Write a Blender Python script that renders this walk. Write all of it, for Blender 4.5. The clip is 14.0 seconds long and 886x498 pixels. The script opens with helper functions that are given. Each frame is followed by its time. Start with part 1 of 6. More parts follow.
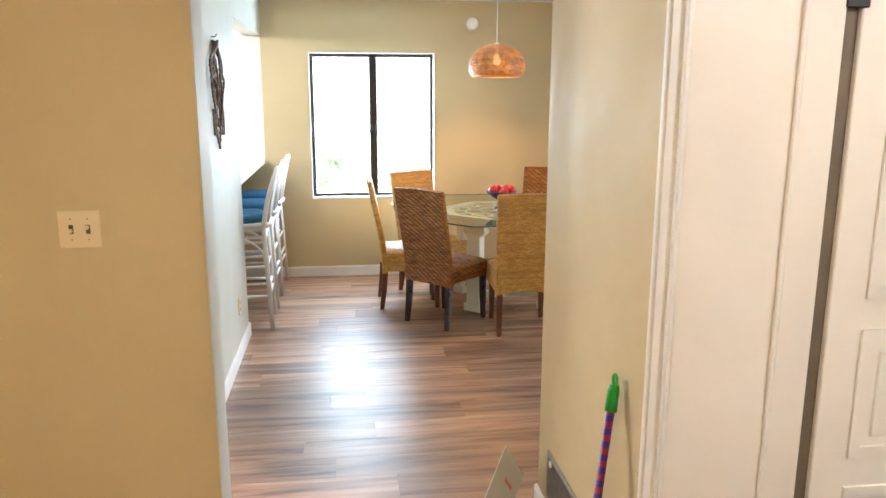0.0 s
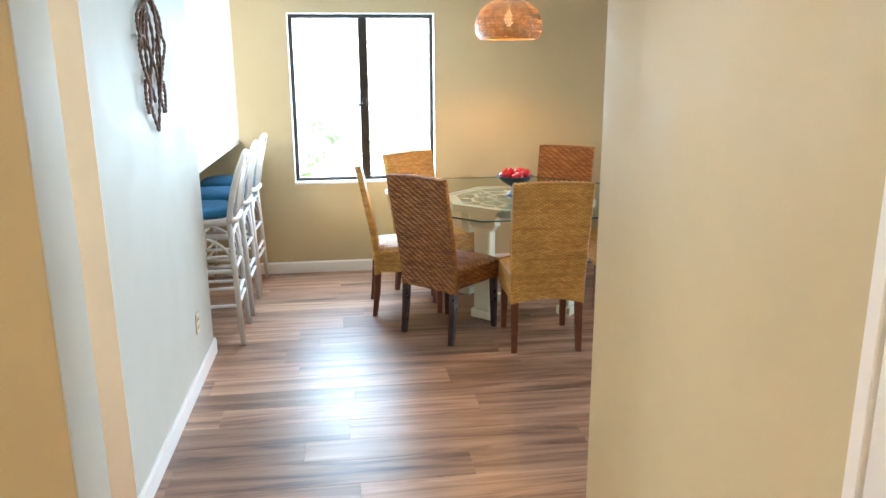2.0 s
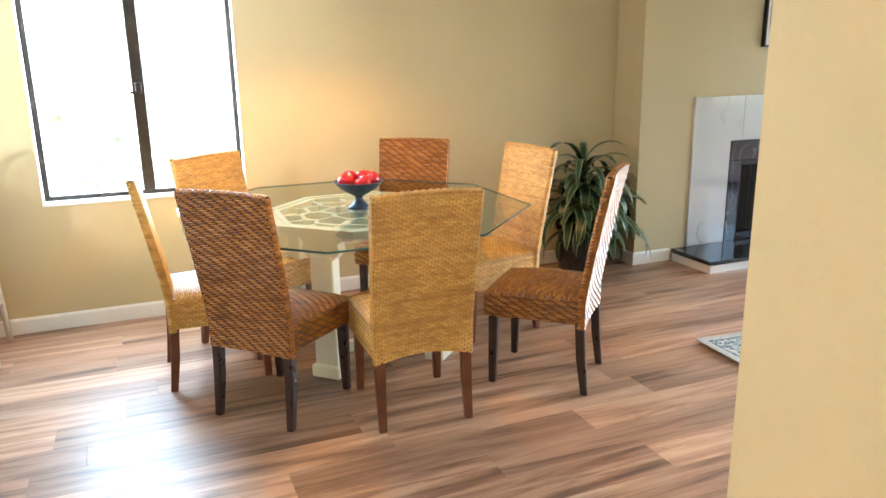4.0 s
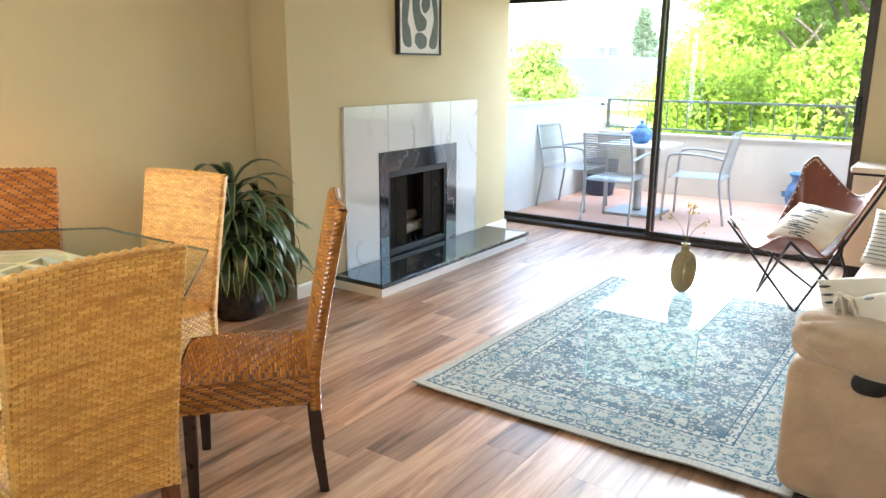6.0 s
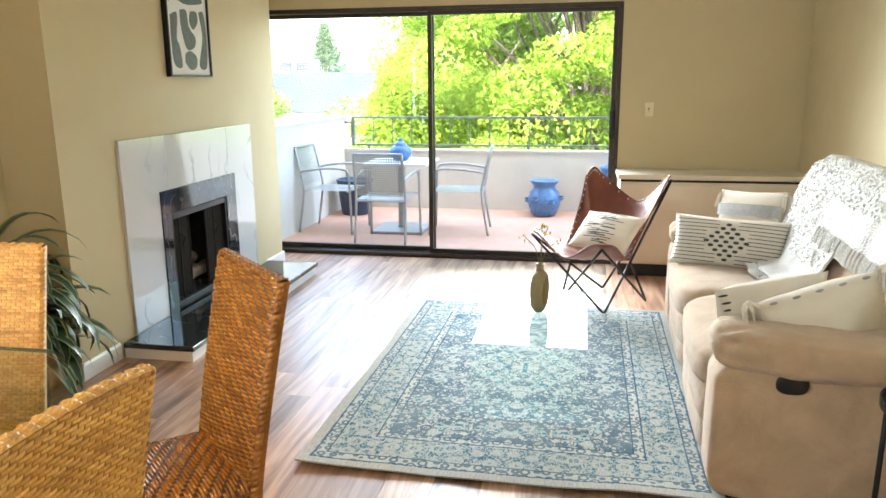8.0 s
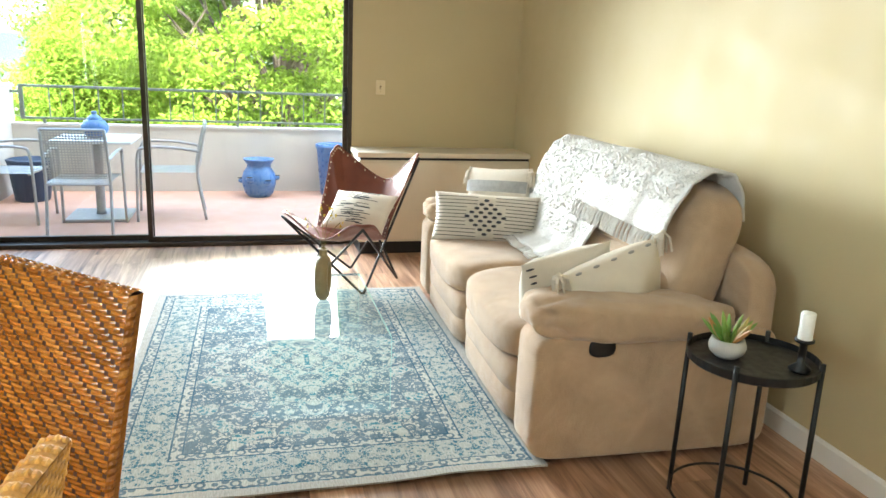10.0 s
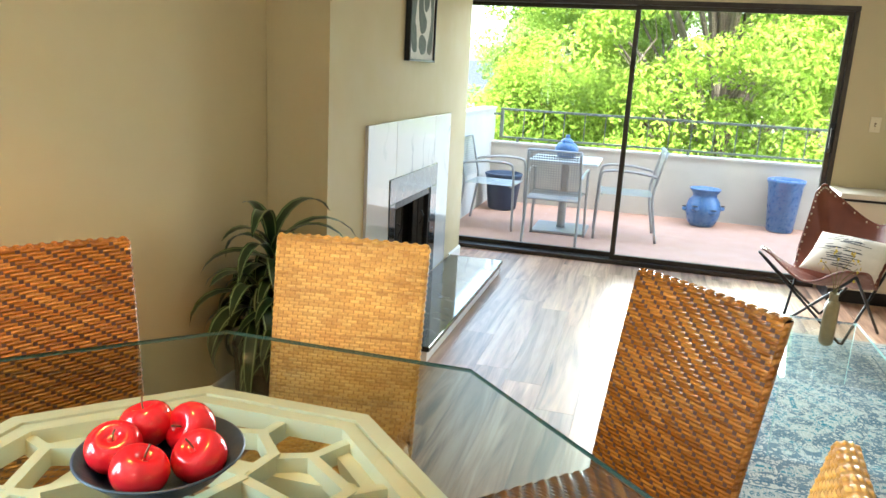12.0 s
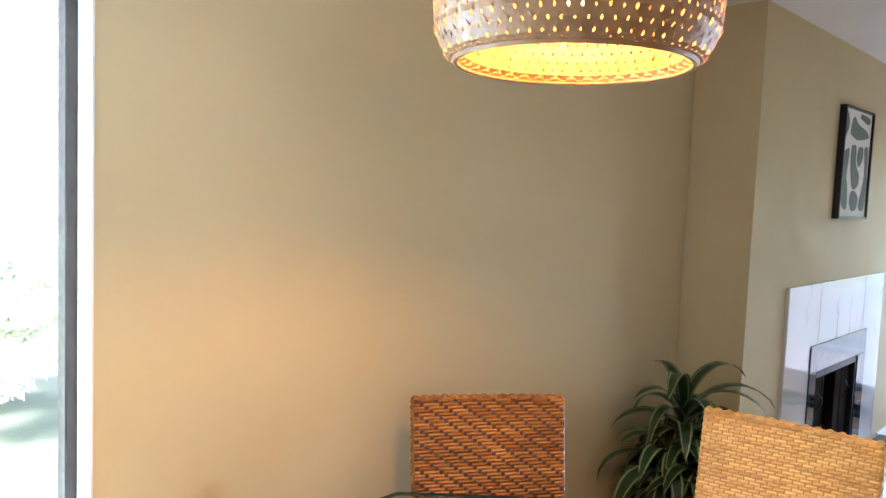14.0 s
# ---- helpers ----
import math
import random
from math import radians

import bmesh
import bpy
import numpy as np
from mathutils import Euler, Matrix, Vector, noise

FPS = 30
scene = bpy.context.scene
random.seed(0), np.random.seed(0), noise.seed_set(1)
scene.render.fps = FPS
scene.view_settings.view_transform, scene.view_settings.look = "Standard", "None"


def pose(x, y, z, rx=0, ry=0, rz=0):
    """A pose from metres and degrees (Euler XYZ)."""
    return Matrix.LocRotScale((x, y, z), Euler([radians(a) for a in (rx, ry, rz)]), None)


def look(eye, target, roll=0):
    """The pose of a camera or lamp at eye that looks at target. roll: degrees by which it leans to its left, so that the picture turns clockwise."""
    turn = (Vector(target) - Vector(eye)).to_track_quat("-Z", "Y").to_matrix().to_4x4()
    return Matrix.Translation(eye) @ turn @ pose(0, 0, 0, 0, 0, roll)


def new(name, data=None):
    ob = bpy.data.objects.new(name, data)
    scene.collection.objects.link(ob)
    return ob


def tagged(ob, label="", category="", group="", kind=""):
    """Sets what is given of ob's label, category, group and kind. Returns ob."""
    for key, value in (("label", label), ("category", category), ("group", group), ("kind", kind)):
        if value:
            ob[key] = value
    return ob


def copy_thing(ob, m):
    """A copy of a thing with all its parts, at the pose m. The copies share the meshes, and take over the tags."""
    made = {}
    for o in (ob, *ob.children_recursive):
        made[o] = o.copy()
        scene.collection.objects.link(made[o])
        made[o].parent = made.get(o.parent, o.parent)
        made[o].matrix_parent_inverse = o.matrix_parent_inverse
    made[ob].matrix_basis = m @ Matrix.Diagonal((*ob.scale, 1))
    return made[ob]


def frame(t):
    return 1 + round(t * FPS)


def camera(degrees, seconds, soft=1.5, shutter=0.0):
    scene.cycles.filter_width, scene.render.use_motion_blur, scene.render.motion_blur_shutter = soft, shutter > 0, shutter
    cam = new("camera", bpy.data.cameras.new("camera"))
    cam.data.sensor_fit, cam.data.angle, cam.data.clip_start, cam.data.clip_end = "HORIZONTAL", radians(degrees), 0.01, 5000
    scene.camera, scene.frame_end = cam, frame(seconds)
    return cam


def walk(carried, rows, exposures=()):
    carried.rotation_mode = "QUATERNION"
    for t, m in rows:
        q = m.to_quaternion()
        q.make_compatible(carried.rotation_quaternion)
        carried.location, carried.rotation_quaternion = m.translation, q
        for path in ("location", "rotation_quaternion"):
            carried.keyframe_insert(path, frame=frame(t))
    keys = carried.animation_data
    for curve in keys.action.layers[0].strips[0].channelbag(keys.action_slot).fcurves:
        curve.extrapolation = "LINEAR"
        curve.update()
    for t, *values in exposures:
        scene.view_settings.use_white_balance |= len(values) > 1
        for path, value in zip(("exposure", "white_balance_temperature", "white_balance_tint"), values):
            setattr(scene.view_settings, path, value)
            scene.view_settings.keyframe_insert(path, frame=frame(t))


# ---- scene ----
cam = camera(61.9, 14.0)
PATH = [
    (0, (0.231, 0.435, 1.631), (0.492, 2.375, 1.221), 0.1),
    (0.5, (0.236, 0.633, 1.63), (0.527, 2.571, 1.228), 0.5),
    (1, (0.28, 0.825, 1.635), (0.558, 2.759, 1.212), 0.4),
    (1.5, (0.361, 1.034, 1.614), (0.622, 2.964, 1.158), -0.2),
    (2, (0.349, 1.318, 1.601), (0.6, 3.243, 1.118), -0.4),
    (2.2, (0.36, 1.431, 1.587), (0.593, 3.356, 1.098), -0.9),
    (2.7, (0.375, 1.738, 1.565), (0.643, 3.656, 1.057), -0.9),
    (3.2, (0.413, 2.073, 1.53), (0.808, 3.968, 1.017), -0.9),
    (3.6, (0.443, 2.335, 1.502), (0.992, 4.193, 0.99), -0.9),
    (4, (0.46, 2.576, 1.479), (1.197, 4.368, 0.973), -0.9),
    (4.3, (0.457, 2.731, 1.467), (1.349, 4.451, 0.97), -0.9),
    (4.5, (0.445, 2.829, 1.467), (1.441, 4.489, 0.967), -0.7),
    (5, (0.415, 3.074, 1.442), (1.659, 4.562, 0.953), -0.4),
    (5.5, (0.479, 3.304, 1.438), (1.925, 4.598, 0.952), -0.1),
    (6, (0.542, 3.522, 1.422), (2.14, 4.625, 0.945), 0.3),
    (6.5, (0.493, 3.776, 1.435), (2.205, 4.69, 0.951), 0.1),
    (7, (0.565, 3.959, 1.436), (2.368, 4.676, 0.95), -0.2),
    (7.5, (0.628, 4.136, 1.444), (2.499, 4.667, 0.976), -0.3),
    (8, (0.561, 4.356, 1.468), (2.478, 4.716, 1.026), -0.4),
    (8.5, (0.591, 4.499, 1.472), (2.539, 4.672, 1.05), -0.4),
    (8.7, (0.662, 4.554, 1.457), (2.616, 4.63, 1.035), -0.2),
    (9.2, (0.719, 4.669, 1.451), (2.667, 4.505, 1.022), 0.3),
    (9.7, (0.759, 4.783, 1.444), (2.664, 4.379, 0.983), 1.6),
    (10.1, (0.77, 4.884, 1.439), (2.641, 4.369, 0.95), 2.7),
    (10.5, (0.757, 5.003, 1.433), (2.63, 4.512, 0.932), 3.6),
    (10.8, (0.728, 5.109, 1.43), (2.635, 4.762, 0.935), 3.7),
    (11, (0.699, 5.186, 1.437), (2.626, 4.973, 0.945), 3.6),
    (11.5, (0.614, 5.311, 1.47), (2.549, 5.477, 0.991), 3.3),
    (12, (0.579, 5.407, 1.473), (2.456, 5.909, 1.0), 3.1),
    (12.5, (0.521, 5.429, 1.465), (2.288, 6.236, 0.988), 3.1),
    (13, (0.477, 5.454, 1.457), (2.128, 6.483, 0.996), 3.3),
    (13.5, (0.442, 5.461, 1.505), (1.998, 6.676, 1.181), 3.0),
    (14, (0.466, 5.503, 1.56), (1.886, 6.904, 1.409), 2.3),
]
walk(cam, [(t, look(eye, target, roll)) for t, eye, target, roll in PATH],
     exposures=[(0.0, 3.65, 5950, 12), (1.0, 3.64, 5700, 10), (2.0, 3.66, 5600, 9), (3.0, 3.95, 5700, 9), (4.5, 4.33, 5900, 9), (7.0, 4.22, 6150, 6), (8.5, 4.14, 6350, 6), (11.0, 4.08, 6250, 2), (12.0, 3.98, 6150, 2), (12.7, 3.95, 6100, 2), (13.4, 3.80, 5800, 9), (14.0, 3.70, 5500, 15)])

# ---- world, sun, lamps, exposure ----
W = bpy.data.worlds.new("world")
scene.world = W
W.use_nodes = True
wn = W.node_tree
wn.nodes.clear()
sky = wn.nodes.new("ShaderNodeTexSky")
sky.sky_type, sky.sun_disc = "NISHITA", False
sky.sun_elevation, sky.sun_rotation = radians(48), radians(250)
sky.dust_density, sky.air_density, sky.ozone_density = 4.0, 1.2, 1.0
bg = wn.nodes.new("ShaderNodeBackground")
bg.inputs[1].default_value = 0.15
wo = wn.nodes.new("ShaderNodeOutputWorld")
wn.links.new(sky.outputs[0], bg.inputs[0])
wn.links.new(bg.outputs[0], wo.inputs[0])
sun = new("sun", bpy.data.lights.new("sun", "SUN"))
sun.data.energy, sun.data.angle, sun.data.color = 2.5, radians(12), (1.0, 0.95, 0.86)
sun.matrix_world = look((-20, -8, 24), (0, 0, 0))


def bulb(name, at, watts, colour, radius):
    lamp = new(name, bpy.data.lights.new(name, "POINT"))
    lamp.data.energy, lamp.data.color, lamp.data.shadow_soft_size = watts, colour, radius
    lamp.location = at
    return lamp


def opening_light(name, m, w, h, watts, colour):
    """The sky's light through an opening, as a sheet of light in it."""
    a = new(name, bpy.data.lights.new(name, "AREA"))
    a.data.shape, a.data.size, a.data.size_y = "RECTANGLE", w, h
    a.data.energy, a.data.color = watts, colour
    a.matrix_world = m
    return a


opening_light("slider_daylight", look((6.47, 4.86, 1.10), (3.3, 4.05, 0.45)), 1.40, 1.7, 6.8, (0.93, 0.97, 1.0)).data.spread = radians(96)
opening_light("slider_daylight_fixed_leaf", look((6.54, 6.30, 1.10), (3.0, 5.7, 0.7)), 1.25, 1.7, 0.9, (0.88, 0.94, 1.0))
opening_light("window_daylight", look((0.485, 7.24, 1.35), (0.485, 0, 1.2)), 1.0, 1.2, 6.2, (0.70, 0.88, 1.0))
LAMP_XY = (1.418, 6.18)
bulb("pendant_bulb", (LAMP_XY[0], LAMP_XY[1], 1.860), 2.5, (1.0, 0.44, 0.085), 0.035)
bulb("hall_bulb", (-0.9, -0.5, 2.25), 7.0, (1.0, 0.83, 0.62), 0.10)
# unseen fill lamp, added to brighten the open door and its jamb
bulb("side_room_fill", (1.9, 0.6, 2.2), 2.6, (1.0, 0.93, 0.86), 0.10)
bulb("kitchen_bulb", (-1.7, 4.6, 2.20), 15, (1.0, 0.97, 0.93), 0.12)

# ---- materials ----


class Mat:
    """A small node builder round one principled material."""

    def __init__(self, name, colour=(0.5, 0.5, 0.5), rough=0.6, metal=0.0, spec=0.5):
        self.m = bpy.data.materials.new(name)
        self.m.use_nodes = True
        self.t = self.m.node_tree
        self.b = self.t.nodes["Principled BSDF"]
        self.b.inputs["Base Color"].default_value = (*colour, 1)
        self.b.inputs["Roughness"].default_value = rough
        self.b.inputs["Metallic"].default_value = metal
        self.b.inputs["Specular IOR Level"].default_value = spec
        self.co = None

    def node(self, kind, **sets):
        n = self.t.nodes.new(kind)
        for k, v in sets.items():
            n.inputs[k.replace("_", " ")].default_value = v
        return n

    def link(self, a, b):
        self.t.links.new(a, b)

    def coords(self, scale=(1, 1, 1), kind="Object", shift=None):
        c = self.t.nodes.new("ShaderNodeTexCoord")
        mp = self.t.nodes.new("ShaderNodeMapping")
        mp.inputs["Scale"].default_value = scale
        self.link(c.outputs[kind], mp.inputs[0])
        if shift is not None:
            self.link(shift, mp.inputs["Location"])
        return mp.outputs[0]

    def noise(self, vec, scale, detail=4, rough=0.55, dist=0.0):
        n = self.node("ShaderNodeTexNoise", Scale=scale, Detail=detail, Roughness=rough, Distortion=dist)
        self.link(vec, n.inputs["Vector"])
        return n.outputs["Fac"]

    def ramp(self, fac, stops, mode="LINEAR"):
        r = self.t.nodes.new("ShaderNodeValToRGB")
        r.color_ramp.interpolation = mode
        e = r.color_ramp.elements
        while len(e) < len(stops):
            e.new(0.5)
        for el, (p, c) in zip(e, stops):
            el.position, el.color = p, (*c, 1) if len(c) == 3 else c
        self.link(fac, r.inputs[0])
        return r.outputs[0]

    def mix(self, a, b, fac, mode="MIX"):
        n = self.t.nodes.new("ShaderNodeMix")
        n.data_type, n.blend_type = "RGBA", mode
        for sock, v in ((n.inputs[0], fac), (n.inputs[6], a), (n.inputs[7], b)):
            if isinstance(v, (int, float)):
                sock.default_value = v
            elif isinstance(v, tuple):
                sock.default_value = (*v, 1)
            else:
                self.link(v, sock)
        return n.outputs[2]

    def math(self, op, a, b=0.0):
        n = self.t.nodes.new("ShaderNodeMath")
        n.operation = op
        for sock, v in ((n.inputs[0], a), (n.inputs[1], b)):
            if isinstance(v, (int, float)):
                sock.default_value = v
            else:
                self.link(v, sock)
        return n.outputs[0]

    def colour(self, out):
        self.link(out, self.b.inputs["Base Color"])
        return self

    def roughness(self, out):
        self.link(out, self.b.inputs["Roughness"])
        return self

    def bump(self, fac, strength=0.2, distance=0.01):
        n = self.node("ShaderNodeBump", Strength=strength, Distance=distance)
        self.link(fac, n.inputs["Height"])
        self.link(n.outputs[0], self.b.inputs["Normal"])
        return self

    def random(self):
        return self.t.nodes.new("ShaderNodeObjectInfo").outputs["Random"]

    def island(self):
        return self.t.nodes.new("ShaderNodeNewGeometry").outputs["Random Per Island"]


def plaster(name, a, b):
    k = Mat(name, a, 0.62, spec=0.35)
    v = k.coords()
    k.colour(k.mix(a, b, k.ramp(k.noise(v, 1.3, 5), [(0.35, (0, 0, 0)), (0.7, (1, 1, 1))])))
    k.roughness(k.ramp(k.noise(v, 6, 3), [(0.3, (0.5,) * 3), (0.7, (0.7,) * 3)]))
    return k.bump(k.noise(v, 260, 3), 0.12, 0.002).m


def varied(name, a, b, scale=8, rough=0.5, metal=0.0, bump=0.1, fine=150, dist=0.003, spec=0.5):
    k = Mat(name, a, rough, metal, spec)
    v = k.coords()
    k.colour(k.mix(a, b, k.ramp(k.noise(v, scale, 5), [(0.32, (0, 0, 0)), (0.7, (1, 1, 1))])))
    k.roughness(k.ramp(k.noise(v, scale * 2.3, 3), [(0.3, (rough * 0.8,) * 3), (0.7, (min(1, rough * 1.2),) * 3)]))
    return k.bump(k.noise(v, fine, 3), bump, dist).m


TAN = plaster("tan_paint", (0.56, 0.465, 0.275), (0.53, 0.435, 0.255))
WHITE_WALL = plaster("white_paint", (0.80, 0.76, 0.70), (0.77, 0.73, 0.66))
# pale wall colour with the window's cool greenish daylight mixed in
DAYLIT_WALL = plaster("pale_daylight_tinted_paint", (0.57, 0.57, 0.50), (0.54, 0.54, 0.47))
CEIL = plaster("ceiling_paint", (0.82, 0.81, 0.78), (0.79, 0.78, 0.75))
TRIM = varied("white_gloss", (0.82, 0.80, 0.77), (0.79, 0.77, 0.73), 5, 0.38, bump=0.04)
DOORPAINT = varied("door_paint", (0.80, 0.75, 0.69), (0.77, 0.72, 0.65), 4, 0.42, bump=0.05)
BRONZE = varied("dark_bronze_aluminium", (0.045, 0.036, 0.03), (0.06, 0.05, 0.04), 20, 0.4, 0.7, 0.03)
BLACK = varied("black_steel", (0.012, 0.012, 0.013), (0.02, 0.02, 0.02), 15, 0.42, 0.4, 0.05)
PLASTIC = varied("ivory_plastic", (0.72, 0.62, 0.42), (0.70, 0.60, 0.40), 10, 0.35, bump=0.02)
WHITE_PLASTIC = varied("white_plastic", (0.8, 0.8, 0.78), (0.77, 0.77, 0.75), 10, 0.35, bump=0.02)


def glass(name, tint, rough=0.0, ior=1.5):
    k = Mat(name, tint, rough)
    k.b.inputs["Transmission Weight"].default_value = 1.0
    k.b.inputs["IOR"].default_value = ior
    return k.m


def pane(name, tint):
    """A thin pane: clear, with the gloss of glass by Fresnel."""
    k = Mat(name)
    k.t.nodes.remove(k.b)
    tr = k.node("ShaderNodeBsdfTransparent", Color=(*tint, 1))
    gl = k.node("ShaderNodeBsdfGlossy", Roughness=0.0)
    fr = k.node("ShaderNodeFresnel", IOR=1.45)
    mx = k.t.nodes.new("ShaderNodeMixShader")
    k.link(fr.outputs[0], mx.inputs[0])
    k.link(tr.outputs[0], mx.inputs[1])
    k.link(gl.outputs[0], mx.inputs[2])
    k.link(mx.outputs[0], k.t.nodes["Material Output"].inputs[0])
    return k.m


PANE = pane("window_glass", (0.96, 0.98, 0.97))
TABLE_GLASS = pane("green_table_glass", (0.66, 0.76, 0.71))
CLEAR_GLASS = pane("clear_bent_glass", (0.93, 0.985, 0.965))
GLASS_EDGE = varied("glass_edge", (0.02, 0.075, 0.07), (0.035, 0.12, 0.11), 8, 0.08, bump=0.0)
GLASS_EDGE2 = varied("pale_glass_edge", (0.35, 0.62, 0.56), (0.45, 0.72, 0.66), 8, 0.1, bump=0.0)


def plank_mat():
    k = Mat("walnut_vinyl_plank", (0.2, 0.12, 0.07), 0.3, spec=0.6)
    r = k.random()
    cm = k.t.nodes.new("ShaderNodeCombineXYZ")
    for i, f in enumerate((37.0, 91.0, 53.0)):
        k.link(k.math("MULTIPLY", r, f), cm.inputs[i])
    v = k.coords((0.55, 7.0, 1.0), shift=cm.outputs[0])
    fine = k.coords((2.5, 60.0, 1.0), shift=cm.outputs[0])
    streak = k.noise(v, 1.6, 6, 0.6, 1.2)
    grain = k.noise(fine, 2.0, 5, 0.65, 0.4)
    base = k.ramp(streak, [(0.30, (0.10, 0.048, 0.030)), (0.40, (0.25, 0.135, 0.082)), (0.52, (0.42, 0.248, 0.157)), (0.70, (0.58, 0.39, 0.265))])
    tone = k.ramp(r, [(0.0, (0.60, 0.57, 0.56)), (0.5, (0.92, 0.89, 0.87)), (1.0, (1.22, 1.2, 1.18))])
    c = k.mix(base, tone, 1.0, "MULTIPLY")
    c = k.mix(c, k.ramp(grain, [(0.3, (0.72, 0.70, 0.68)), (0.65, (1.05, 1.05, 1.05))]), 0.7, "MULTIPLY")
    k.colour(c)
    k.roughness(k.ramp(streak, [(0.2, (0.42,) * 3), (0.8, (0.34,) * 3)]))
    return k.bump(grain, 0.06, 0.002).m


PLANK = plank_mat()
SUBFLOOR = varied("dark_floor_joint", (0.03, 0.02, 0.015), (0.04, 0.03, 0.02), 8, 0.8)


def marble(name, base, vein, scale, thin, rough):
    k = Mat(name, base, rough, spec=0.65)
    v = k.coords()
    warp = k.noise(v, scale * 0.7, 6, 0.6, 2.0)
    w = k.node("ShaderNodeTexWave", Scale=scale, Distortion=14.0, Detail=5.0)
    w.inputs["Detail Scale"].default_value = 1.3
    k.link(v, w.inputs["Vector"])
    line = k.ramp(w.outputs["Fac"], [(0.0, (1, 1, 1)), (thin, (0, 0, 0)), (1.0, (0, 0, 0))])
    line2 = k.mix(line, k.ramp(warp, [(0.4, (0, 0, 0)), (0.62, (1, 1, 1))]), 1.0, "MULTIPLY")
    cloud = k.ramp(k.noise(v, scale * 1.5, 4), [(0.3, tuple(x * 0.93 for x in base)), (0.7, base)])
    k.colour(k.mix(cloud, vein, line2))
    return k.m


MARBLE = marble("white_marble", (0.60, 0.595, 0.58), (0.33, 0.34, 0.35), 1.4, 0.10, 0.03)
BLACK_MARBLE = marble("black_marble", (0.022, 0.026, 0.028), (0.20, 0.21, 0.22), 2.6, 0.035, 0.07)

# ---- mesh helpers ----


def part(name, bm, material, parent=None, label="", smooth=False):
    me = bpy.data.meshes.new(name)
    bm.normal_update()
    bm.to_mesh(me)
    bm.free()
    me.materials.append(material)
    if smooth:
        me.polygons.foreach_set("use_smooth", [True] * len(me.polygons))
    ob = new(name, me)
    if parent is not None:
        ob.parent = parent
    if label:
        tagged(ob, label)
    return ob


def structure(name, bm, material, label="", category=""):
    return tagged(part(name, bm, material), label, category or name.split("_")[0], kind="structure")


def thing(name, m, label, category, group=""):
    ob = new(name)
    ob.empty_display_size = 0.1
    ob.matrix_basis = m
    return tagged(ob, label, category, group)


def box(bm, x0, x1, y0, y1, z0, z1, bevel=0.0, seg=1, m=None):
    vs = bmesh.ops.create_cube(bm, size=1)["verts"]
    for v in vs:
        v.co = Vector(((x0, x1)[v.co.x > 0], (y0, y1)[v.co.y > 0], (z0, z1)[v.co.z > 0]))
    if bevel:
        es = list({e for v in vs for e in v.link_edges})
        r = bmesh.ops.bevel(bm, geom=es, offset=bevel, segments=seg, affect="EDGES", profile=0.5)
        vs = list({v for f in r["faces"] for v in f.verts} | {v for v in vs if v.is_valid})
    if m is not None:
        bmesh.ops.transform(bm, matrix=m, verts=[v for v in vs if v.is_valid])
    return bm


def cube(*a, **k):
    return box(bmesh.new(), *a, **k)


def tube(bm, pts, r, sides=8, closed=False, caps=True):
    """A round bar along points; r is one radius or one for each point."""
    pts = [Vector(p) for p in pts]
    n = len(pts)
    rad = r if isinstance(r, (list, tuple)) else [r] * n
    rings, up = [], None
    for i, p in enumerate(pts):
        a = pts[(i - 1) % n] if closed or i > 0 else p
        b = pts[(i + 1) % n] if closed or i < n - 1 else p
        d = (b - a).normalized()
        if up is None:
            up = d.orthogonal().normalized()
        up = (up - d * up.dot(d)).normalized()
        side = d.cross(up)
        rings.append([bm.verts.new(p + (up * math.cos(q) + side * math.sin(q)) * rad[i]) for q in (math.tau * j / sides for j in range(sides))])
    for i in range(n if closed else n - 1):
        a, b = rings[i], rings[(i + 1) % n]
        for j in range(sides):
            bm.faces.new((a[j], a[(j + 1) % sides], b[(j + 1) % sides], b[j]))
    if caps and not closed:
        bm.faces.new(rings[0][::-1])
        bm.faces.new(rings[-1])
    return bm


def smooth_path(pts, per=6):
    """Catmull-Rom through the points."""
    P = [Vector(p) for p in pts]
    P = [P[0] * 2 - P[1]] + P + [P[-1] * 2 - P[-2]]
    out = []
    for i in range(1, len(P) - 2):
        a, b, c, d = P[i - 1:i + 3]
        for k in range(per):
            t = k / per
            out.append(0.5 * (2 * b + (c - a) * t + (2 * a - 5 * b + 4 * c - d) * t * t + (3 * b - a - 3 * c + d) * t ** 3))
    return out + [P[-2]]


def lathe(profile, sides=32, bm=None, close=True):
    bm = bm or bmesh.new()
    rings = [[bm.verts.new((r * math.cos(math.tau * j / sides), r * math.sin(math.tau * j / sides), z)) for j in range(sides)] for r, z in profile]
    for a, b in zip(rings, rings[1:]):
        for j in range(sides):
            bm.faces.new((a[j], a[(j + 1) % sides], b[(j + 1) % sides], b[j]))
    if close:
        bm.faces.new(rings[0][::-1])
        bm.faces.new(rings[-1])
    return bm


def sheet(f, nu, nv, bm=None, flip=False):
    """A grid surface f(u, v), u and v from 0 to 1."""
    bm = bm or bmesh.new()
    g = [[bm.verts.new(f(i / nu, j / nv)) for i in range(nu + 1)] for j in range(nv + 1)]
    for j in range(nv):
        for i in range(nu):
            q = (g[j][i], g[j][i + 1], g[j + 1][i + 1], g[j + 1][i])
            bm.faces.new(q[::-1] if flip else q)
    return bm


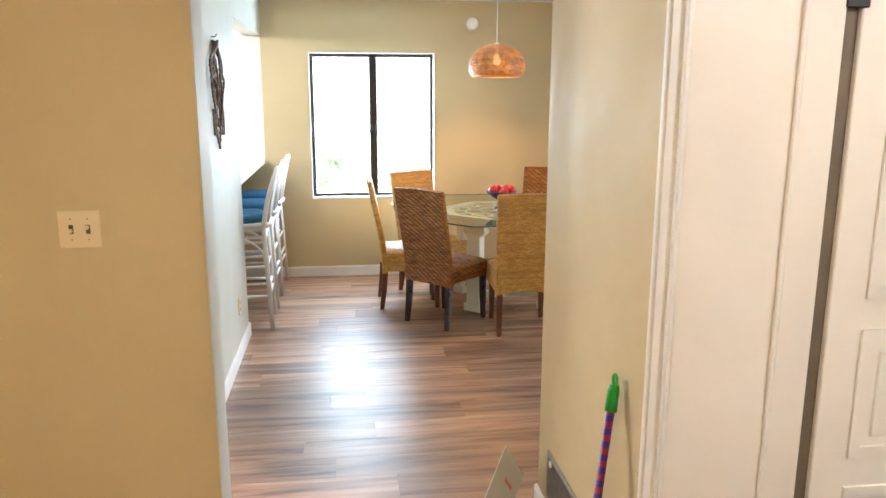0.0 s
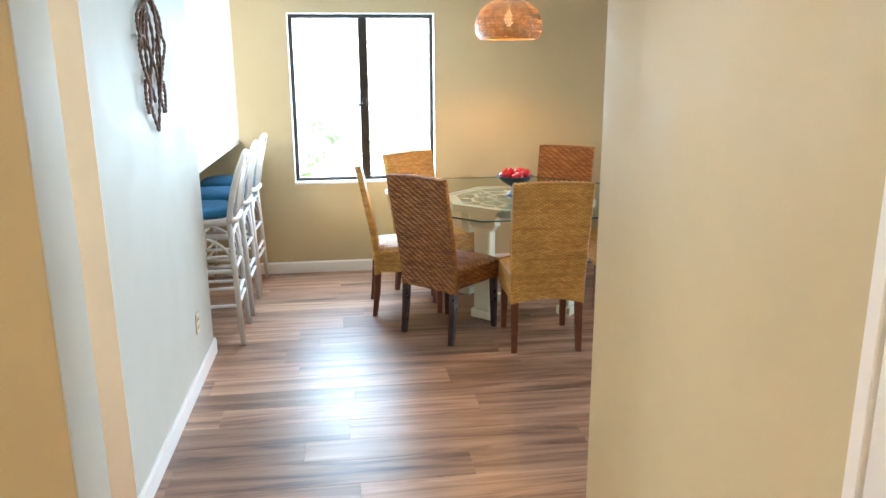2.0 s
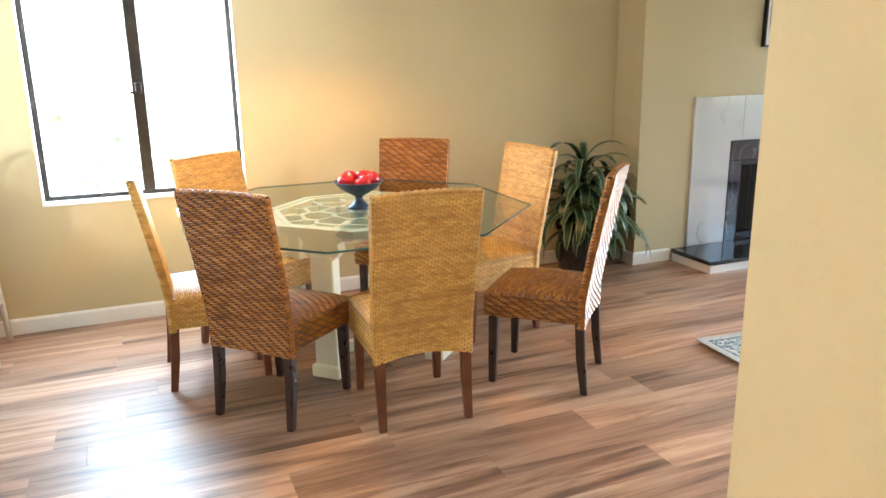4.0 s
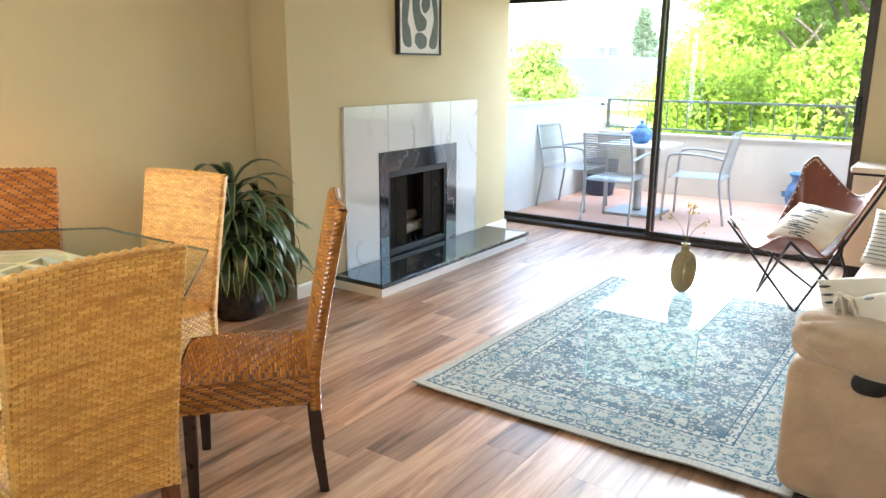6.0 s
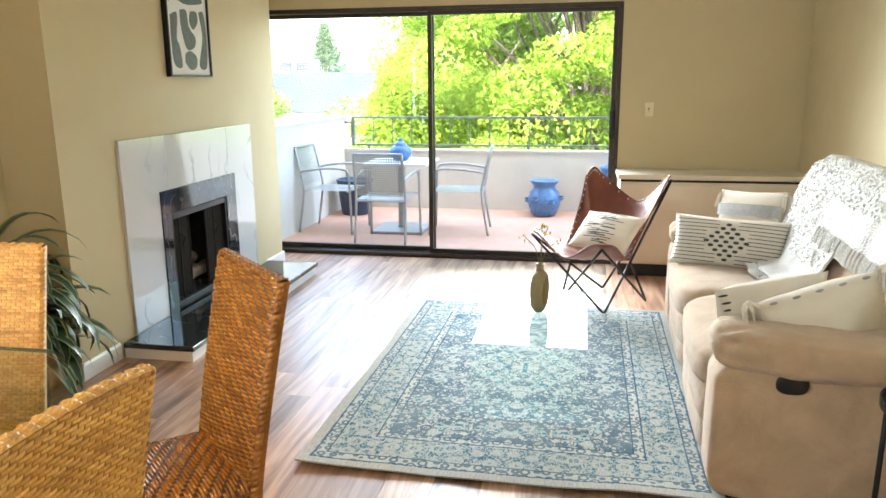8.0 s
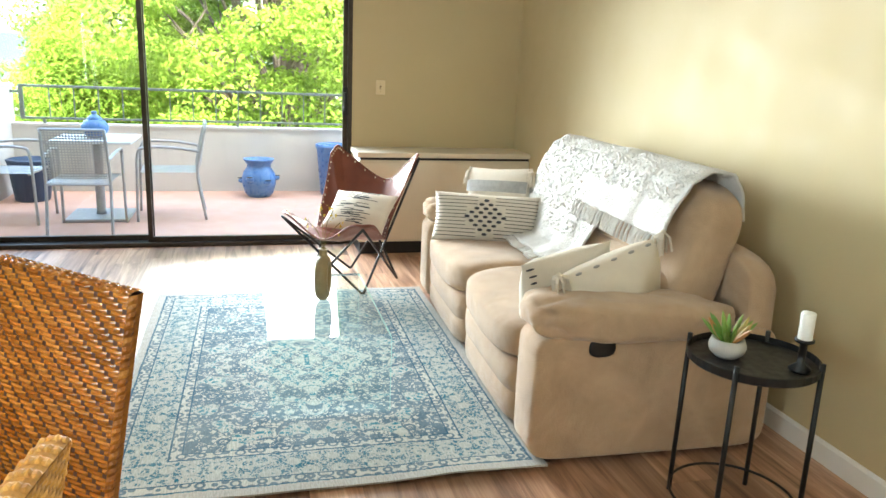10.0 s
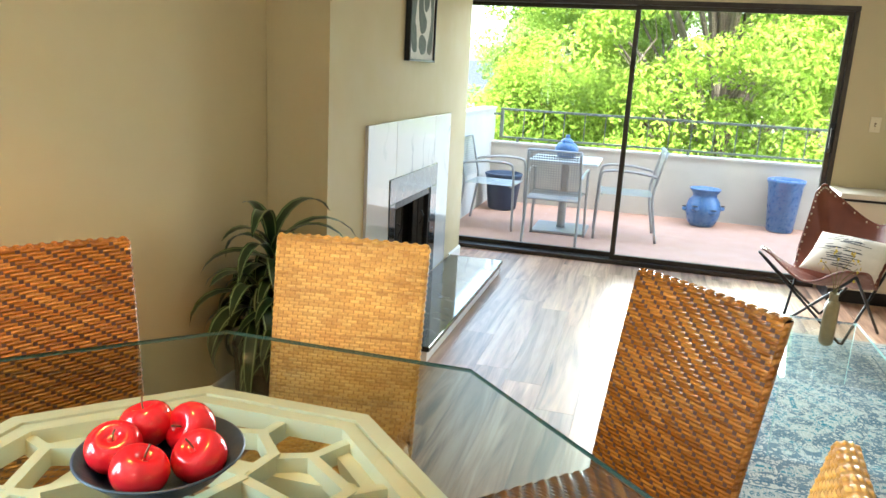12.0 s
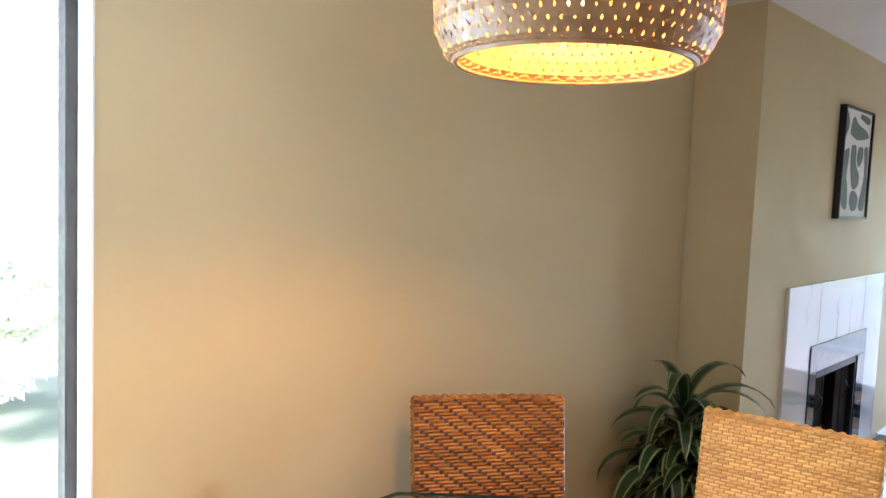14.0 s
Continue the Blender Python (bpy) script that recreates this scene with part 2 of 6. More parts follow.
def prism(outline, z0, z1, bm=None, hole=None):
    """A flat plate with that outline (x, y), from z0 to z1; a hole has as many corners as the outline."""
    bm = bm or bmesh.new()
    n = len(outline)
    if hole is None:
        a = [bm.verts.new((x, y, z0)) for x, y in outline]
        b = [bm.verts.new((x, y, z1)) for x, y in outline]
        bm.faces.new(a[::-1])
        bm.faces.new(b)
        for i in range(n):
            bm.faces.new((a[i], a[(i + 1) % n], b[(i + 1) % n], b[i]))
        return bm
    r = [[bm.verts.new((x, y, z)) for x, y in o] for o, z in ((outline, z0), (outline, z1), (hole, z1), (hole, z0))]
    for a, b in zip(r, r[1:] + r[:1]):
        for i in range(n):
            bm.faces.new((a[i], a[(i + 1) % n], b[(i + 1) % n], b[i]))
    return bm


def superbox(bm, cx, cy, cz, sx, sy, sz, p=4.0, n=16, warp=None):
    """A padded block: a superellipsoid of full sizes sx, sy, sz."""
    def sp(c, e):
        return math.copysign(abs(c) ** e, c)
    e = 2.0 / p
    g = []
    for j in range(n + 1):
        th = math.pi * (j / n - 0.5)
        row = []
        for i in range(2 * n):
            ph = math.tau * i / (2 * n)
            q = Vector((sp(math.cos(th), e) * sp(math.cos(ph), e), sp(math.cos(th), e) * sp(math.sin(ph), e), sp(math.sin(th), e)))
            q = Vector((q.x * sx / 2, q.y * sy / 2, q.z * sz / 2))
            if warp:
                q = warp(q)
            row.append(bm.verts.new((cx + q.x, cy + q.y, cz + q.z)))
        g.append(row)
    m = 2 * n
    for j in range(n):
        for i in range(m):
            bm.faces.new((g[j][i], g[j][(i + 1) % m], g[j + 1][(i + 1) % m], g[j + 1][i]))
    bmesh.ops.remove_doubles(bm, verts=[v for r in (g[0], g[-1]) for v in r], dist=1e-4)
    return bm


# ---- structure ----
CEILING, T = 2.43, 0.12
X_EAST, Y_NORTH, Y_SOUTH, X_HALL, X_ART = 6.60, 7.11, 2.72, 0.975, -0.445
CH_X0, CH_X1, CH_Y = 3.68, 6.265, 6.80
WIN = (-0.05, 1.05, 0.72, 1.985)
SL_Y0, SL_Y1, SL_Z = 4.075, 7.108, 2.055


def boxes(*rows):
    bm = bmesh.new()
    for r in rows:
        box(bm, *r)
    return bm


n0, n1 = Y_NORTH, Y_NORTH + 0.16
structure("wall_north", boxes(
    (-0.45, WIN[0], n0, n1, 0, CEILING), (-0.86, -0.45, n0, n1, 0, 1.03), (WIN[1], X_EAST + 0.16, n0, n1, 0, CEILING),
    (WIN[0], WIN[1], n0, n1, 0, WIN[2]), (WIN[0], WIN[1], n0, n1, WIN[3], CEILING)), TAN, "tan painted wall with a window opening", "wall")
structure("wall_kitchen_north", boxes((-3.2, -0.45, n0, n1, 1.03, CEILING), (-3.2, -0.86, n0, n1, 0, 1.03)), WHITE_WALL, "white painted kitchen wall", "wall")
chim = prism([(CH_X0, 0), (4.54, 0), (4.54, 0.70), (5.33, 0.70), (5.33, 0), (CH_X1, 0), (CH_X1, CEILING), (CH_X0, CEILING)], CH_Y, n0 - 0.002)
bmesh.ops.transform(chim, matrix=Matrix(((1, 0, 0, 0), (0, 0, 1, 0), (0, 1, 0, 0), (0, 0, 0, 1))), verts=chim.verts[:])
bmesh.ops.recalc_face_normals(chim, faces=chim.faces[:])
structure("wall_chimney", chim, TAN, "tan painted chimney breast", "wall")
structure("wall_east", boxes(
    (X_EAST, X_EAST + 0.16, Y_SOUTH - T, SL_Y0, 0, CEILING), (X_EAST, X_EAST + 0.16, SL_Y0, n0 - 0.002, SL_Z, CEILING)),
    TAN, "tan painted wall beside the sliding door", "wall")
structure("wall_south", cube(X_HALL + 0.13, X_EAST, Y_SOUTH - T, Y_SOUTH, 0, CEILING), TAN, "tan painted wall behind the sofa", "wall")
structure("wall_hall_east", boxes(
    (X_HALL, X_HALL + 0.13, 2.055, 3.08, 0, CEILING), (X_HALL, X_HALL + 0.13, 1.2, 2.055, 2.05, CEILING), (X_HALL, X_HALL + 0.13, -0.8, 1.2, 0, CEILING)),
    TAN, "tan painted hall wall", "wall")
structure("wall_hall_west", cube(-2.0, -0.180, 2.64, 2.81, 0, CEILING), TAN, "tan painted hall wall with a switch", "wall")
structure("wall_west", boxes(
    (X_ART - 0.14, X_ART, 3.82, 5.45, 0, CEILING), (X_ART - 0.14, X_ART, 5.45, n0 - 0.002, 2.115, CEILING)),
    DAYLIT_WALL, "pale wall with a kitchen pass-through, the window's grey-green light in its colour", "wall")
structure("wall_knee", cube(-0.98, -0.86, 5.0, n0 - 0.002, 0, 1.03), TAN, "tan painted low wall under the breakfast bar", "wall")
# skin over the tan wall's end, paler to show daylight falling on it
structure("wall_hall_end", cube(-0.180, -0.177, 2.643, 2.807, 0.0, CEILING - 0.002), DAYLIT_WALL, "thin skin on the hall wall's end, daylight painted as a pale colour", "wall")
structure("wall_hall_south", cube(-2.0, X_HALL, -0.92, -0.8, 0, CEILING), TAN, "tan painted end wall of the hall", "wall")
structure("wall_hall_far_west", cube(-2.12, -2.0, -0.92, 2.92, 0, CEILING), TAN, "tan painted hall side wall", "wall")
structure("wall_kitchen_west", cube(-3.32, -3.2, 2.92, n1, 0, CEILING), WHITE_WALL, "white painted kitchen side wall", "wall")
structure("wall_kitchen_south", cube(-3.2, -2.0, 2.80, 2.92, 0, CEILING), WHITE_WALL, "white painted kitchen wall", "wall")
structure("wall_bedroom", boxes((X_HALL + 0.13, 3.4, 2.36, 2.48, 0, CEILING), (3.4, 3.52, 0.2, 2.48, 0, CEILING), (X_HALL + 0.13, 3.4, 0.2, 0.32, 0, CEILING)),
          DOORPAINT, "pale painted bedroom walls", "wall")
structure("ceiling", cube(-3.4, 6.8, -1.0, 7.3, CEILING, CEILING + 0.1), CEIL, "white flat ceiling", "ceiling")
floor = structure("floor", cube(-3.3, 6.62, -0.9, 7.12, -0.2, -0.006), SUBFLOOR, "walnut-toned plank floor", "floor")


def baseboard(a, b, side, h=0.09):
    """A white board with an eased top along the wall from a to b; side is the direction into the room."""
    a, b, s = Vector((*a, 0)), Vector((*b, 0)), Vector((*side, 0)) * 0.014
    bm = bmesh.new()
    prof = [(0, 0), (1, 0), (1, h - 0.012), (0.45, h), (0, h)]
    ra = [bm.verts.new(a + s * p + Vector((0, 0, z))) for p, z in prof]
    rb = [bm.verts.new(b + s * p + Vector((0, 0, z))) for p, z in prof]
    k = len(prof)
    for i in range(k):
        bm.faces.new((ra[i], ra[(i + 1) % k], rb[(i + 1) % k], rb[i]))
    bm.faces.new(ra[::-1])
    bm.faces.new(rb)
    bmesh.ops.recalc_face_normals(bm, faces=bm.faces[:])
    return structure("baseboard", bm, TRIM, "white painted baseboard", "baseboard")


baseboard((-0.86, n0), (CH_X0, n0), (0, -1))
baseboard((CH_X0, n0 - 0.015), (CH_X0, CH_Y - 0.014), (-1, 0))
baseboard((CH_X0, CH_Y), (3.99, CH_Y), (0, -1))
baseboard((5.94, CH_Y), (CH_X1 + 0.014, CH_Y), (0, -1))
baseboard((X_ART, 3.806), (X_ART, 5.464), (1, 0))
baseboard((X_ART - 0.14, 5.45), (X_ART, 5.45), (0, 1))
baseboard((X_ART - 0.14, 3.82), (X_ART + 0.014, 3.82), (0, -1))
baseboard((X_HALL, 2.09), (X_HALL, 3.094), (-1, 0))
baseboard((X_HALL - 0.014, 3.08), (X_HALL + 0.14, 3.08), (0, 1))
baseboard((X_HALL + 0.145, Y_SOUTH), (6.05, Y_SOUTH), (0, 1))
baseboard((-2.0, 2.64), (-0.180, 2.64), (0, -1))

structure("trim_wall_end", cube(X_ART - 0.14, X_ART, 3.817, 3.82, 0.092, CEILING), DOORPAINT, "white painted wall end beside the kitchen", "trim")

# dining window
win = tagged(new("window_1"), "dark bronze two-light casement window", "window", kind="structure")
x0, x1, z0, z1 = WIN
f0, f1 = n0 + 0.075, n0 + 0.125
for a in ((x0, x1, z0, z0 + 0.03), (x0, x1, z1 - 0.035, z1)):
    part("window_frame", cube(a[0], a[1], f0, f1, a[2], a[3], bevel=0.003), BRONZE, win)
for a in ((x0, x0 + 0.035), (x1 - 0.03, x1), (0.475, 0.54)):
    part("window_frame", cube(a[0], a[1], f0, f1, z0 + 0.03, z1 - 0.035, bevel=0.003), BRONZE, win)
for a in ((x0 + 0.035, 0.475), (0.54, x1 - 0.03)):
    p = part("pane", sheet(lambda u, v: (a[0] + (a[1] - a[0]) * u, f0 + 0.02, z0 + 0.03 + (z1 - z0 - 0.065) * v), 1, 1), PANE, win)
    p.visible_shadow = False
part("window_latch", box(cube(0.49, 0.525, f0 - 0.02, f0, 1.30, 1.36, bevel=0.004), 0.46, 0.50, f0 - 0.035, f0 - 0.02, 1.30, 1.315), BRONZE, win)
rev = bmesh.new()
for a in ((x0, x0 + 0.006, z0, z1), (x1 - 0.006, x1, z0, z1)):
    box(rev, a[0], a[1], n0 - 0.004, f0, a[2], a[3])
box(rev, x0 + 0.006, x1 - 0.006, n0 - 0.004, f0, z1 - 0.006, z1)
part("window_reveal", rev, TRIM, win)
part("window_sill", cube(x0 - 0.0, x1, n0 - 0.012, f0, z0 - 0.012, z0 + 0.006, bevel=0.003), TRIM, win)

# sliding door
sl = tagged(new("door_1"), "dark bronze sliding glass balcony door", "door", kind="structure")
sx0, sx1 = X_EAST + 0.0, X_EAST + 0.13
part("door_frame", cube(sx0 - 0.02, sx1, SL_Y0, SL_Y1, 0, 0.034, bevel=0.004), BRONZE, sl)
part("door_frame", cube(sx0 - 0.005, sx1, SL_Y0, SL_Y1, SL_Z - 0.036, SL_Z, bevel=0.004), BRONZE, sl)
part("door_frame", cube(sx0 - 0.005, sx1, SL_Y0, SL_Y0 + 0.034, 0.034, SL_Z - 0.036, bevel=0.004), BRONZE, sl)
part("door_frame", cube(sx1 - 0.05, sx1, SL_Y1 - 0.012, SL_Y1, 0.034, SL_Z - 0.036, bevel=0.003), BRONZE, sl)


def leaf(y0, y1, x, far=0.034):
    lf = part("sliding_leaf", boxes(
        (x, x + 0.035, y0, y0 + 0.034, 0.034, SL_Z - 0.036), (x, x + 0.035, y1 - far, y1, 0.034, SL_Z - 0.036),
        (x, x + 0.035, y0 + 0.034, y1 - 0.034, 0.034, 0.07), (x, x + 0.035, y0 + 0.034, y1 - 0.034, SL_Z - 0.066, SL_Z - 0.036)), BRONZE, sl)
    g = part("pane", sheet(lambda u, v: (x + 0.016, y1 - 0.034 - (y1 - y0 - 0.068) * u, 0.07 + (SL_Z - 0.136) * v), 1, 1), PANE, lf)
    g.visible_shadow = False
    return lf


near = leaf(SL_Y0 + 0.034, 5.61, X_EAST + 0.02)
leaf(5.572, SL_Y1 - 0.013, X_EAST + 0.09, 0.018)
part("door_handle", box(cube(X_EAST - 0.012, X_EAST + 0.02, 4.11, 4.15, 1.02, 1.24, bevel=0.006), X_EAST - 0.035, X_EAST - 0.012, 4.12, 4.14, 1.06, 1.20), BLACK, near, "black pull handle")

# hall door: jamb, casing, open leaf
GAP_SHADE = varied("jamb_gap_shade", (0.16, 0.12, 0.08), (0.11, 0.085, 0.06), 9, 0.6)
dj = tagged(new("door_2"), "white painted panel door standing open beside its casing", "door", kind="structure")
dj.location = (0, -0.03, 0)
cas = bmesh.new()
for i, (a, b, d) in enumerate(((2.010, 2.030, 0.012), (2.032, 2.075, 0.020), (2.077, 2.095, 0.026), (2.097, 2.115, 0.016))):
    box(cas, X_HALL - d, X_HALL, a, b, 0, 2.12, bevel=0.002)
part("casing", cas, TRIM, dj)
part("casing", boxes((X_HALL - 0.018, X_HALL, 1.15, 2.010, 2.05, 2.12)), TRIM, dj)
part("jamb", cube(X_HALL + 0.001, 1.337, 2.031, 2.085, 0, 2.05), DOORPAINT, dj)
part("door_stop", cube(1.232, 1.246, 2.020, 2.031, 0, 2.05, bevel=0.003), DOORPAINT, dj)
# dark strip: the shadow in the hinge gap, put in as colour
part("jamb_shadow_gap", cube(1.337, 1.384, 2.055, 2.085, 0, 2.05), GAP_SHADE, dj, "dark strip painted as the shadow between jamb and door")
lf = part("door_leaf", cube(1.384, 2.15, 2.040, 2.075, 0.01, 2.04, bevel=0.003), DOORPAINT, dj)
for z0_, z1_ in ((0.18, 0.65), (0.73, 1.07), (1.15, 1.92)):
    for xa, xb in ((1.475, 1.735), (1.815, 2.065)):
        bm = prism([(xa, z0_), (xb, z0_), (xb, z1_), (xa, z1_)], 0, 0.008, hole=[(xa + 0.03, z0_ + 0.03), (xb - 0.03, z0_ + 0.03), (xb - 0.03, z1_ - 0.03), (xa + 0.03, z1_ - 0.03)])
        box(bm, xa + 0.055, xb - 0.055, z0_ + 0.055, z1_ - 0.055, -0.002, 0.006, bevel=0.004)
        bmesh.ops.transform(bm, matrix=Matrix(((1, 0, 0, 0), (0, 0, -1, 2.040), (0, 1, 0, 0), (0, 0, 0, 1))), verts=bm.verts[:])
        bmesh.ops.recalc_face_normals(bm, faces=bm.faces[:])
        part("panel_moulding", bm, DOORPAINT, lf)
for z in (0.25, 1.82):
    part("hinge", cube(1.335, 1.390, 2.025, 2.040, z, z + 0.09, bevel=0.002), BLACK, dj, "black hinge")

# ---- fireplace ----
fp = thing("fireplace", pose(0.0677, 0, 0) @ Matrix.Diagonal((0.9735, 1, 1, 1)), "white marble fireplace surround with black marble inner frame", "fireplace")
FY = CH_Y - 0.018


def slab(name, outline, y0, y1, mat, parent, lab=""):
    bm = prism(outline, 0, y1 - y0)
    bmesh.ops.transform(bm, matrix=Matrix(((1, 0, 0, 0), (0, 0, 1, y0), (0, 1, 0, 0), (0, 0, 0, 1))), verts=bm.verts[:])
    bmesh.ops.recalc_face_normals(bm, faces=bm.faces[:])
    es = [e for e in bm.edges if all(abs(v.co.y - y0) < 1e-5 for v in e.verts)]
    bmesh.ops.bevel(bm, geom=es, offset=0.0025, segments=1, affect="EDGES")
    return part(name, bm, mat, parent, lab)


ML, MR, MT, BL, BR, BT, HZ = 4.178, 5.838, 1.172, 4.535, 5.522, 0.847, 0.09
slab("marble_slab", [(ML, HZ), (BL, HZ), (BL, BT), (4.64, BT), (4.64, MT), (ML, MT)], FY, CH_Y, MARBLE, fp)
slab("marble_slab", [(4.642, BT), (5.438, BT), (5.438, MT), (4.642, MT)], FY, CH_Y, MARBLE, fp)
slab("marble_slab", [(BR, HZ), (MR, HZ), (MR, MT), (5.44, MT), (5.44, BT), (BR, BT)], FY, CH_Y, MARBLE, fp)
slab("inner_frame", [(BL, HZ), (4.635, HZ), (4.635, 0.70), (BL, 0.70)], FY - 0.006, CH_Y, BLACK_MARBLE, fp, "polished black marble")
slab("inner_frame", [(5.375, HZ), (BR, HZ), (BR, 0.70), (5.375, 0.70)], FY - 0.006, CH_Y, BLACK_MARBLE, fp, "polished black marble")
slab("inner_frame", [(BL, 0.702), (BR, 0.702), (BR, BT), (BL, BT)], FY - 0.006, CH_Y, BLACK_MARBLE, fp, "polished black marble")
hs = part("hearth_slab", cube(4.032, 6.02, 6.365, CH_Y - 0.02, 0.06, HZ, bevel=0.004), BLACK_MARBLE, fp, "polished black marble hearth slab")
part("hearth_base", cube(4.045, 6.005, 6.38, CH_Y - 0.02, 0.0, 0.06), TRIM, fp, "white painted hearth base")
FIREBRICK = varied("sooty_firebox", (0.035, 0.03, 0.027), (0.06, 0.052, 0.045), 7, 0.9, bump=0.5, fine=40, dist=0.01)
part("firebox", boxes((4.64, 5.36, 7.06, 7.10, 0.06, 0.70), (4.60, 4.642, CH_Y, 7.06, 0.06, 0.70), (5.358, 5.40, CH_Y, 7.06, 0.06, 0.70),
                      (4.64, 5.36, CH_Y, 7.06, 0.06, 0.10), (4.64, 5.36, CH_Y, 7.06, 0.66, 0.70)), FIREBRICK, fp, "sooty black firebox")
fr = bmesh.new()
for a in ((4.635, 4.66, 0.10, 0.70), (5.35, 5.375, 0.10, 0.70), (4.66, 5.35, 0.66, 0.70), (4.66, 5.35, 0.10, 0.14)):
    box(fr, a[0], a[1], FY + 0.0, FY + 0.03, a[2], a[3], bevel=0.003)
part("screen_frame", fr, BLACK, fp, "black metal frame")
SMOKED = varied("black_mesh_curtain", (0.010, 0.010, 0.011), (0.02, 0.02, 0.021), 30, 0.5, bump=0.5, fine=400)
for xs, turn in ((4.66, 1), (5.35, -1)):
    for i in range(4):
        a = Vector((xs + turn * 0.058 * i, FY + 0.035 + (0.045 if i % 2 else 0)))
        b = Vector((xs + turn * 0.058 * (i + 1), FY + 0.035 + (0 if i % 2 else 0.045)))
        d = part("folding_leaf", sheet(lambda u, v: (a.x + (b.x - a.x) * u, a.y + (b.y - a.y) * u, 0.145 + 0.51 * v), 1, 1), SMOKED, fp)
        part("leaf_edge", tube(bmesh.new(), [(b.x, b.y, 0.145), (b.x, b.y, 0.655)], 0.005), BLACK, d)
    part("pull", tube(bmesh.new(), [(xs + turn * 0.10, FY + 0.02, 0.56), (xs + turn * 0.115, FY - 0.005, 0.53), (xs + turn * 0.12, FY + 0.02, 0.47)], 0.005), BLACK, fp)
LOG = varied("charred_log", (0.16, 0.13, 0.10), (0.42, 0.36, 0.30), 14, 0.9, bump=0.8, fine=60, dist=0.01)
grate = bmesh.new()
for i in range(7):
    tube(grate, [(4.78 + 0.075 * i, 6.86, 0.11), (4.78 + 0.075 * i, 6.87, 0.17), (4.78 + 0.075 * i, 7.02, 0.17)], 0.006, 6)
part("grate", grate, BLACK, fp)
for a, b, r in (((4.72, 6.93, 0.215), (5.28, 6.92, 0.22), 0.045), ((4.78, 7.0, 0.22), (5.22, 7.01, 0.23), 0.045), ((4.82, 6.95, 0.29), (5.20, 6.98, 0.31), 0.035)):
    pts = [Vector(a).lerp(Vector(b), i / 8) + Vector((0, random.uniform(-.008, .008), random.uniform(-.008, .008))) for i in range(9)]
    part("log", tube(bmesh.new(), pts, [r * random.uniform(0.85, 1.1) for _ in pts], 9), LOG, fp, "ceramic gas log")

# ---- framed abstract print ----
INK = varied("grey_green_ink", (0.10, 0.125, 0.11), (0.13, 0.155, 0.14), 30, 0.7)
PAPER = varied("off_white_paper", (0.74, 0.72, 0.68), (0.70, 0.68, 0.64), 20, 0.75)
pic = thing("framed_print", pose(4.70, CH_Y - 0.001, 1.508), "abstract grey and white print in a thin black frame", "picture")
PW, PH = 0.505, 0.60
fr = bmesh.new()
for a in ((0, 0.012, 0, PH), (PW - 0.012, PW, 0, PH), (0.012, PW - 0.012, 0, 0.012), (0.012, PW - 0.012, PH - 0.012, PH)):
    box(fr, a[0], a[1], -0.035, 0, a[2], a[3], bevel=0.001)
part("frame", fr, BLACK, pic)
part("canvas", cube(0.012, PW - 0.012, -0.022, -0.002, 0.012, PH - 0.012), PAPER, pic)


def blob(pts, y=-0.0235):
    c = smooth_path(pts + pts[:1], 5)[:-1]
    bm = bmesh.new()
    bm.faces.new([bm.verts.new((p[0] * PW, y, p[1] * PH)) for p in c])
    r = bmesh.ops.extrude_face_region(bm, geom=bm.faces[:])
    for v in r["geom"]:
        if isinstance(v, bmesh.types.BMVert):
            v.co.y += 0.0015
    bmesh.ops.recalc_face_normals(bm, faces=bm.faces[:])
    return bm


for pts in ([(.10, .60), (.09, .32), (.13, .12), (.30, .10), (.27, .30), (.22, .38), (.26, .62)],
            [(.38, .14), (.50, .07), (.64, .10), (.66, .20), (.52, .26), (.40, .23)],
            [(.33, .66), (.34, .48), (.44, .28), (.62, .30), (.66, .40), (.52, .50), (.48, .66)],
            [(.58, .66), (.54, .56), (.62, .48), (.74, .56), (.72, .66)],
            [(.78, .66), (.84, .40), (.72, .12), (.90, .10), (.94, .40), (.90, .66)],
            [(.10, .72), (.20, .84), (.14, .94), (.08, .92)],
            [(.26, .76), (.50, .72), (.88, .76), (.80, .82), (.52, .86), (.36, .92), (.28, .86)],
            [(.56, .92), (.86, .88), (.90, .94), (.60, .96)]):
    part("painted_shape", blob(pts), INK, pic)

# ---- rug ----


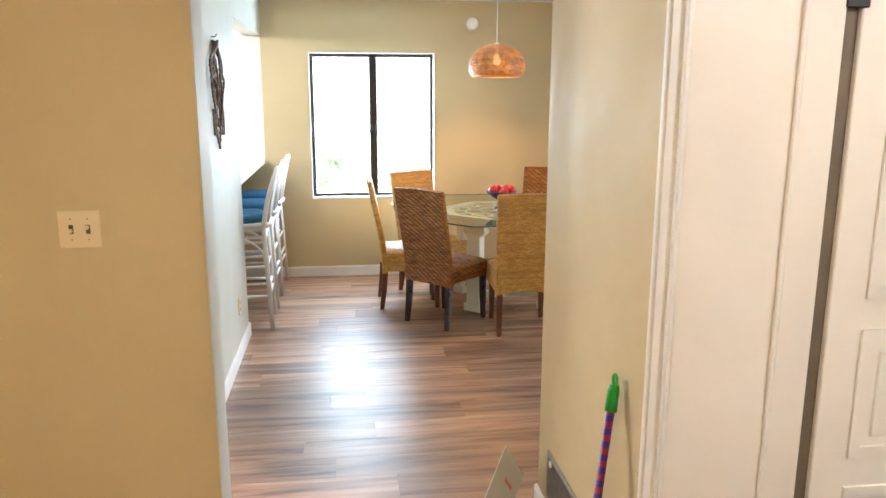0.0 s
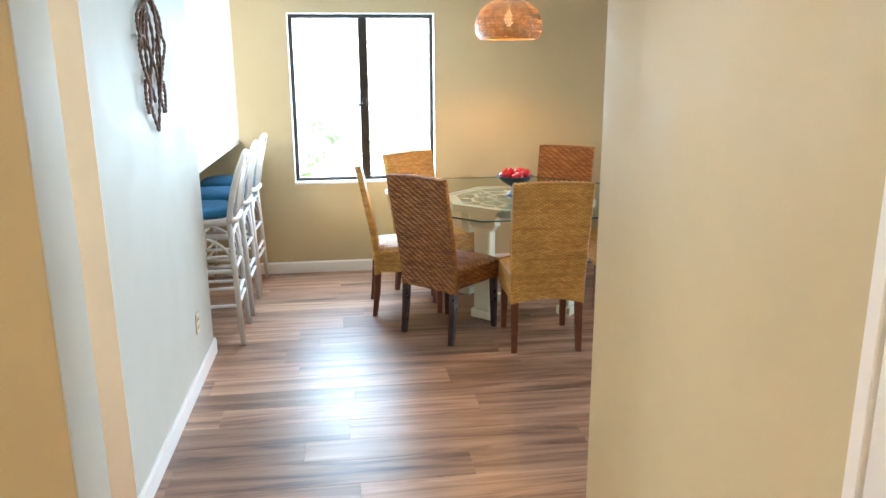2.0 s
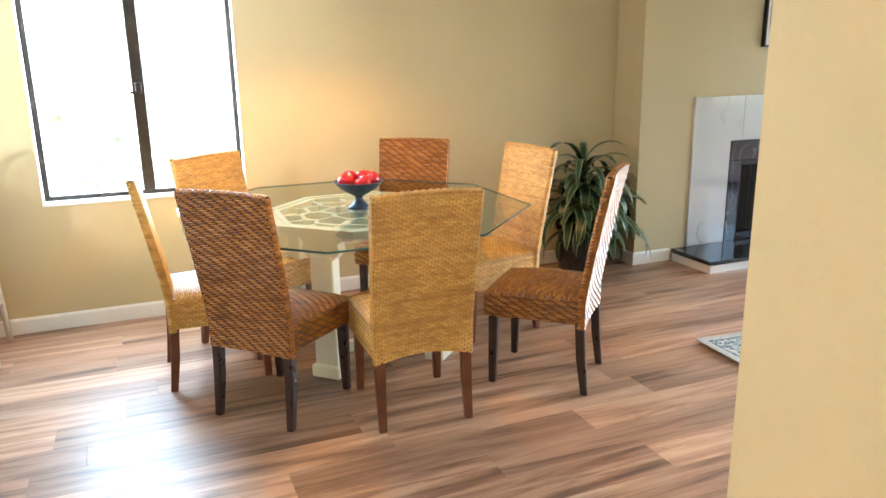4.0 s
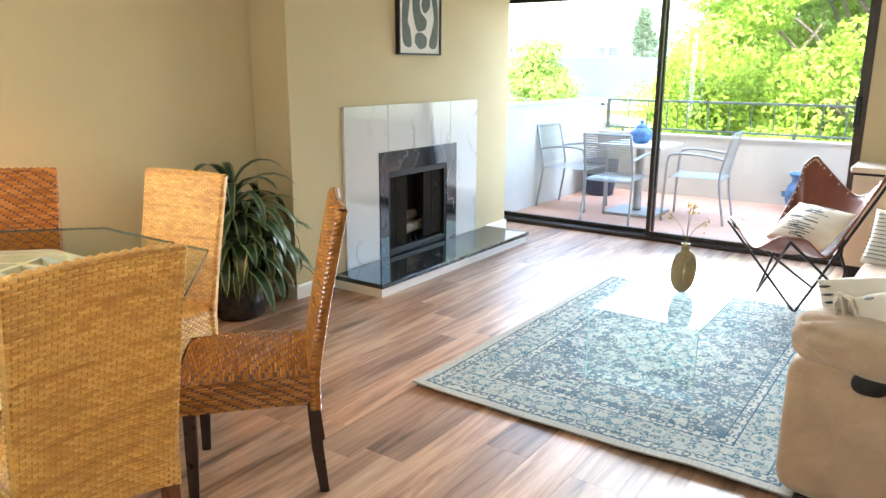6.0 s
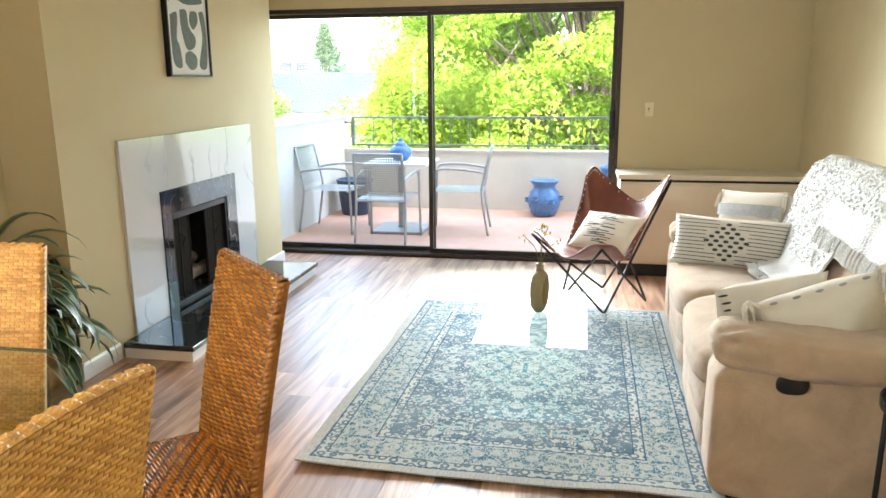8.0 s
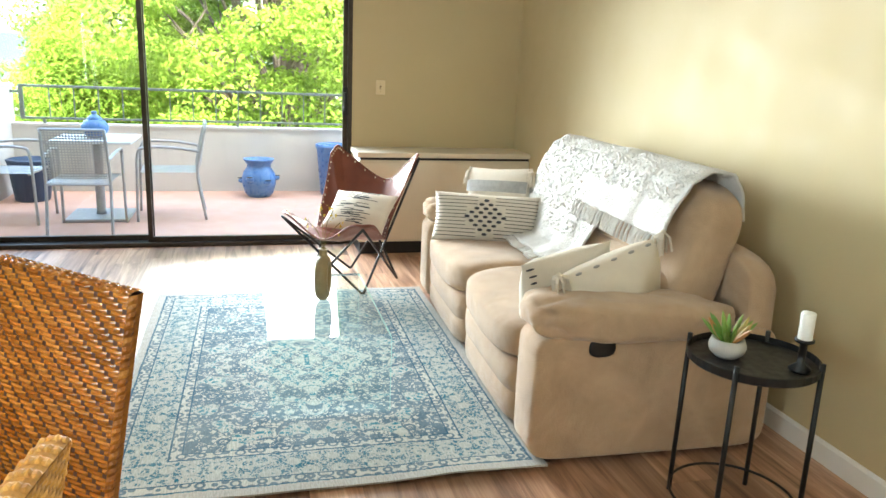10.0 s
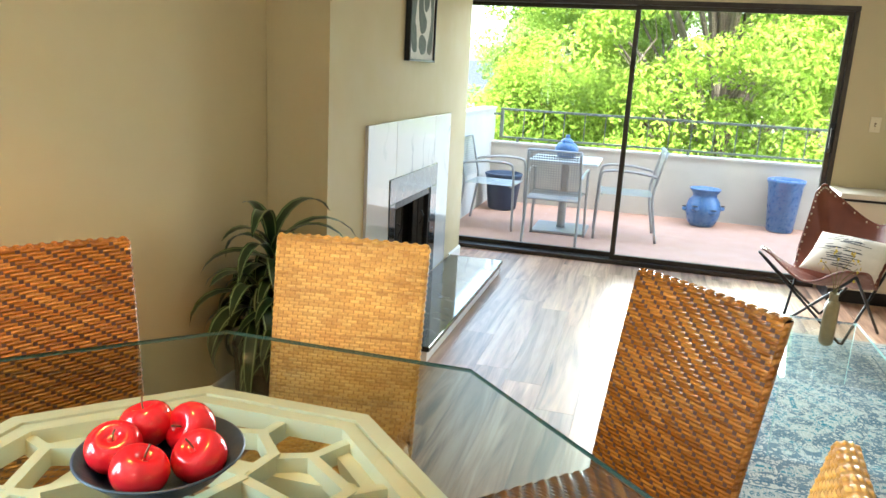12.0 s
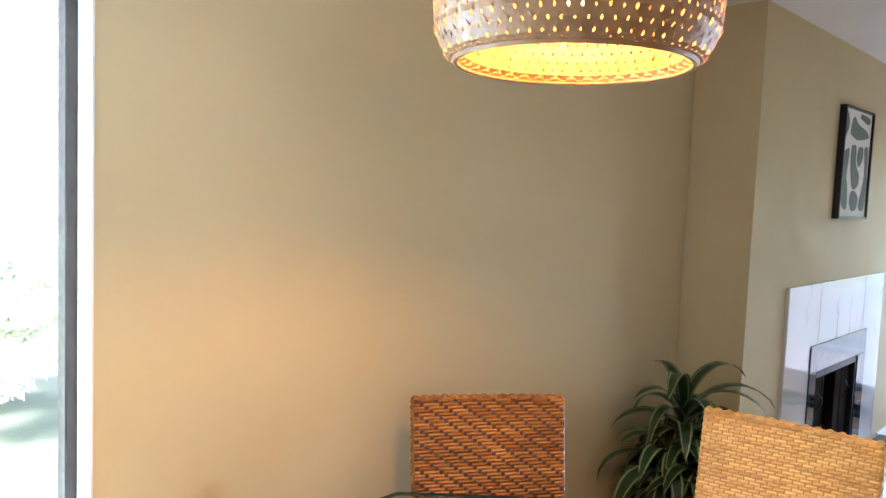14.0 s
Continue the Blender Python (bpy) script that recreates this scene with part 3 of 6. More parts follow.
def rug_mat():
    k = Mat("faded_blue_rug", (0.3, 0.4, 0.45), 0.95, spec=0.1)
    tc = k.t.nodes.new("ShaderNodeTexCoord")
    sp = k.t.nodes.new("ShaderNodeSeparateXYZ")
    k.link(tc.outputs["Object"], sp.inputs[0])
    ax, ay = k.math("ABSOLUTE", sp.outputs[0]), k.math("ABSOLUTE", sp.outputs[1])
    hx, hy = 1.135, 0.805
    dx, dy = k.math("SUBTRACT", hx, ax), k.math("SUBTRACT", hy, ay)
    edge = k.math("MINIMUM", dx, dy)
    cb = k.t.nodes.new("ShaderNodeCombineXYZ")
    k.link(ax, cb.inputs[0])
    k.link(ay, cb.inputs[1])
    sym = cb.outputs[0]

    def band(a, b):
        return k.math("MULTIPLY", k.math("GREATER_THAN", edge, a), k.math("LESS_THAN", edge, b))

    def scroll(scale, off, width, detail=1.0):
        """Curling contour lines, mirrored in both axes."""
        mp = k.t.nodes.new("ShaderNodeMapping")
        mp.inputs["Location"].default_value = (off, off * 1.3, off)
        k.link(sym, mp.inputs[0])
        n = k.noise(mp.outputs[0], scale, detail, 0.5, 0.6)
        d = k.math("ABSOLUTE", k.math("SUBTRACT", n, 0.5))
        return k.ramp(d, [(width * 0.6, (1, 1, 1)), (width, (0, 0, 0))])

    def spots(scale, off, size):
        mp = k.t.nodes.new("ShaderNodeMapping")
        mp.inputs["Location"].default_value = (off, off * 0.6, 0)
        k.link(sym, mp.inputs[0])
        vo = k.node("ShaderNodeTexVoronoi", Scale=scale, Randomness=0.45)
        k.link(mp.outputs[0], vo.inputs["Vector"])
        return k.ramp(vo.outputs["Distance"], [(size * 0.45, (0, 0, 0)), (size * 0.5, (1, 1, 1)), (size * 0.8, (1, 1, 1)), (size * 0.85, (0, 0, 0))])

    line_a, line_b = scroll(19, 2.0, 0.06), scroll(42, 9.0, 0.07)
    ornament = k.mix(k.mix(line_a, line_b, 1.0, "LIGHTEN"), spots(15, 4.0, 0.5), 1.0, "LIGHTEN")
    border_o = k.mix(k.mix(scroll(30, 5.0, 0.05), scroll(50, 1.0, 0.06), 1.0, "LIGHTEN"), spots(12, 1.5, 0.55), 1.0, "LIGHTEN")
    inb = k.math("MULTIPLY", k.math("LESS_THAN", edge, 0.255), k.math("GREATER_THAN", edge, 0.10))
    cream, teal, blue = (0.40, 0.395, 0.36), (0.03, 0.155, 0.205), (0.018, 0.08, 0.135)
    # stepped medallion and corner pieces
    rr = k.math("ADD", k.math("MULTIPLY", ax, 1.0), k.math("MULTIPLY", ay, 1.25))
    rr = k.math("ADD", rr, k.math("MULTIPLY", k.math("SINE", k.math("MULTIPLY", ax, 42.0)), 0.018))
    med = k.ramp(rr, [(0.0, (1, 1, 1)), (0.10, (1, 1, 1)), (0.105, (0, 0, 0)), (0.15, (0, 0, 0)), (0.155, (1, 1, 1)), (0.40, (1, 1, 1)), (0.405, (0, 0, 0)), (0.43, (0, 0, 0)), (0.56, (0, 0, 0)), (0.565, (1, 1, 1)), (0.60, (1, 1, 1)), (0.605, (0, 0, 0))])
    light_field = k.mix(cream, blue, k.math("MULTIPLY", ornament, 0.85))
    dark_field = k.mix(teal, cream, k.math("MULTIPLY", ornament, 0.9))
    fm = k.t.nodes.new("ShaderNodeMapping")
    k.link(sym, fm.inputs[0])
    bloom = k.ramp(k.noise(fm.outputs[0], 7.5, 1.0, 0.4), [(0.55, (0, 0, 0)), (0.57, (1, 1, 1))])
    col = k.mix(light_field, dark_field, k.mix(med, bloom, 1.0, "DIFFERENCE"))
    col = k.mix(col, k.mix(k.mix(blue, teal, 0.5), cream, k.math("MULTIPLY", border_o, 0.85)), inb)
    guard = k.mix(cream, blue, k.math("MULTIPLY", spots(24, 2.5, 0.6), 0.8))
    col = k.mix(col, guard, k.math("ADD", band(0.05, 0.095), band(0.26, 0.30)))
    for a, b in ((0.046, 0.052), (0.095, 0.101), (0.255, 0.262), (0.30, 0.306)):
        col = k.mix(col, blue, band(a, b))
    col = k.mix(col, (0.38, 0.365, 0.335), k.math("LESS_THAN", edge, 0.042))
    v = k.coords()
    wear = k.ramp(k.noise(v, 3.5, 6, 0.7), [(0.40, (0, 0, 0)), (0.72, (1, 1, 1))])
    col = k.mix(col, (0.36, 0.39, 0.39), k.math("MULTIPLY", wear, 0.32))
    st = k.coords((30, 180, 1))
    thread = k.noise(st, 1.0, 3, 0.7)
    col = k.mix(col, k.ramp(thread, [(0.3, (0.62,) * 3), (0.62, (1.15,) * 3)]), 0.75, "MULTIPLY")
    k.colour(col)
    return k.bump(thread, 0.5, 0.004).m


rug = tagged(part("rug", sheet(lambda u, v: (
    (u - 0.5) * 2.27, (v - 0.5) * 1.61 + 0.006 * math.sin(u * 9),
    0.010 + 0.004 * noise.noise((u * 9, v * 7, 0)) + (0.012 * max(0, math.sin(v * 7 + 0.5)) * max(0, 1 - u * 12))), 90, 64), rug_mat()),
    "faded blue and cream oriental area rug", "rug")
rug.location = (4.18, 4.605, 0)
rug.rotation_euler = (0, 0, radians(-0.6))
so = rug.modifiers.new("thick", "SOLIDIFY")
so.thickness, so.offset = 0.007, 1.0

# ---- dining chairs ----


def rattan(name, dark, mid, light, rough):
    k = Mat(name, mid, rough, spec=0.55)
    v = k.coords()
    c = k.ramp(k.island(), [(0.0, dark), (0.45, mid), (1.0, light)])
    c = k.mix(c, k.ramp(k.noise(v, 7, 4), [(0.3, (0.75, 0.72, 0.70)), (0.7, (1.1, 1.1, 1.08))]), 0.8, "MULTIPLY")
    c = k.mix(c, k.ramp(k.noise(v, 160, 2), [(0.3, (0.7,) * 3), (0.6, (1.05,) * 3)]), 0.6, "MULTIPLY")
    bands = k.noise(k.coords((2.5, 2.5, 75)), 1.0, 2)
    c = k.mix(c, k.ramp(bands, [(0.32, (0.66, 0.60, 0.54)), (0.55, (1.04,) * 3)]), 0.75, "MULTIPLY")
    return k.colour(c).bump(k.noise(v, 300, 2), 0.12, 0.002).m


RATTAN_DARK = rattan("varnished_brown_rattan", (0.25, 0.088, 0.013), (0.36, 0.138, 0.021), (0.45, 0.195, 0.036), 0.25)
RATTAN_LIGHT = rattan("honey_rattan", (0.54, 0.285, 0.062), (0.66, 0.37, 0.088), (0.73, 0.45, 0.13), 0.36)
# cores darker than their strands: shade between the strands is put into the colour
CORE_DARK = varied("dark_weave_gap_shade", (0.07, 0.024, 0.007), (0.09, 0.032, 0.009), 20, 0.6)
CORE_LIGHT = varied("light_weave_gap_shade", (0.36, 0.175, 0.042), (0.40, 0.20, 0.05), 20, 0.6)
LEG_DARK = varied("espresso_wood", (0.022, 0.011, 0.008), (0.034, 0.016, 0.011), 12, 0.32, bump=0.02)
LEG_RED = varied("reddish_brown_wood", (0.11, 0.035, 0.018), (0.17, 0.06, 0.03), 12, 0.35, bump=0.03)


def weave(bm, f, w, h, cw, ch, over, shift, lift, gap=None):
    """Strands over the patch f(u, v), which lies w by h metres: each float spans some cells and stands proud."""
    nu, nv = max(4, round(w / cw)), max(4, round(h / ch))
    period = over * 2 if gap is None else over + gap
    for j in range(nv):
        ph = (j * shift) % period
        i = -ph
        while i < nu:
            a, b = max(0, i), min(nu, i + over + (0.30 if gap is None else 0.0))
            if b - a > 0.5:
                u0, u1 = a / nu, b / nu
                vc, hv = (j + 0.5) / nv, 0.475 / nv
                cols = []
                for k in range(4):
                    u = u0 + (u1 - u0) * k / 3
                    p = f(u, vc)
                    e = 1e-3
                    n = (f(min(1, u + e), vc) - f(max(0, u - e), vc)).cross(f(u, min(1, vc + e)) - f(u, max(0, vc - e))).normalized()
                    z = lift * (0.15, 1.0, 1.0, 0.15)[k]
                    cols.append([bm.verts.new(f(u, vc - hv) + n * z * 0.35), bm.verts.new(p + n * z), bm.verts.new(f(u, vc + hv) + n * z * 0.35)])
                for c0, c1 in zip(cols, cols[1:]):
                    for q in range(2):
                        bm.faces.new((c0[q], c1[q], c1[q + 1], c0[q + 1]))
            i += period
    return bm


BACK_T, SEAT_Z, TOP_Z = 0.034, 0.47, 0.985


def back_y(z):
    """The back's rear face: upright to the seat, then bowed backwards."""
    s = max(0.0, (z - 0.42) / (TOP_Z - 0.42))
    return -0.205 - 0.105 * s ** 1.15


def dining_chair(m, dark, label):
    strand, core, wood = (RATTAN_DARK, CORE_DARK, LEG_DARK) if dark else (RATTAN_LIGHT, CORE_LIGHT, LEG_RED)
    ch = thing("dining_chair", m, label, "chair", "woven chairs round the table")
    cw, chh, over, shift, lift, gap = (0.0135, 0.0088, 3.2, 1, 0.0046, 0.8) if dark else (0.0105, 0.0092, 2.5, 1.35, 0.0030, 0.30)
    low = 0.31 if dark else 0.285

    def wid(z):
        return 0.205 + 0.012 * (z - low) / (TOP_Z - low)

    def bot(x):
        return low + (0.0 if dark else 0.028 * math.cos(x / 0.21 * math.pi / 2))

    def rear(u, v):
        x = u - 0.5
        z = bot(x * 0.41) + (TOP_Z + 0.006 * math.cos(x * math.pi) - bot(x * 0.41)) * v
        return Vector((x * 2 * wid(z), back_y(z) + 0.010 * math.cos(x * math.pi) - 0.010, z))

    def front(u, v):
        x = u - 0.5
        z = SEAT_Z - 0.02 + (TOP_Z + 0.006 * math.cos(x * math.pi) - SEAT_Z + 0.02) * v
        return Vector((-x * 2 * wid(z), back_y(z) + BACK_T + 0.010 * math.cos(x * math.pi) - 0.010, z))

    bm = bmesh.new()
    weave(bm, rear, 0.43, 0.69, cw, chh, over, shift, lift, gap)
    weave(bm, front, 0.43, 0.53, cw, chh, over, shift, lift, gap)
    # backing sheets in the darkened core colour, showing as shade in the weave gaps
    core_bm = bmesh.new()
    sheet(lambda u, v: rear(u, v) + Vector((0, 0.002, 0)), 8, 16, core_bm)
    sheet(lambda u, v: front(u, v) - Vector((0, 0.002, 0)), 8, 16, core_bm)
    back = part("backrest", bm, strand, ch)
    # wrapped edges of the back
    ed = bmesh.new()
    for s in (-1, 1):
        def side(u, v):
            z = low + (TOP_Z - low) * v
            return Vector((s * wid(z) + s * 0.004 * math.sin(u * math.pi), back_y(z) - 0.010 + (BACK_T + 0.0) * (u if s > 0 else 1 - u), z))
        sheet(side, 3, 16, ed)
        weave(ed, side, BACK_T, 0.67, BACK_T / 2.2, 0.016, 2, 0, 0.005)

    def top(u, v):
        x = u - 0.5
        return Vector((x * 2 * wid(TOP_Z), back_y(TOP_Z) + BACK_T * v + 0.010 * math.cos(x * math.pi) - 0.010, TOP_Z + 0.006 * math.cos(x * math.pi) + 0.006 * math.sin(v * math.pi)))
    sheet(top, 10, 3, ed)
    weave(ed, lambda u, v: top(v, u) if 0 else Vector(top(u, v)), 0.43, BACK_T, 0.014, BACK_T / 1.4, 1, 0, 0.004)
    part("wrapped_edge", ed, strand, back)

    # seat
    def seat_top(u, v):
        x, y = (u - 0.5) * 2, v
        wx = 0.205 + 0.018 * y
        puff = 0.016 * (1 - x ** 4) * math.sin(math.pi * min(1, 0.15 + y * 0.85))
        drop = 0.018 * (abs(x) ** 8 + y ** 8)
        return Vector((x * wx, -0.185 + y * 0.425, SEAT_Z - 0.012 + puff - drop))

    def apron(u, v):
        """Left side, front and right side as one band."""
        L = (0.425, 0.446, 0.425)
        d = (1 - u) * sum(L)
        z = (0.335 if dark else 0.30 + 0.03 * math.sin(max(0, min(1, (d - 0.425) / 0.446)) * math.pi)) + (SEAT_Z - 0.03 - (0.335 if dark else 0.30)) * v
        if d < L[0]:
            y = 0.24 - (L[0] - d)
            return Vector((-0.205 - 0.018 * (y + 0.185) / 0.425, y, z))
        if d < L[0] + L[1]:
            return Vector((-0.223 + (d - L[0]), 0.24 + 0.008 * math.sin((d - L[0]) / L[1] * math.pi), z))
        y = 0.24 - (d - L[0] - L[1])
        return Vector((0.205 + 0.018 * (y + 0.185) / 0.425, y, z))
    bm = bmesh.new()
    sheet(lambda u, v: seat_top(u, v) - Vector((0, 0, 0.0015)), 14, 14, core_bm)
    sheet(lambda u, v: apron(u, v) * 1.0 - Vector((0, 0, 0)), 48, 3, core_bm)
    weave(bm, seat_top, 0.43, 0.425, cw * 1.1, chh * 1.1, over, shift, lift, gap)
    weave(bm, apron, 1.296, 0.12, cw, chh, over, shift, lift, gap)
    part("seat", bm, strand, ch)
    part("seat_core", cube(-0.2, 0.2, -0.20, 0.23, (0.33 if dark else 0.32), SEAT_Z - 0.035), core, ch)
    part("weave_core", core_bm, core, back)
    zt = 0.335 if dark else 0.32
    for sx in (-1, 1):
        for fy in (0, 1):
            bm = bmesh.new()
            x0, y0 = sx * 0.183, (-0.19 if not fy else 0.205)
            xt, yt, xb, yb = x0, y0, sx * 0.186, (y0 - (0.03 if not fy else -0.006))
            q = []
            for z, x, y, r in ((zt + 0.03, xt, yt, 0.021), (zt * 0.5, (xt + xb) / 2, (yt * 1.3 + yb * 0.7) / 2, 0.0195), (0.0, xb, yb, 0.0155)):
                q.append([bm.verts.new((x + a * r, y + b * r, z)) for a, b in ((-1, -1), (1, -1), (1, 1), (-1, 1))])
            for a, b in zip(q, q[1:]):
                for i in range(4):
                    bm.faces.new((a[i], a[(i + 1) % 4], b[(i + 1) % 4], b[i]))
            bm.faces.new(q[0])
            bm.faces.new(q[-1][::-1])
            bmesh.ops.recalc_face_normals(bm, faces=bm.faces[:])
            bmesh.ops.bevel(bm, geom=[e for e in bm.edges if abs(e.verts[0].co.z - e.verts[1].co.z) > 0.05], offset=0.004, segments=2, affect="EDGES")
            part("leg", bm, wood, ch, "dark espresso wooden leg" if dark else "reddish brown wooden leg")
    return ch


brown = dining_chair(pose(0.955, 5.65, 0, 0, 0, -47), True, "brown twill-woven rattan dining chair with dark legs")
copy_thing(brown, pose(2.165, 5.44, 0, 0, 0, 46))
copy_thing(brown, pose(1.862, 6.60, 0, 0, 0, 144.7))
honey = dining_chair(pose(1.462, 5.405, 0, 0, 0, -4), False, "honey-coloured woven rattan dining chair with reddish legs")
copy_thing(honey, pose(2.177, 6.137, 0, 0, 0, 98))
copy_thing(honey, pose(0.965, 6.45, 0, 0, 0, 214))
copy_thing(honey, pose(0.72, 6.15, 0, 0, 0, -90))

# ---- dining table ----
CREAM = varied("cream_lacquer", (0.80, 0.80, 0.64), (0.75, 0.75, 0.59), 9, 0.42, bump=0.1)
TX, TY = 1.43, 6.105
tb = thing("dining_table", pose(TX, TY, 0), "octagonal glass dining table on a cream lattice base", "table")


def octagon(a, cx=0.0, cy=0.0):
    r = a / math.cos(math.pi / 8)
    return [(cx + r * math.cos(math.pi / 8 + k * math.pi / 4), cy + r * math.sin(math.pi / 8 + k * math.pi / 4)) for k in range(8)]


GA, GZ = 0.82, 0.757
bm = bmesh.new()
bm.faces.new([bm.verts.new((x, y, GZ)) for x, y in octagon(GA - 0.001)])
gl = part("glass_top", bm, TABLE_GLASS, tb, "thick greenish glass with bevelled edge")
gl.visible_shadow = False
bm = bmesh.new()
r = [[bm.verts.new((x, y, z)) for x, y in octagon(a)] for a, z in ((GA - 0.001, GZ), (GA + 0.001, GZ - 0.004), (GA + 0.001, GZ - 0.007), (GA - 0.002, GZ - 0.010))]
for a, b in zip(r, r[1:]):
    for i in range(8):
        bm.faces.new((a[i], b[i], b[(i + 1) % 8], a[(i + 1) % 8]))
part("glass_edge", bm, GLASS_EDGE, gl)
BX, BY, BA, BZ = 0.06, 0.015, 0.472, GZ - 0.02
part("lattice_rim", prism(octagon(BA, BX, BY), BZ - 0.045, BZ, hole=octagon(BA - 0.035, BX, BY)), CREAM, tb)
part("lattice_rim", prism(octagon(BA - 0.040, BX, BY), BZ - 0.045, BZ - 0.004, hole=octagon(BA - 0.072, BX, BY)), CREAM, tb)


def bar(a, b, w, z0, z1):
    a, b = Vector(a), Vector(b)
    d = (b - a).normalized() * w / 2
    n = Vector((-d.y, d.x))
    return prism([a - n - d * 0.6, b - n + d * 0.6, b + n + d * 0.6, a + n - d * 0.6], z0, z1)


# branching lattice: the walls of irregular cells inside the rim
def P(r, deg):
    return (BX + r * math.cos(radians(deg)), BY + r * math.sin(radians(deg)))


def cell(poly, p, q):
    """The part of a polygon that lies nearer to p than to q."""
    m, d = (p + q) / 2, q - p
    out = []
    for a, b in zip(poly, poly[1:] + poly[:1]):
        sa, sb = (a - m).dot(d), (b - m).dot(d)
        if sa <= 0:
            out.append(a)
        if sa * sb < 0:
            out.append(a.lerp(b, sa / (sa - sb)))
    return out


rnd = random.Random(14)
seeds = [Vector(P(0.02, 70))] + [Vector(P(0.135 + rnd.uniform(-0.015, 0.02), 72 * i + 10 + rnd.uniform(-8, 8))) for i in range(5)]
seeds += [Vector(P(0.255 + rnd.uniform(-0.018, 0.018), 36 * i + rnd.uniform(-7, 7))) for i in range(10)]
seeds += [Vector(P(0.375 + rnd.uniform(-0.02, 0.02), 24 * i + 9 + rnd.uniform(-5, 5))) for i in range(15)]
bars = {}
for p in seeds:
    poly = [Vector(c) for c in octagon(BA - 0.05, BX, BY)]
    for q in seeds:
        if q is not p:
            poly = cell(poly, p, q)
    for a, b in zip(poly, poly[1:] + poly[:1]):
        mid = (a + b) / 2
        if (a - b).length > 0.018 and min((mid - q).length for q in seeds if q is not p) < (mid - p).length + 1e-4:
            bars[(round(mid.x, 3), round(mid.y, 3))] = (a, b)
for i, (a, b) in enumerate(bars.values()):
    part("lattice_bar", bar(a, b, 0.021, BZ - 0.040 - 0.0002 * i, BZ - 0.003 - 0.0002 * i), CREAM, tb)
for k in range(4):
    g = 45 + 90 * k
    c, s = math.cos(radians(g)), math.sin(radians(g))
    x, y = BX + 0.40 * c, BY + 0.40 * s
    rot = pose(x, y, 0, 0, 0, g)
    bm = cube(-0.05, 0.05, -0.075, 0.075, 0.0, 0.06, bevel=0.006, m=rot)
    box(bm, -0.035, 0.035, -0.06, 0.06, 0.06, 0.60, bevel=0.006, m=rot)
    part("leg", bm, CREAM, tb)
    br = prism([(-0.06, 0.58), (0.06, 0.58), (0.10, 0.62), (0.09, 0.66), (0.13, 0.70), (-0.13, 0.70), (-0.09, 0.66), (-0.10, 0.62)], -0.03, 0.03)
    bmesh.ops.transform(br, matrix=rot @ Matrix(((0, 0, 1, 0), (1, 0, 0, 0), (0, 1, 0, 0), (0, 0, 0, 1))), verts=br.verts[:])
    bmesh.ops.recalc_face_normals(br, faces=br.faces[:])
    part("bracket", br, CREAM, tb)
for k in range(4):
    a, b = P(0.37, 45 + 90 * k), P(0.37, 135 + 90 * k)
    part("stretcher", bar(a, b, 0.04, 0.10, 0.15), CREAM, tb)
    part("apron", bar(a, b, 0.03, BZ - 0.10, BZ - 0.045), CREAM, tb)

# bowl and apples
BOWL = varied("dark_blue_metal", (0.02, 0.035, 0.06), (0.035, 0.055, 0.085), 16, 0.4, 0.3, 0.15)
bowl = tagged(part("fruit_bowl", lathe([(0.0, 0.0), (0.062, 0.0), (0.064, 0.006), (0.040, 0.022), (0.022, 0.045), (0.022, 0.058), (0.05, 0.072), (0.10, 0.098), (0.138, 0.132), (0.141, 0.134), (0.136, 0.136),
                                                (0.098, 0.106), (0.05, 0.082), (0.0, 0.078)], 40, close=False), BOWL, smooth=True), "dark blue pedestal fruit bowl", "bowl")
bowl.location = (1.45, 6.065, GZ)
bowl.scale = (0.88, 0.88, 1.0)
ka = Mat("red_apple_skin", (0.5, 0.01, 0.015), 0.16, spec=0.6)
va = ka.coords()
ka.colour(ka.mix((0.50, 0.006, 0.014), (0.62, 0.10, 0.03), ka.ramp(ka.noise(va, 16, 4), [(0.56, (0, 0, 0)), (0.78, (1, 1, 1))])))
APPLE = ka.m
STEM = varied("stem_brown", (0.10, 0.05, 0.02), (0.14, 0.08, 0.03), 30, 0.7)
for dx, dy, dz, rx, rz in ((-0.070, -0.012, 0.134, 20, 10), (0.004, -0.070, 0.132, -30, 80), (0.076, -0.006, 0.136, 62, 250), (-0.034, 0.062, 0.140, 25, 300), (0.050, 0.064, 0.142, -15, 0)):
    ap = thing("apple", pose(1.45 + dx * 0.93, 6.065 + dy * 0.93, GZ + dz, rx, 0, rz), "shiny red apple in the blue bowl", "apple", "apples in the bowl")
    prof = [(0.0006, 0.026)] + [(0.042 * math.sin(a) * (1 - 0.10 * math.cos(a)), -0.038 * math.cos(a) * (1.0 if a < 2.4 else 1.0 - 0.55 * ((a - 2.4) / 0.74) ** 2)) for a in [0.05 + 0.19 * i for i in range(17)]][::-1]
    part("skin", lathe(prof, 20, close=False), APPLE, ap, smooth=True)
    part("stem", tube(bmesh.new(), [(0, 0, 0.018), (0.002, 0, 0.035), (0.006, 0, 0.045)], 0.0016, 5), STEM, ap)

# ---- pendant lamp ----
BAMBOO = varied("woven_bamboo", (0.22, 0.125, 0.05), (0.34, 0.20, 0.085), 25, 0.5, bump=0.3, fine=200)
pl = thing("pendant_lamp", pose(*LAMP_XY, 1.762) @ Matrix.Diagonal((0.96, 0.96, 1.0, 1)), "woven bamboo dome pendant lamp, lit", "lamp")
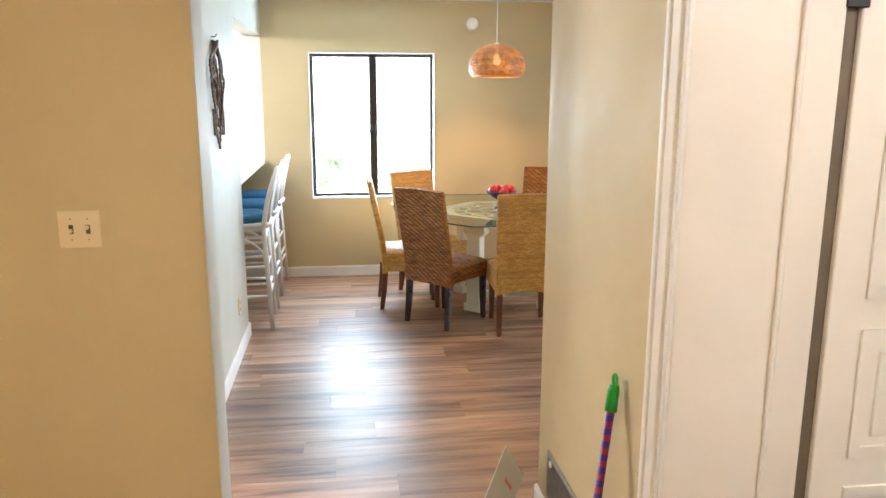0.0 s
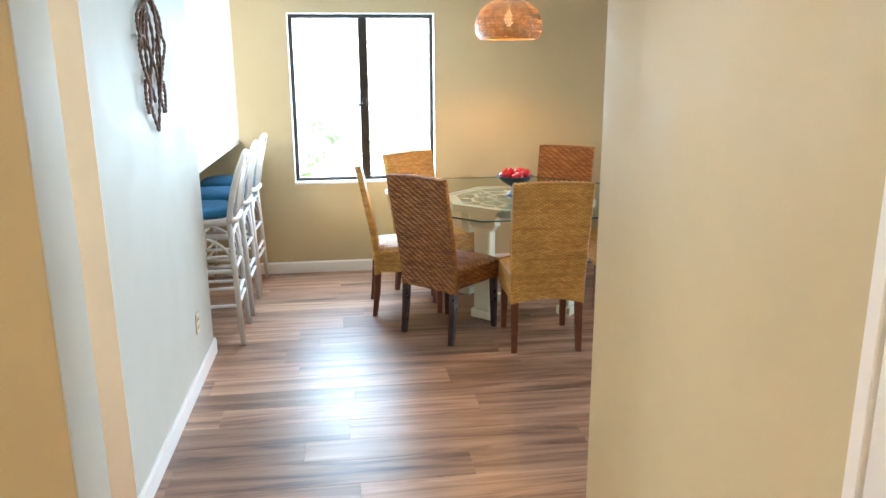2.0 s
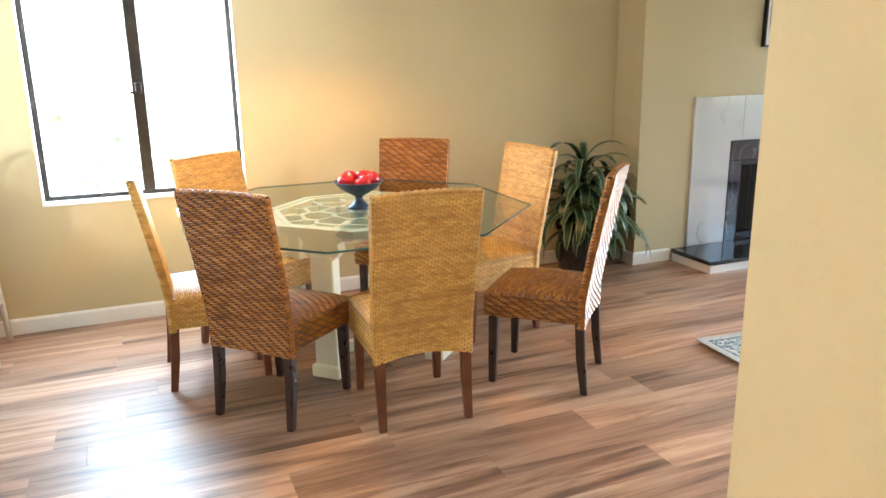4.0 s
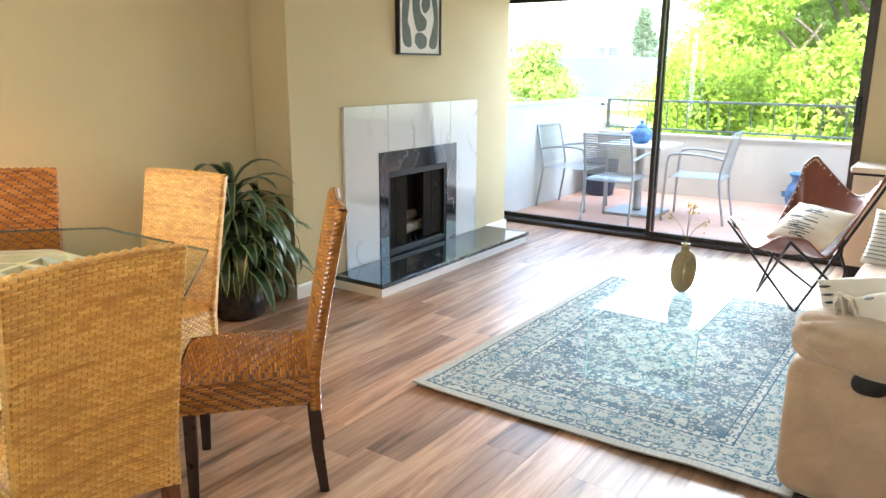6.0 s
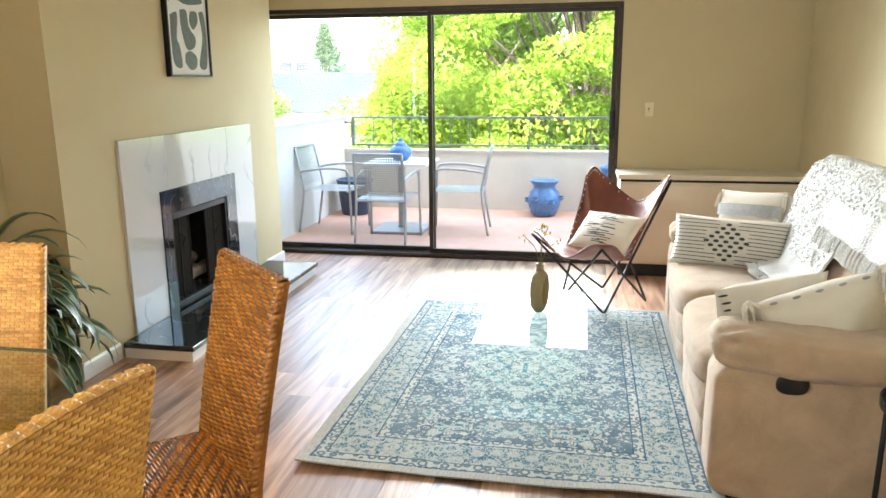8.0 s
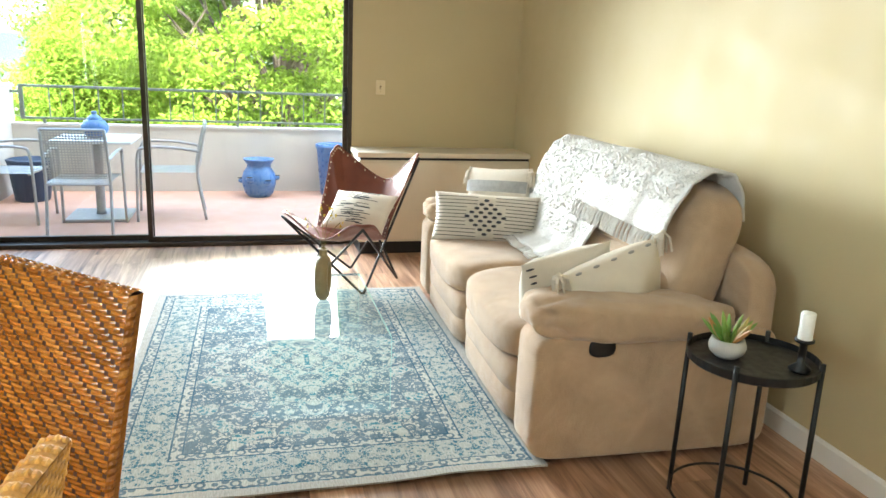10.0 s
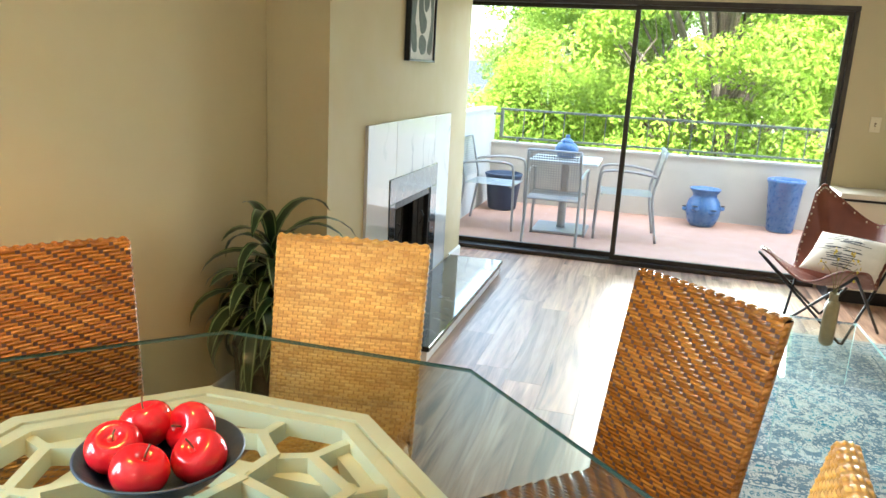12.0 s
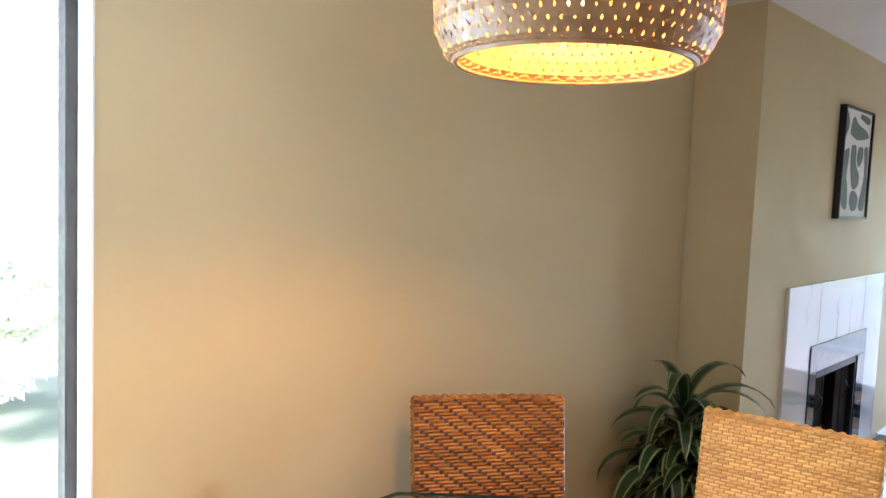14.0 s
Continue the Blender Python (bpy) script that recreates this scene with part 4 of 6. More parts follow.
SHADE = [(0.172, 0.012), (0.185, 0.0), (0.205, 0.010), (0.222, 0.045), (0.225, 0.085), (0.215, 0.13), (0.19, 0.175), (0.145, 0.212), (0.09, 0.235), (0.035, 0.245)]


def shade_at(t):
    k = min(len(SHADE) - 2, int(t * (len(SHADE) - 1)))
    f = t * (len(SHADE) - 1) - k
    return [a + (b - a) * f for a, b in zip(SHADE[k], SHADE[k + 1])]


bm = bmesh.new()
for s in (-1, 1):
    for i in range(76):
        a0 = math.tau * i / 76
        pts = []
        for j in range(19):
            r, z = shade_at(j / 18)
            a = a0 + s * j / 18 * 0.9
            o = 0.0015 * s * (1 if (i + j) % 2 else -1)
            pts.append((Vector(((r + o) * math.cos(a), (r + o) * math.sin(a), z)), a, r))
        for (p, a, r), (q, b, r2) in zip(pts, pts[1:]):
            w = 0.0069
            t1, t2 = Vector((-math.sin(a), math.cos(a), 0)) * w * max(0.35, r / 0.22), Vector((-math.sin(b), math.cos(b), 0)) * w * max(0.35, r2 / 0.22)
            bm.faces.new([bm.verts.new(v) for v in (p - t1, p + t1, q + t2, q - t2)])
bmesh.ops.remove_doubles(bm, verts=bm.verts[:], dist=2e-4)
part("shade", bm, BAMBOO, pl, "woven bamboo shade")
part("shade_rim", tube(bmesh.new(), [(0.188 * math.cos(math.tau * i / 48), 0.188 * math.sin(math.tau * i / 48), 0.004) for i in range(48)], 0.006, 6, closed=True), BAMBOO, pl)
part("cord", tube(bmesh.new(), [(0, 0, 0.24), (0, 0, CEILING - 1.762)], 0.003, 6), WHITE_PLASTIC, pl)
part("socket", lathe([(0.018, 0.19), (0.02, 0.20), (0.02, 0.25), (0.01, 0.255)], 16), WHITE_PLASTIC, pl)
GLOW = Mat("lamp_glow", (1, 0.8, 0.5))
GLOW.b.inputs["Emission Color"].default_value = (1.0, 0.62, 0.25, 1)
GLOW.b.inputs["Emission Strength"].default_value = 1.2
bl = part("bulb", lathe([(0.001, 0.080), (0.018, 0.084), (0.029, 0.10), (0.031, 0.118), (0.024, 0.145), (0.014, 0.17), (0.013, 0.19)], 16, close=False), GLOW.m, pl, smooth=True)
bl.visible_shadow = False
det = tagged(part("smoke_detector", lathe([(0.052, 0), (0.055, 0.004), (0.053, 0.022), (0.035, 0.03), (0.001, 0.031)], 28, close=False), WHITE_PLASTIC, smooth=True), "round white detector on the wall", "detector")
det.matrix_basis = pose(1.383, Y_NORTH - 0.0005, 2.236, 90, 0, 0)

# ---- hall and kitchen side ----


SCREW = varied("dull_brass_screw", (0.40, 0.32, 0.18), (0.34, 0.27, 0.15), 40, 0.4, 0.5)


def plate(name, m, label, toggles, outlet=False):
    th = thing(name, m, label, "outlet" if outlet else "switch")
    w = 0.036 if toggles < 2 else 0.058
    part("cover_plate", cube(-w, w, -0.006, 0, -0.054, 0.054, bevel=0.004, seg=2), PLASTIC, th)
    for i in range(toggles):
        x = (i - (toggles - 1) / 2) * 0.046
        if outlet:
            for z in (-0.02, 0.02):
                part("socket", cube(x - 0.016, x + 0.016, -0.008, -0.005, z - 0.014, z + 0.014, bevel=0.004), PLASTIC, th)
                for q in (-0.006, 0.006):
                    part("slot", cube(x + q - 0.001, x + q + 0.001, -0.0086, -0.0075, z - 0.004, z + 0.005), BLACK, th)
        else:
            part("toggle_slot", cube(x - 0.006, x + 0.006, -0.0085, -0.005, -0.013, 0.013, bevel=0.001), STEM, th, "dark slot")
            part("toggle", cube(x - 0.0045, x + 0.0045, -0.024, -0.008, (0.001 if i else -0.009), (0.012 if i else 0.002), bevel=0.002), PLASTIC, th)
            for z in (-0.03, 0.03):
                part("screw", cube(x - 0.0022, x + 0.0022, -0.0072, -0.0055, z - 0.0022, z + 0.0022, bevel=0.001), SCREW, th)
    return th


plate("light_switch", pose(-0.522, 2.64, 1.251), "ivory double toggle light switch", 2)
plate("light_switch", pose(X_EAST, 3.854, 1.246, 0, 0, -90), "ivory toggle light switch above the wall unit", 1)
plate("wall_outlet", pose(X_ART, 5.06, 0.32, 0, 0, 90), "ivory wall outlet above the baseboard", 1, True)

# rope wall hanging
ROPE = varied("brown_bead_rope", (0.10, 0.052, 0.025), (0.17, 0.095, 0.05), 60, 0.55, bump=0.6, fine=120, dist=0.006)
wh = thing("wall_hanging", pose(X_ART, 4.60, 1.34, 0, 0, 90), "brown twisted vine wall hanging of looped strands", "wall decoration")


def strand(pts, r=0.0065):
    c = smooth_path(pts, 10)
    return tube(bmesh.new(), c, [r * (1 + 0.28 * math.sin(i * 2.1)) for i in range(len(c))], 7)


for pts in ([(0, 0.0), (-0.05, 0.10), (-0.035, 0.22), (0.02, 0.36), (0.0, 0.50), (0.01, 0.56)], [(0, 0.0), (0.045, 0.12), (0.03, 0.24), (-0.03, 0.36), (-0.01, 0.50), (-0.01, 0.57)],
            [(-0.07, 0.08), (-0.10, 0.14), (-0.075, 0.21), (-0.035, 0.17), (-0.07, 0.08)], [(0.075, 0.07), (0.10, 0.14), (0.07, 0.20), (0.04, 0.15), (0.075, 0.07)],
            [(-0.07, 0.20), (-0.13, 0.28), (-0.14, 0.35), (-0.09, 0.38), (-0.05, 0.30), (-0.07, 0.20)], [(0.07, 0.20), (0.11, 0.28), (0.125, 0.36), (0.08, 0.40), (0.05, 0.30), (0.07, 0.20)],
            [(-0.12, 0.37), (-0.11, 0.46), (-0.04, 0.52), (0.0, 0.565)], [(0.11, 0.38), (0.095, 0.47), (0.04, 0.53), (0.0, 0.565)],
            [(-0.02, 0.12), (-0.05, 0.26), (-0.065, 0.40), (-0.03, 0.50), (0.0, 0.56)], [(0.02, 0.12), (0.055, 0.26), (0.06, 0.40), (0.03, 0.50), (0.0, 0.56)],
            [(-0.09, 0.33), (-0.075, 0.44), (-0.015, 0.53)], [(0.09, 0.33), (0.07, 0.44), (0.02, 0.53)]):
    y = random.uniform(-0.035, -0.014)
    part("vine", strand([(x * 1.75, y + random.uniform(-0.006, 0.006), z) for x, z in pts]), ROPE, wh)
part("hook", tube(bmesh.new(), [(0, 0, 0.585), (0, -0.02, 0.585), (0.012, -0.03, 0.60)], 0.003, 6), BLACK, wh)

# breakfast bar
bar_top = tagged(part("counter", boxes((-1.02, -0.455, 5.453, n0 - 0.003, 1.03, 1.072)), TRIM), "white breakfast bar top in the pass-through", "counter")
bv = bar_top.modifiers.new("edge", "BEVEL")
bv.width, bv.segments = 0.006, 2
sign = thing("paper_sign", pose(-0.56, 5.86, 1.072, 0, 0, 24), "printed paper in a clear stand on the bar", "sign")
part("paper", cube(-0.07, 0.07, -0.001, 0.001, 0.0, 0.20, m=pose(0, 0, 0, -12)), PAPER, sign)
REDINK = varied("pink_print", (0.75, 0.28, 0.30), (0.70, 0.22, 0.25), 60, 0.7)
GREYINK = varied("grey_print", (0.30, 0.30, 0.36), (0.26, 0.26, 0.32), 60, 0.7)
part("print_block", cube(-0.04, 0.045, -0.0018, -0.0008, 0.05, 0.145, m=pose(0, 0, 0, -12)), REDINK, sign)
for z, w in ((0.165, 0.05), (0.178, 0.055), (0.03, 0.045)):
    part("text_bar", cube(-w, w, -0.0018, -0.0008, z, z + 0.005, m=pose(0, 0, 0, -12)), GREYINK, sign)

# rattan bar stools
STOOLW = varied("white_painted_rattan", (0.78, 0.76, 0.72), (0.70, 0.68, 0.64), 12, 0.42, bump=0.15)
TEAL = varied("teal_blue_fabric", (0.02, 0.13, 0.27), (0.03, 0.16, 0.32), 20, 0.85, bump=0.4, fine=400)


def bar_stool(m):
    st = thing("bar_stool", m, "white rattan bar stool with a teal seat pad", "stool", "stools at the breakfast bar")
    feet = [(-0.19, -0.20), (0.19, -0.20), (0.19, 0.19), (-0.19, 0.19)]
    tops = [(-0.16, -0.165), (0.16, -0.165), (0.16, 0.16), (-0.16, 0.16)]
    for f, t in zip(feet, tops):
        part("leg", tube(bmesh.new(), [(*f, 0), (*t, 0.74)], 0.0165, 10), STOOLW, st, smooth=True)

    def at(i, z):
        return Vector((*feet[i], 0)).lerp(Vector((*tops[i], 0.74)), z / 0.74)
    for i in range(4):
        for z in (0.24, 0.30, 0.45, 0.66):
            if z == 0.30 and i % 2:
                continue
            part("rung", tube(bmesh.new(), [at(i, z), at((i + 1) % 4, z)], 0.011, 8), STOOLW, st, smooth=True)
        a, b = at(i, 0.42), at((i + 1) % 4, 0.42)
        a2, b2 = at(i, 0.60), at((i + 1) % 4, 0.60)
        part("bent_brace", tube(bmesh.new(), smooth_path([a, a2.lerp(b2, 0.10) + Vector((0, 0, -0.03)), a2.lerp(b2, 0.5) + Vector((0, 0, 0.05)), a2.lerp(b2, 0.90) + Vector((0, 0, -0.03)), b], 4), 0.009, 7), STOOLW, st, smooth=True)
    sr = bmesh.new()
    ring = [(0.205 * math.copysign(abs(math.cos(a)) ** 0.6, math.cos(a)), 0.205 * math.copysign(abs(math.sin(a)) ** 0.6, math.sin(a)), 0.745) for a in [math.tau * i / 32 for i in range(32)]]
    part("seat_ring", tube(sr, ring, 0.018, 8, closed=True), STOOLW, st, smooth=True)
    part("seat_pad", superbox(bmesh.new(), 0, 0.005, 0.785, 0.39, 0.39, 0.075, 3.2, 12), TEAL, st, "teal blue seat pad", smooth=True)
    hoop = smooth_path([(-0.195, -0.17, 0.745), (-0.20, -0.20, 0.90), (-0.185, -0.235, 1.02), (-0.10, -0.262, 1.10), (0, -0.268, 1.12), (0.10, -0.262, 1.10), (0.185, -0.235, 1.02), (0.20, -0.20, 0.90), (0.195, -0.17, 0.745)], 5)
    part("back_hoop", tube(bmesh.new(), hoop, 0.0165, 9), STOOLW, st, smooth=True)
    for i in range(7):
        x = -0.135 + 0.045 * i
        part("back_spindle", tube(bmesh.new(), [(x * 0.9, -0.195, 0.75), (x, -0.225, 0.92), (x * 0.95, -0.262 + abs(x) * 0.08, 1.105 - abs(x) ** 2 * 4.5)], 0.007, 6), STOOLW, st, smooth=True)
    return st


st = bar_stool(pose(-0.50, 5.74, 0, 0, 0, 92))
copy_thing(st, pose(-0.50, 6.28, 0, 0, 0, 90))
copy_thing(st, pose(-0.50, 6.82, 0, 0, 0, 88))

# hall floor things
vent = thing("return_vent", pose(X_HALL, 2.73, 0.20, 0, 0, -90), "grey metal return-air grille low on the wall", "vent")
GREYM = varied("grey_metal", (0.30, 0.29, 0.27), (0.24, 0.23, 0.21), 30, 0.45, 0.5)
fr = bmesh.new()
for a in ((-0.21, 0.21, -0.075, -0.055), (-0.21, 0.21, 0.095, 0.115), (-0.21, -0.19, -0.055, 0.095), (0.19, 0.21, -0.055, 0.095)):
    box(fr, a[0], a[1], -0.008, 0, a[2], a[3], bevel=0.002)
part("frame", fr, GREYM, vent)
part("backing", cube(-0.19, 0.19, -0.002, 0, -0.055, 0.095), BLACK, vent)
for i in range(24):
    x = -0.183 + 0.0159 * i
    part("slat", cube(x - 0.004, x + 0.004, -0.007, -0.003, -0.055, 0.095), GREYM, vent)
part("catch", lathe([(0.012, 0), (0.012, 0.006), (0.004, 0.008)], 12), WHITE_PLASTIC, vent).matrix_basis = pose(-0.16, -0.006, 0.08, 90)
pole = thing("broom_handle", pose(0, 0, 0), "purple spiral-striped pole with a green grip leaning on the wall", "broom")
pa, pb = Vector((0.80, 2.10, 0.0)), Vector((0.955, 2.262, 0.885))
pd = (pb - pa)
PURPLE = Mat("purple_spiral_sleeve", (0.10, 0.02, 0.22), 0.35)
gv = PURPLE.coords((1, 1, 1))
sw = PURPLE.node("ShaderNodeTexWave", Scale=9.0, Distortion=0.0)
sw.bands_direction = "Z"
PURPLE.link(gv, sw.inputs["Vector"])
PURPLE.colour(PURPLE.ramp(sw.outputs["Fac"], [(0.45, (0.06, 0.02, 0.24)), (0.55, (0.30, 0.02, 0.10))]))
GREEN = varied("green_plastic", (0.02, 0.36, 0.03), (0.03, 0.42, 0.04), 20, 0.35)
part("pole", tube(bmesh.new(), [pa, pa + pd * 0.90], 0.0115, 12), PURPLE.m, pole, smooth=True)
part("grip", tube(bmesh.new(), [pa + pd * 0.885, pa + pd * 0.95, pa + pd * 0.965], [0.0175, 0.0165, 0.013], 14), GREEN, pole, smooth=True)
part("hang_loop", tube(bmesh.new(), [pa + pd * 0.975 + Vector((0, 0.014 * math.cos(a), 0.017 * math.sin(a) + 0.004)) for a in [math.tau * i / 14 for i in range(14)]], 0.0042, 6, closed=True), GREEN, pole)
card = thing("floor_card", pose(0.845, 2.90, 0.0, 0, 0, 38), "white printed card leaning at the wall's corner", "card")
part("card_sheet", cube(-0.10, 0.10, -0.001, 0.001, 0, 0.30, m=pose(-0.17, 0, 0.083, -14, 56)), PAPER, card)
part("print_bar", cube(-0.02, 0.05, -0.002, -0.0008, 0.20, 0.215, m=pose(-0.17, 0, 0.083, -14, 56)), REDINK, card)

# ---- potted plant ----
POT = varied("glossy_black_pot", (0.012, 0.013, 0.016), (0.03, 0.032, 0.036), 25, 0.22, bump=0.9, fine=45, dist=0.012)
SOIL = varied("soil", (0.03, 0.02, 0.012), (0.05, 0.035, 0.02), 40, 0.95, bump=0.8, fine=80, dist=0.01)
pp = thing("potted_plant", pose(3.27, 6.86, 0), "striped dracaena in a black textured pot", "plant")
part("pot", lathe([(0.001, 0), (0.125, 0), (0.15, 0.02), (0.158, 0.12), (0.16, 0.26), (0.168, 0.30), (0.160, 0.305), (0.15, 0.28), (0.001, 0.275)], 32, close=False), POT, pp, "glossy black textured pot", smooth=True)
part("soil", lathe([(0.149, 0.272), (0.08, 0.285), (0.001, 0.29)], 20, close=False), SOIL, pp)
kl = Mat("striped_leaf", (0.03, 0.08, 0.03), 0.32, spec=0.5)
uv = kl.t.nodes.new("ShaderNodeUVMap")
sx = kl.t.nodes.new("ShaderNodeSeparateXYZ")
kl.link(uv.outputs[0], sx.inputs[0])
ed = kl.math("ABSOLUTE", kl.math("SUBTRACT", sx.outputs[0], 0.5))
stripe = kl.ramp(ed, [(0.30, (0.015, 0.042, 0.016)), (0.34, (0.32, 0.38, 0.20)), (0.40, (0.32, 0.38, 0.20)), (0.43, (0.03, 0.08, 0.025))])
kl.colour(kl.mix(stripe, kl.ramp(kl.island(), [(0, (0.6, 0.7, 0.6)), (1, (1.2, 1.2, 1.1))]), 1.0, "MULTIPLY"))
LEAF_D = kl.m
rnd = random.Random(5)


def strap_leaf(bm, base, az, up, length, width, droop, lay):
    n, prev = 8, None
    d = Vector((math.cos(az), math.sin(az), 0))
    side = Vector((-math.sin(az), math.cos(az), 0))
    for i in range(n + 1):
        t = i / n
        ang = up - droop * t ** 1.3
        if i:
            pos = pos + (d * math.cos(ang) + Vector((0, 0, math.sin(ang)))) * length / n
        else:
            pos = Vector(base)
        w = width * math.sin(math.pi * min(1, 0.12 + 0.88 * t)) ** 0.7 if t < 1 else 0.001
        fold = Vector((0, 0, 0.25 * w))
        row = [bm.verts.new(pos - side * w + fold), bm.verts.new(pos), bm.verts.new(pos + side * w + fold)]
        if prev:
            for k in range(2):
                f = bm.faces.new((prev[k], prev[k + 1], row[k + 1], row[k]))
                for lp, (a, b) in zip(f.loops, ((k / 2, t - 1 / n), ((k + 1) / 2, t - 1 / n), ((k + 1) / 2, t), (k / 2, t))):
                    lp[lay].uv = (a, b)
        prev = row


stems = [((0.0, 0.0), 0.72), ((0.06, -0.05), 0.56), ((-0.08, 0.02), 0.54), ((0.09, 0.05), 0.47), ((-0.04, -0.09), 0.44), ((0.12, -0.08), 0.42)]
for (x, y), h in stems:
    part("stem", tube(bmesh.new(), [(x * 0.4, y * 0.4, 0.28), (x, y, h)], [0.012, 0.008], 7), STEM, pp)
    for i in range(27):
        bm = bmesh.new()
        lay = bm.loops.layers.uv.new("UVMap")
        t = i / 27
        az, zb = i * 2.4 + x * 9, h - 0.16 + 0.17 * t
        dirx, diry = math.cos(az), math.sin(az)
        L = rnd.uniform(0.32, 0.50) * (0.75 if (dirx * 0 + diry) > 0.35 else 1.0)
        strap_leaf(bm, (x, y, zb), az, 0.35 + 1.0 * t + rnd.uniform(-0.15, 0.2), L, rnd.uniform(0.026, 0.040), rnd.uniform(1.7, 3.0), lay)
        for v in bm.verts:
            v.co.y = min(v.co.y, Y_NORTH - 6.86 - 0.006)
        part("leaf", bm, LEAF_D, pp, smooth=True)

# ---- wall heating unit ----
HV = varied("beige_enamel", (0.70, 0.62, 0.48), (0.66, 0.58, 0.45), 6, 0.4, bump=0.05)
hv = thing("wall_heater", pose(0, 0, 0), "long beige wall heating cabinet under the switch", "heater")
HX = 6.20
part("body", cube(HX + 0.02, X_EAST - 0.001, Y_SOUTH + 0.002, 4.065, 0.10, 0.728, bevel=0.004), HV, hv)
part("top", cube(HX, X_EAST - 0.001, Y_SOUTH + 0.002, 4.085, 0.748, 0.785, bevel=0.006, seg=2), HV, hv)
part("air_slot", cube(HX + 0.03, X_EAST - 0.002, Y_SOUTH + 0.004, 4.06, 0.728, 0.748), BLACK, hv, "black air slot")
part("toe_kick", cube(HX + 0.05, X_EAST - 0.002, Y_SOUTH + 0.004, 4.05, 0.0, 0.10), BLACK, hv, "black recessed base")
part("front_panel", cube(HX + 0.012, HX + 0.02, Y_SOUTH + 0.02, 4.05, 0.115, 0.712, bevel=0.003), HV, hv)

# ---- glass coffee table, vase ----
ct = thing("coffee_table", pose(0, 0, 0), "clear bent-glass waterfall coffee table on the rug", "table")
CX0, CX1, CY0, CY1, CZ = 3.57, 4.535, 4.305, 4.80, 0.352


def ct_prof(off):
    r = 0.03
    pts = [(CX0 + off, 0.016)]
    pts += [(CX0 + r + (r - off) * -math.cos(a), CZ - r + (r - off) * math.sin(a)) for a in (0, 0.4, 0.8, 1.2, math.pi / 2)]
    pts += [(CX1 - r + (r - off) * math.sin(a), CZ - r + (r - off) * math.cos(a)) for a in (0, 0.4, 0.8, 1.2, math.pi / 2)]
    return pts + [(CX1 - off, 0.016)]


bm = bmesh.new()
o = ct_prof(0.0)
ra, rb = [bm.verts.new((x, CY0, z)) for x, z in o], [bm.verts.new((x, CY1, z)) for x, z in o]
for i in range(len(o) - 1):
    bm.faces.new((ra[i], ra[i + 1], rb[i + 1], rb[i]))
g = part("glass_sheet", bm, CLEAR_GLASS, ct, smooth=False)
g.visible_shadow = False
inn = ct_prof(0.012)
for y in (CY0, CY1):
    bm = bmesh.new()
    va, vb = [bm.verts.new((x, y, z)) for x, z in o], [bm.verts.new((x, y, z)) for x, z in inn]
    for i in range(len(o) - 1):
        bm.faces.new((va[i], va[i + 1], vb[i + 1], vb[i]))
    part("glass_edge", bm, GLASS_EDGE2, g).visible_shadow = False
CERAM = varied("olive_brown_ceramic", (0.20, 0.145, 0.06), (0.26, 0.19, 0.085), 20, 0.5, bump=0.25, fine=180)
vs = thing("donut_vase", pose(4.09, 4.536, CZ, 0, 0, -15), "olive-brown ring-shaped ceramic vase with yellow flowers", "vase")
bm = tube(bmesh.new(), [(0.060 * math.cos(a), 0, 0.107 + 0.080 * math.sin(a)) for a in [math.tau * i / 40 for i in range(40)]], 0.029, 16, closed=True)
for v in bm.verts:
    v.co.y *= 1.05
    v.co.z = max(0.0, v.co.z)
part("ring_body", bm, CERAM, vs, smooth=True)
part("neck", lathe([(0.03, 0.195), (0.02, 0.215), (0.018, 0.23), (0.022, 0.245), (0.018, 0.245), (0.012, 0.23)], 20, close=False), CERAM, vs, smooth=True)
YEL = varied("yellow_petal", (0.50, 0.33, 0.02), (0.62, 0.42, 0.04), 50, 0.7)
SPRIG = varied("dry_stem", (0.20, 0.17, 0.06), (0.16, 0.13, 0.05), 50, 0.8)
rnd = random.Random(9)
for az, ln in ((0.3, 0.20), (2.2, 0.17), (3.9, 0.22), (5.2, 0.14)):
    tip = Vector((0.10 * math.cos(az), 0.08 * math.sin(az), 0.22 + ln))
    part("sprig", tube(bmesh.new(), smooth_path([(0, 0, 0.22), (tip.x * 0.3, tip.y * 0.3, 0.22 + ln * 0.6), tip], 4), 0.0016, 5), SPRIG, vs)
    bm = bmesh.new()
    for i in range(9):
        c = tip + Vector((rnd.gauss(0, 0.014), rnd.gauss(0, 0.014), rnd.gauss(-0.01, 0.02)))
        q = Euler((rnd.uniform(0, 6), rnd.uniform(0, 6), 0)).to_matrix()
        bm.faces.new([bm.verts.new(c + q @ Vector(p)) for p in ((-0.009, 0, 0), (0, -0.006, 0.003), (0.012, 0, 0), (0, 0.006, 0.003))])
    part("blossom", bm, YEL, vs)

# ---- butterfly chair ----
LEATHER = varied("oxblood_leather", (0.135, 0.030, 0.014), (0.19, 0.048, 0.022), 7, 0.46, bump=0.35, fine=220)
STITCH = varied("pale_stitch", (0.6, 0.5, 0.36), (0.55, 0.45, 0.32), 40, 0.8)
bc = thing("butterfly_chair", pose(0, 0, 0), "oxblood leather butterfly chair on a folding black frame", "chair")
T1, T2, F1, F2 = Vector((5.895, 4.263, 0.870)), Vector((5.465, 3.795, 0.868)), Vector((5.44, 4.652, 0.495)), Vector((5.015, 4.215, 0.497))
LOW = Vector((5.44, 4.20, 0.315))


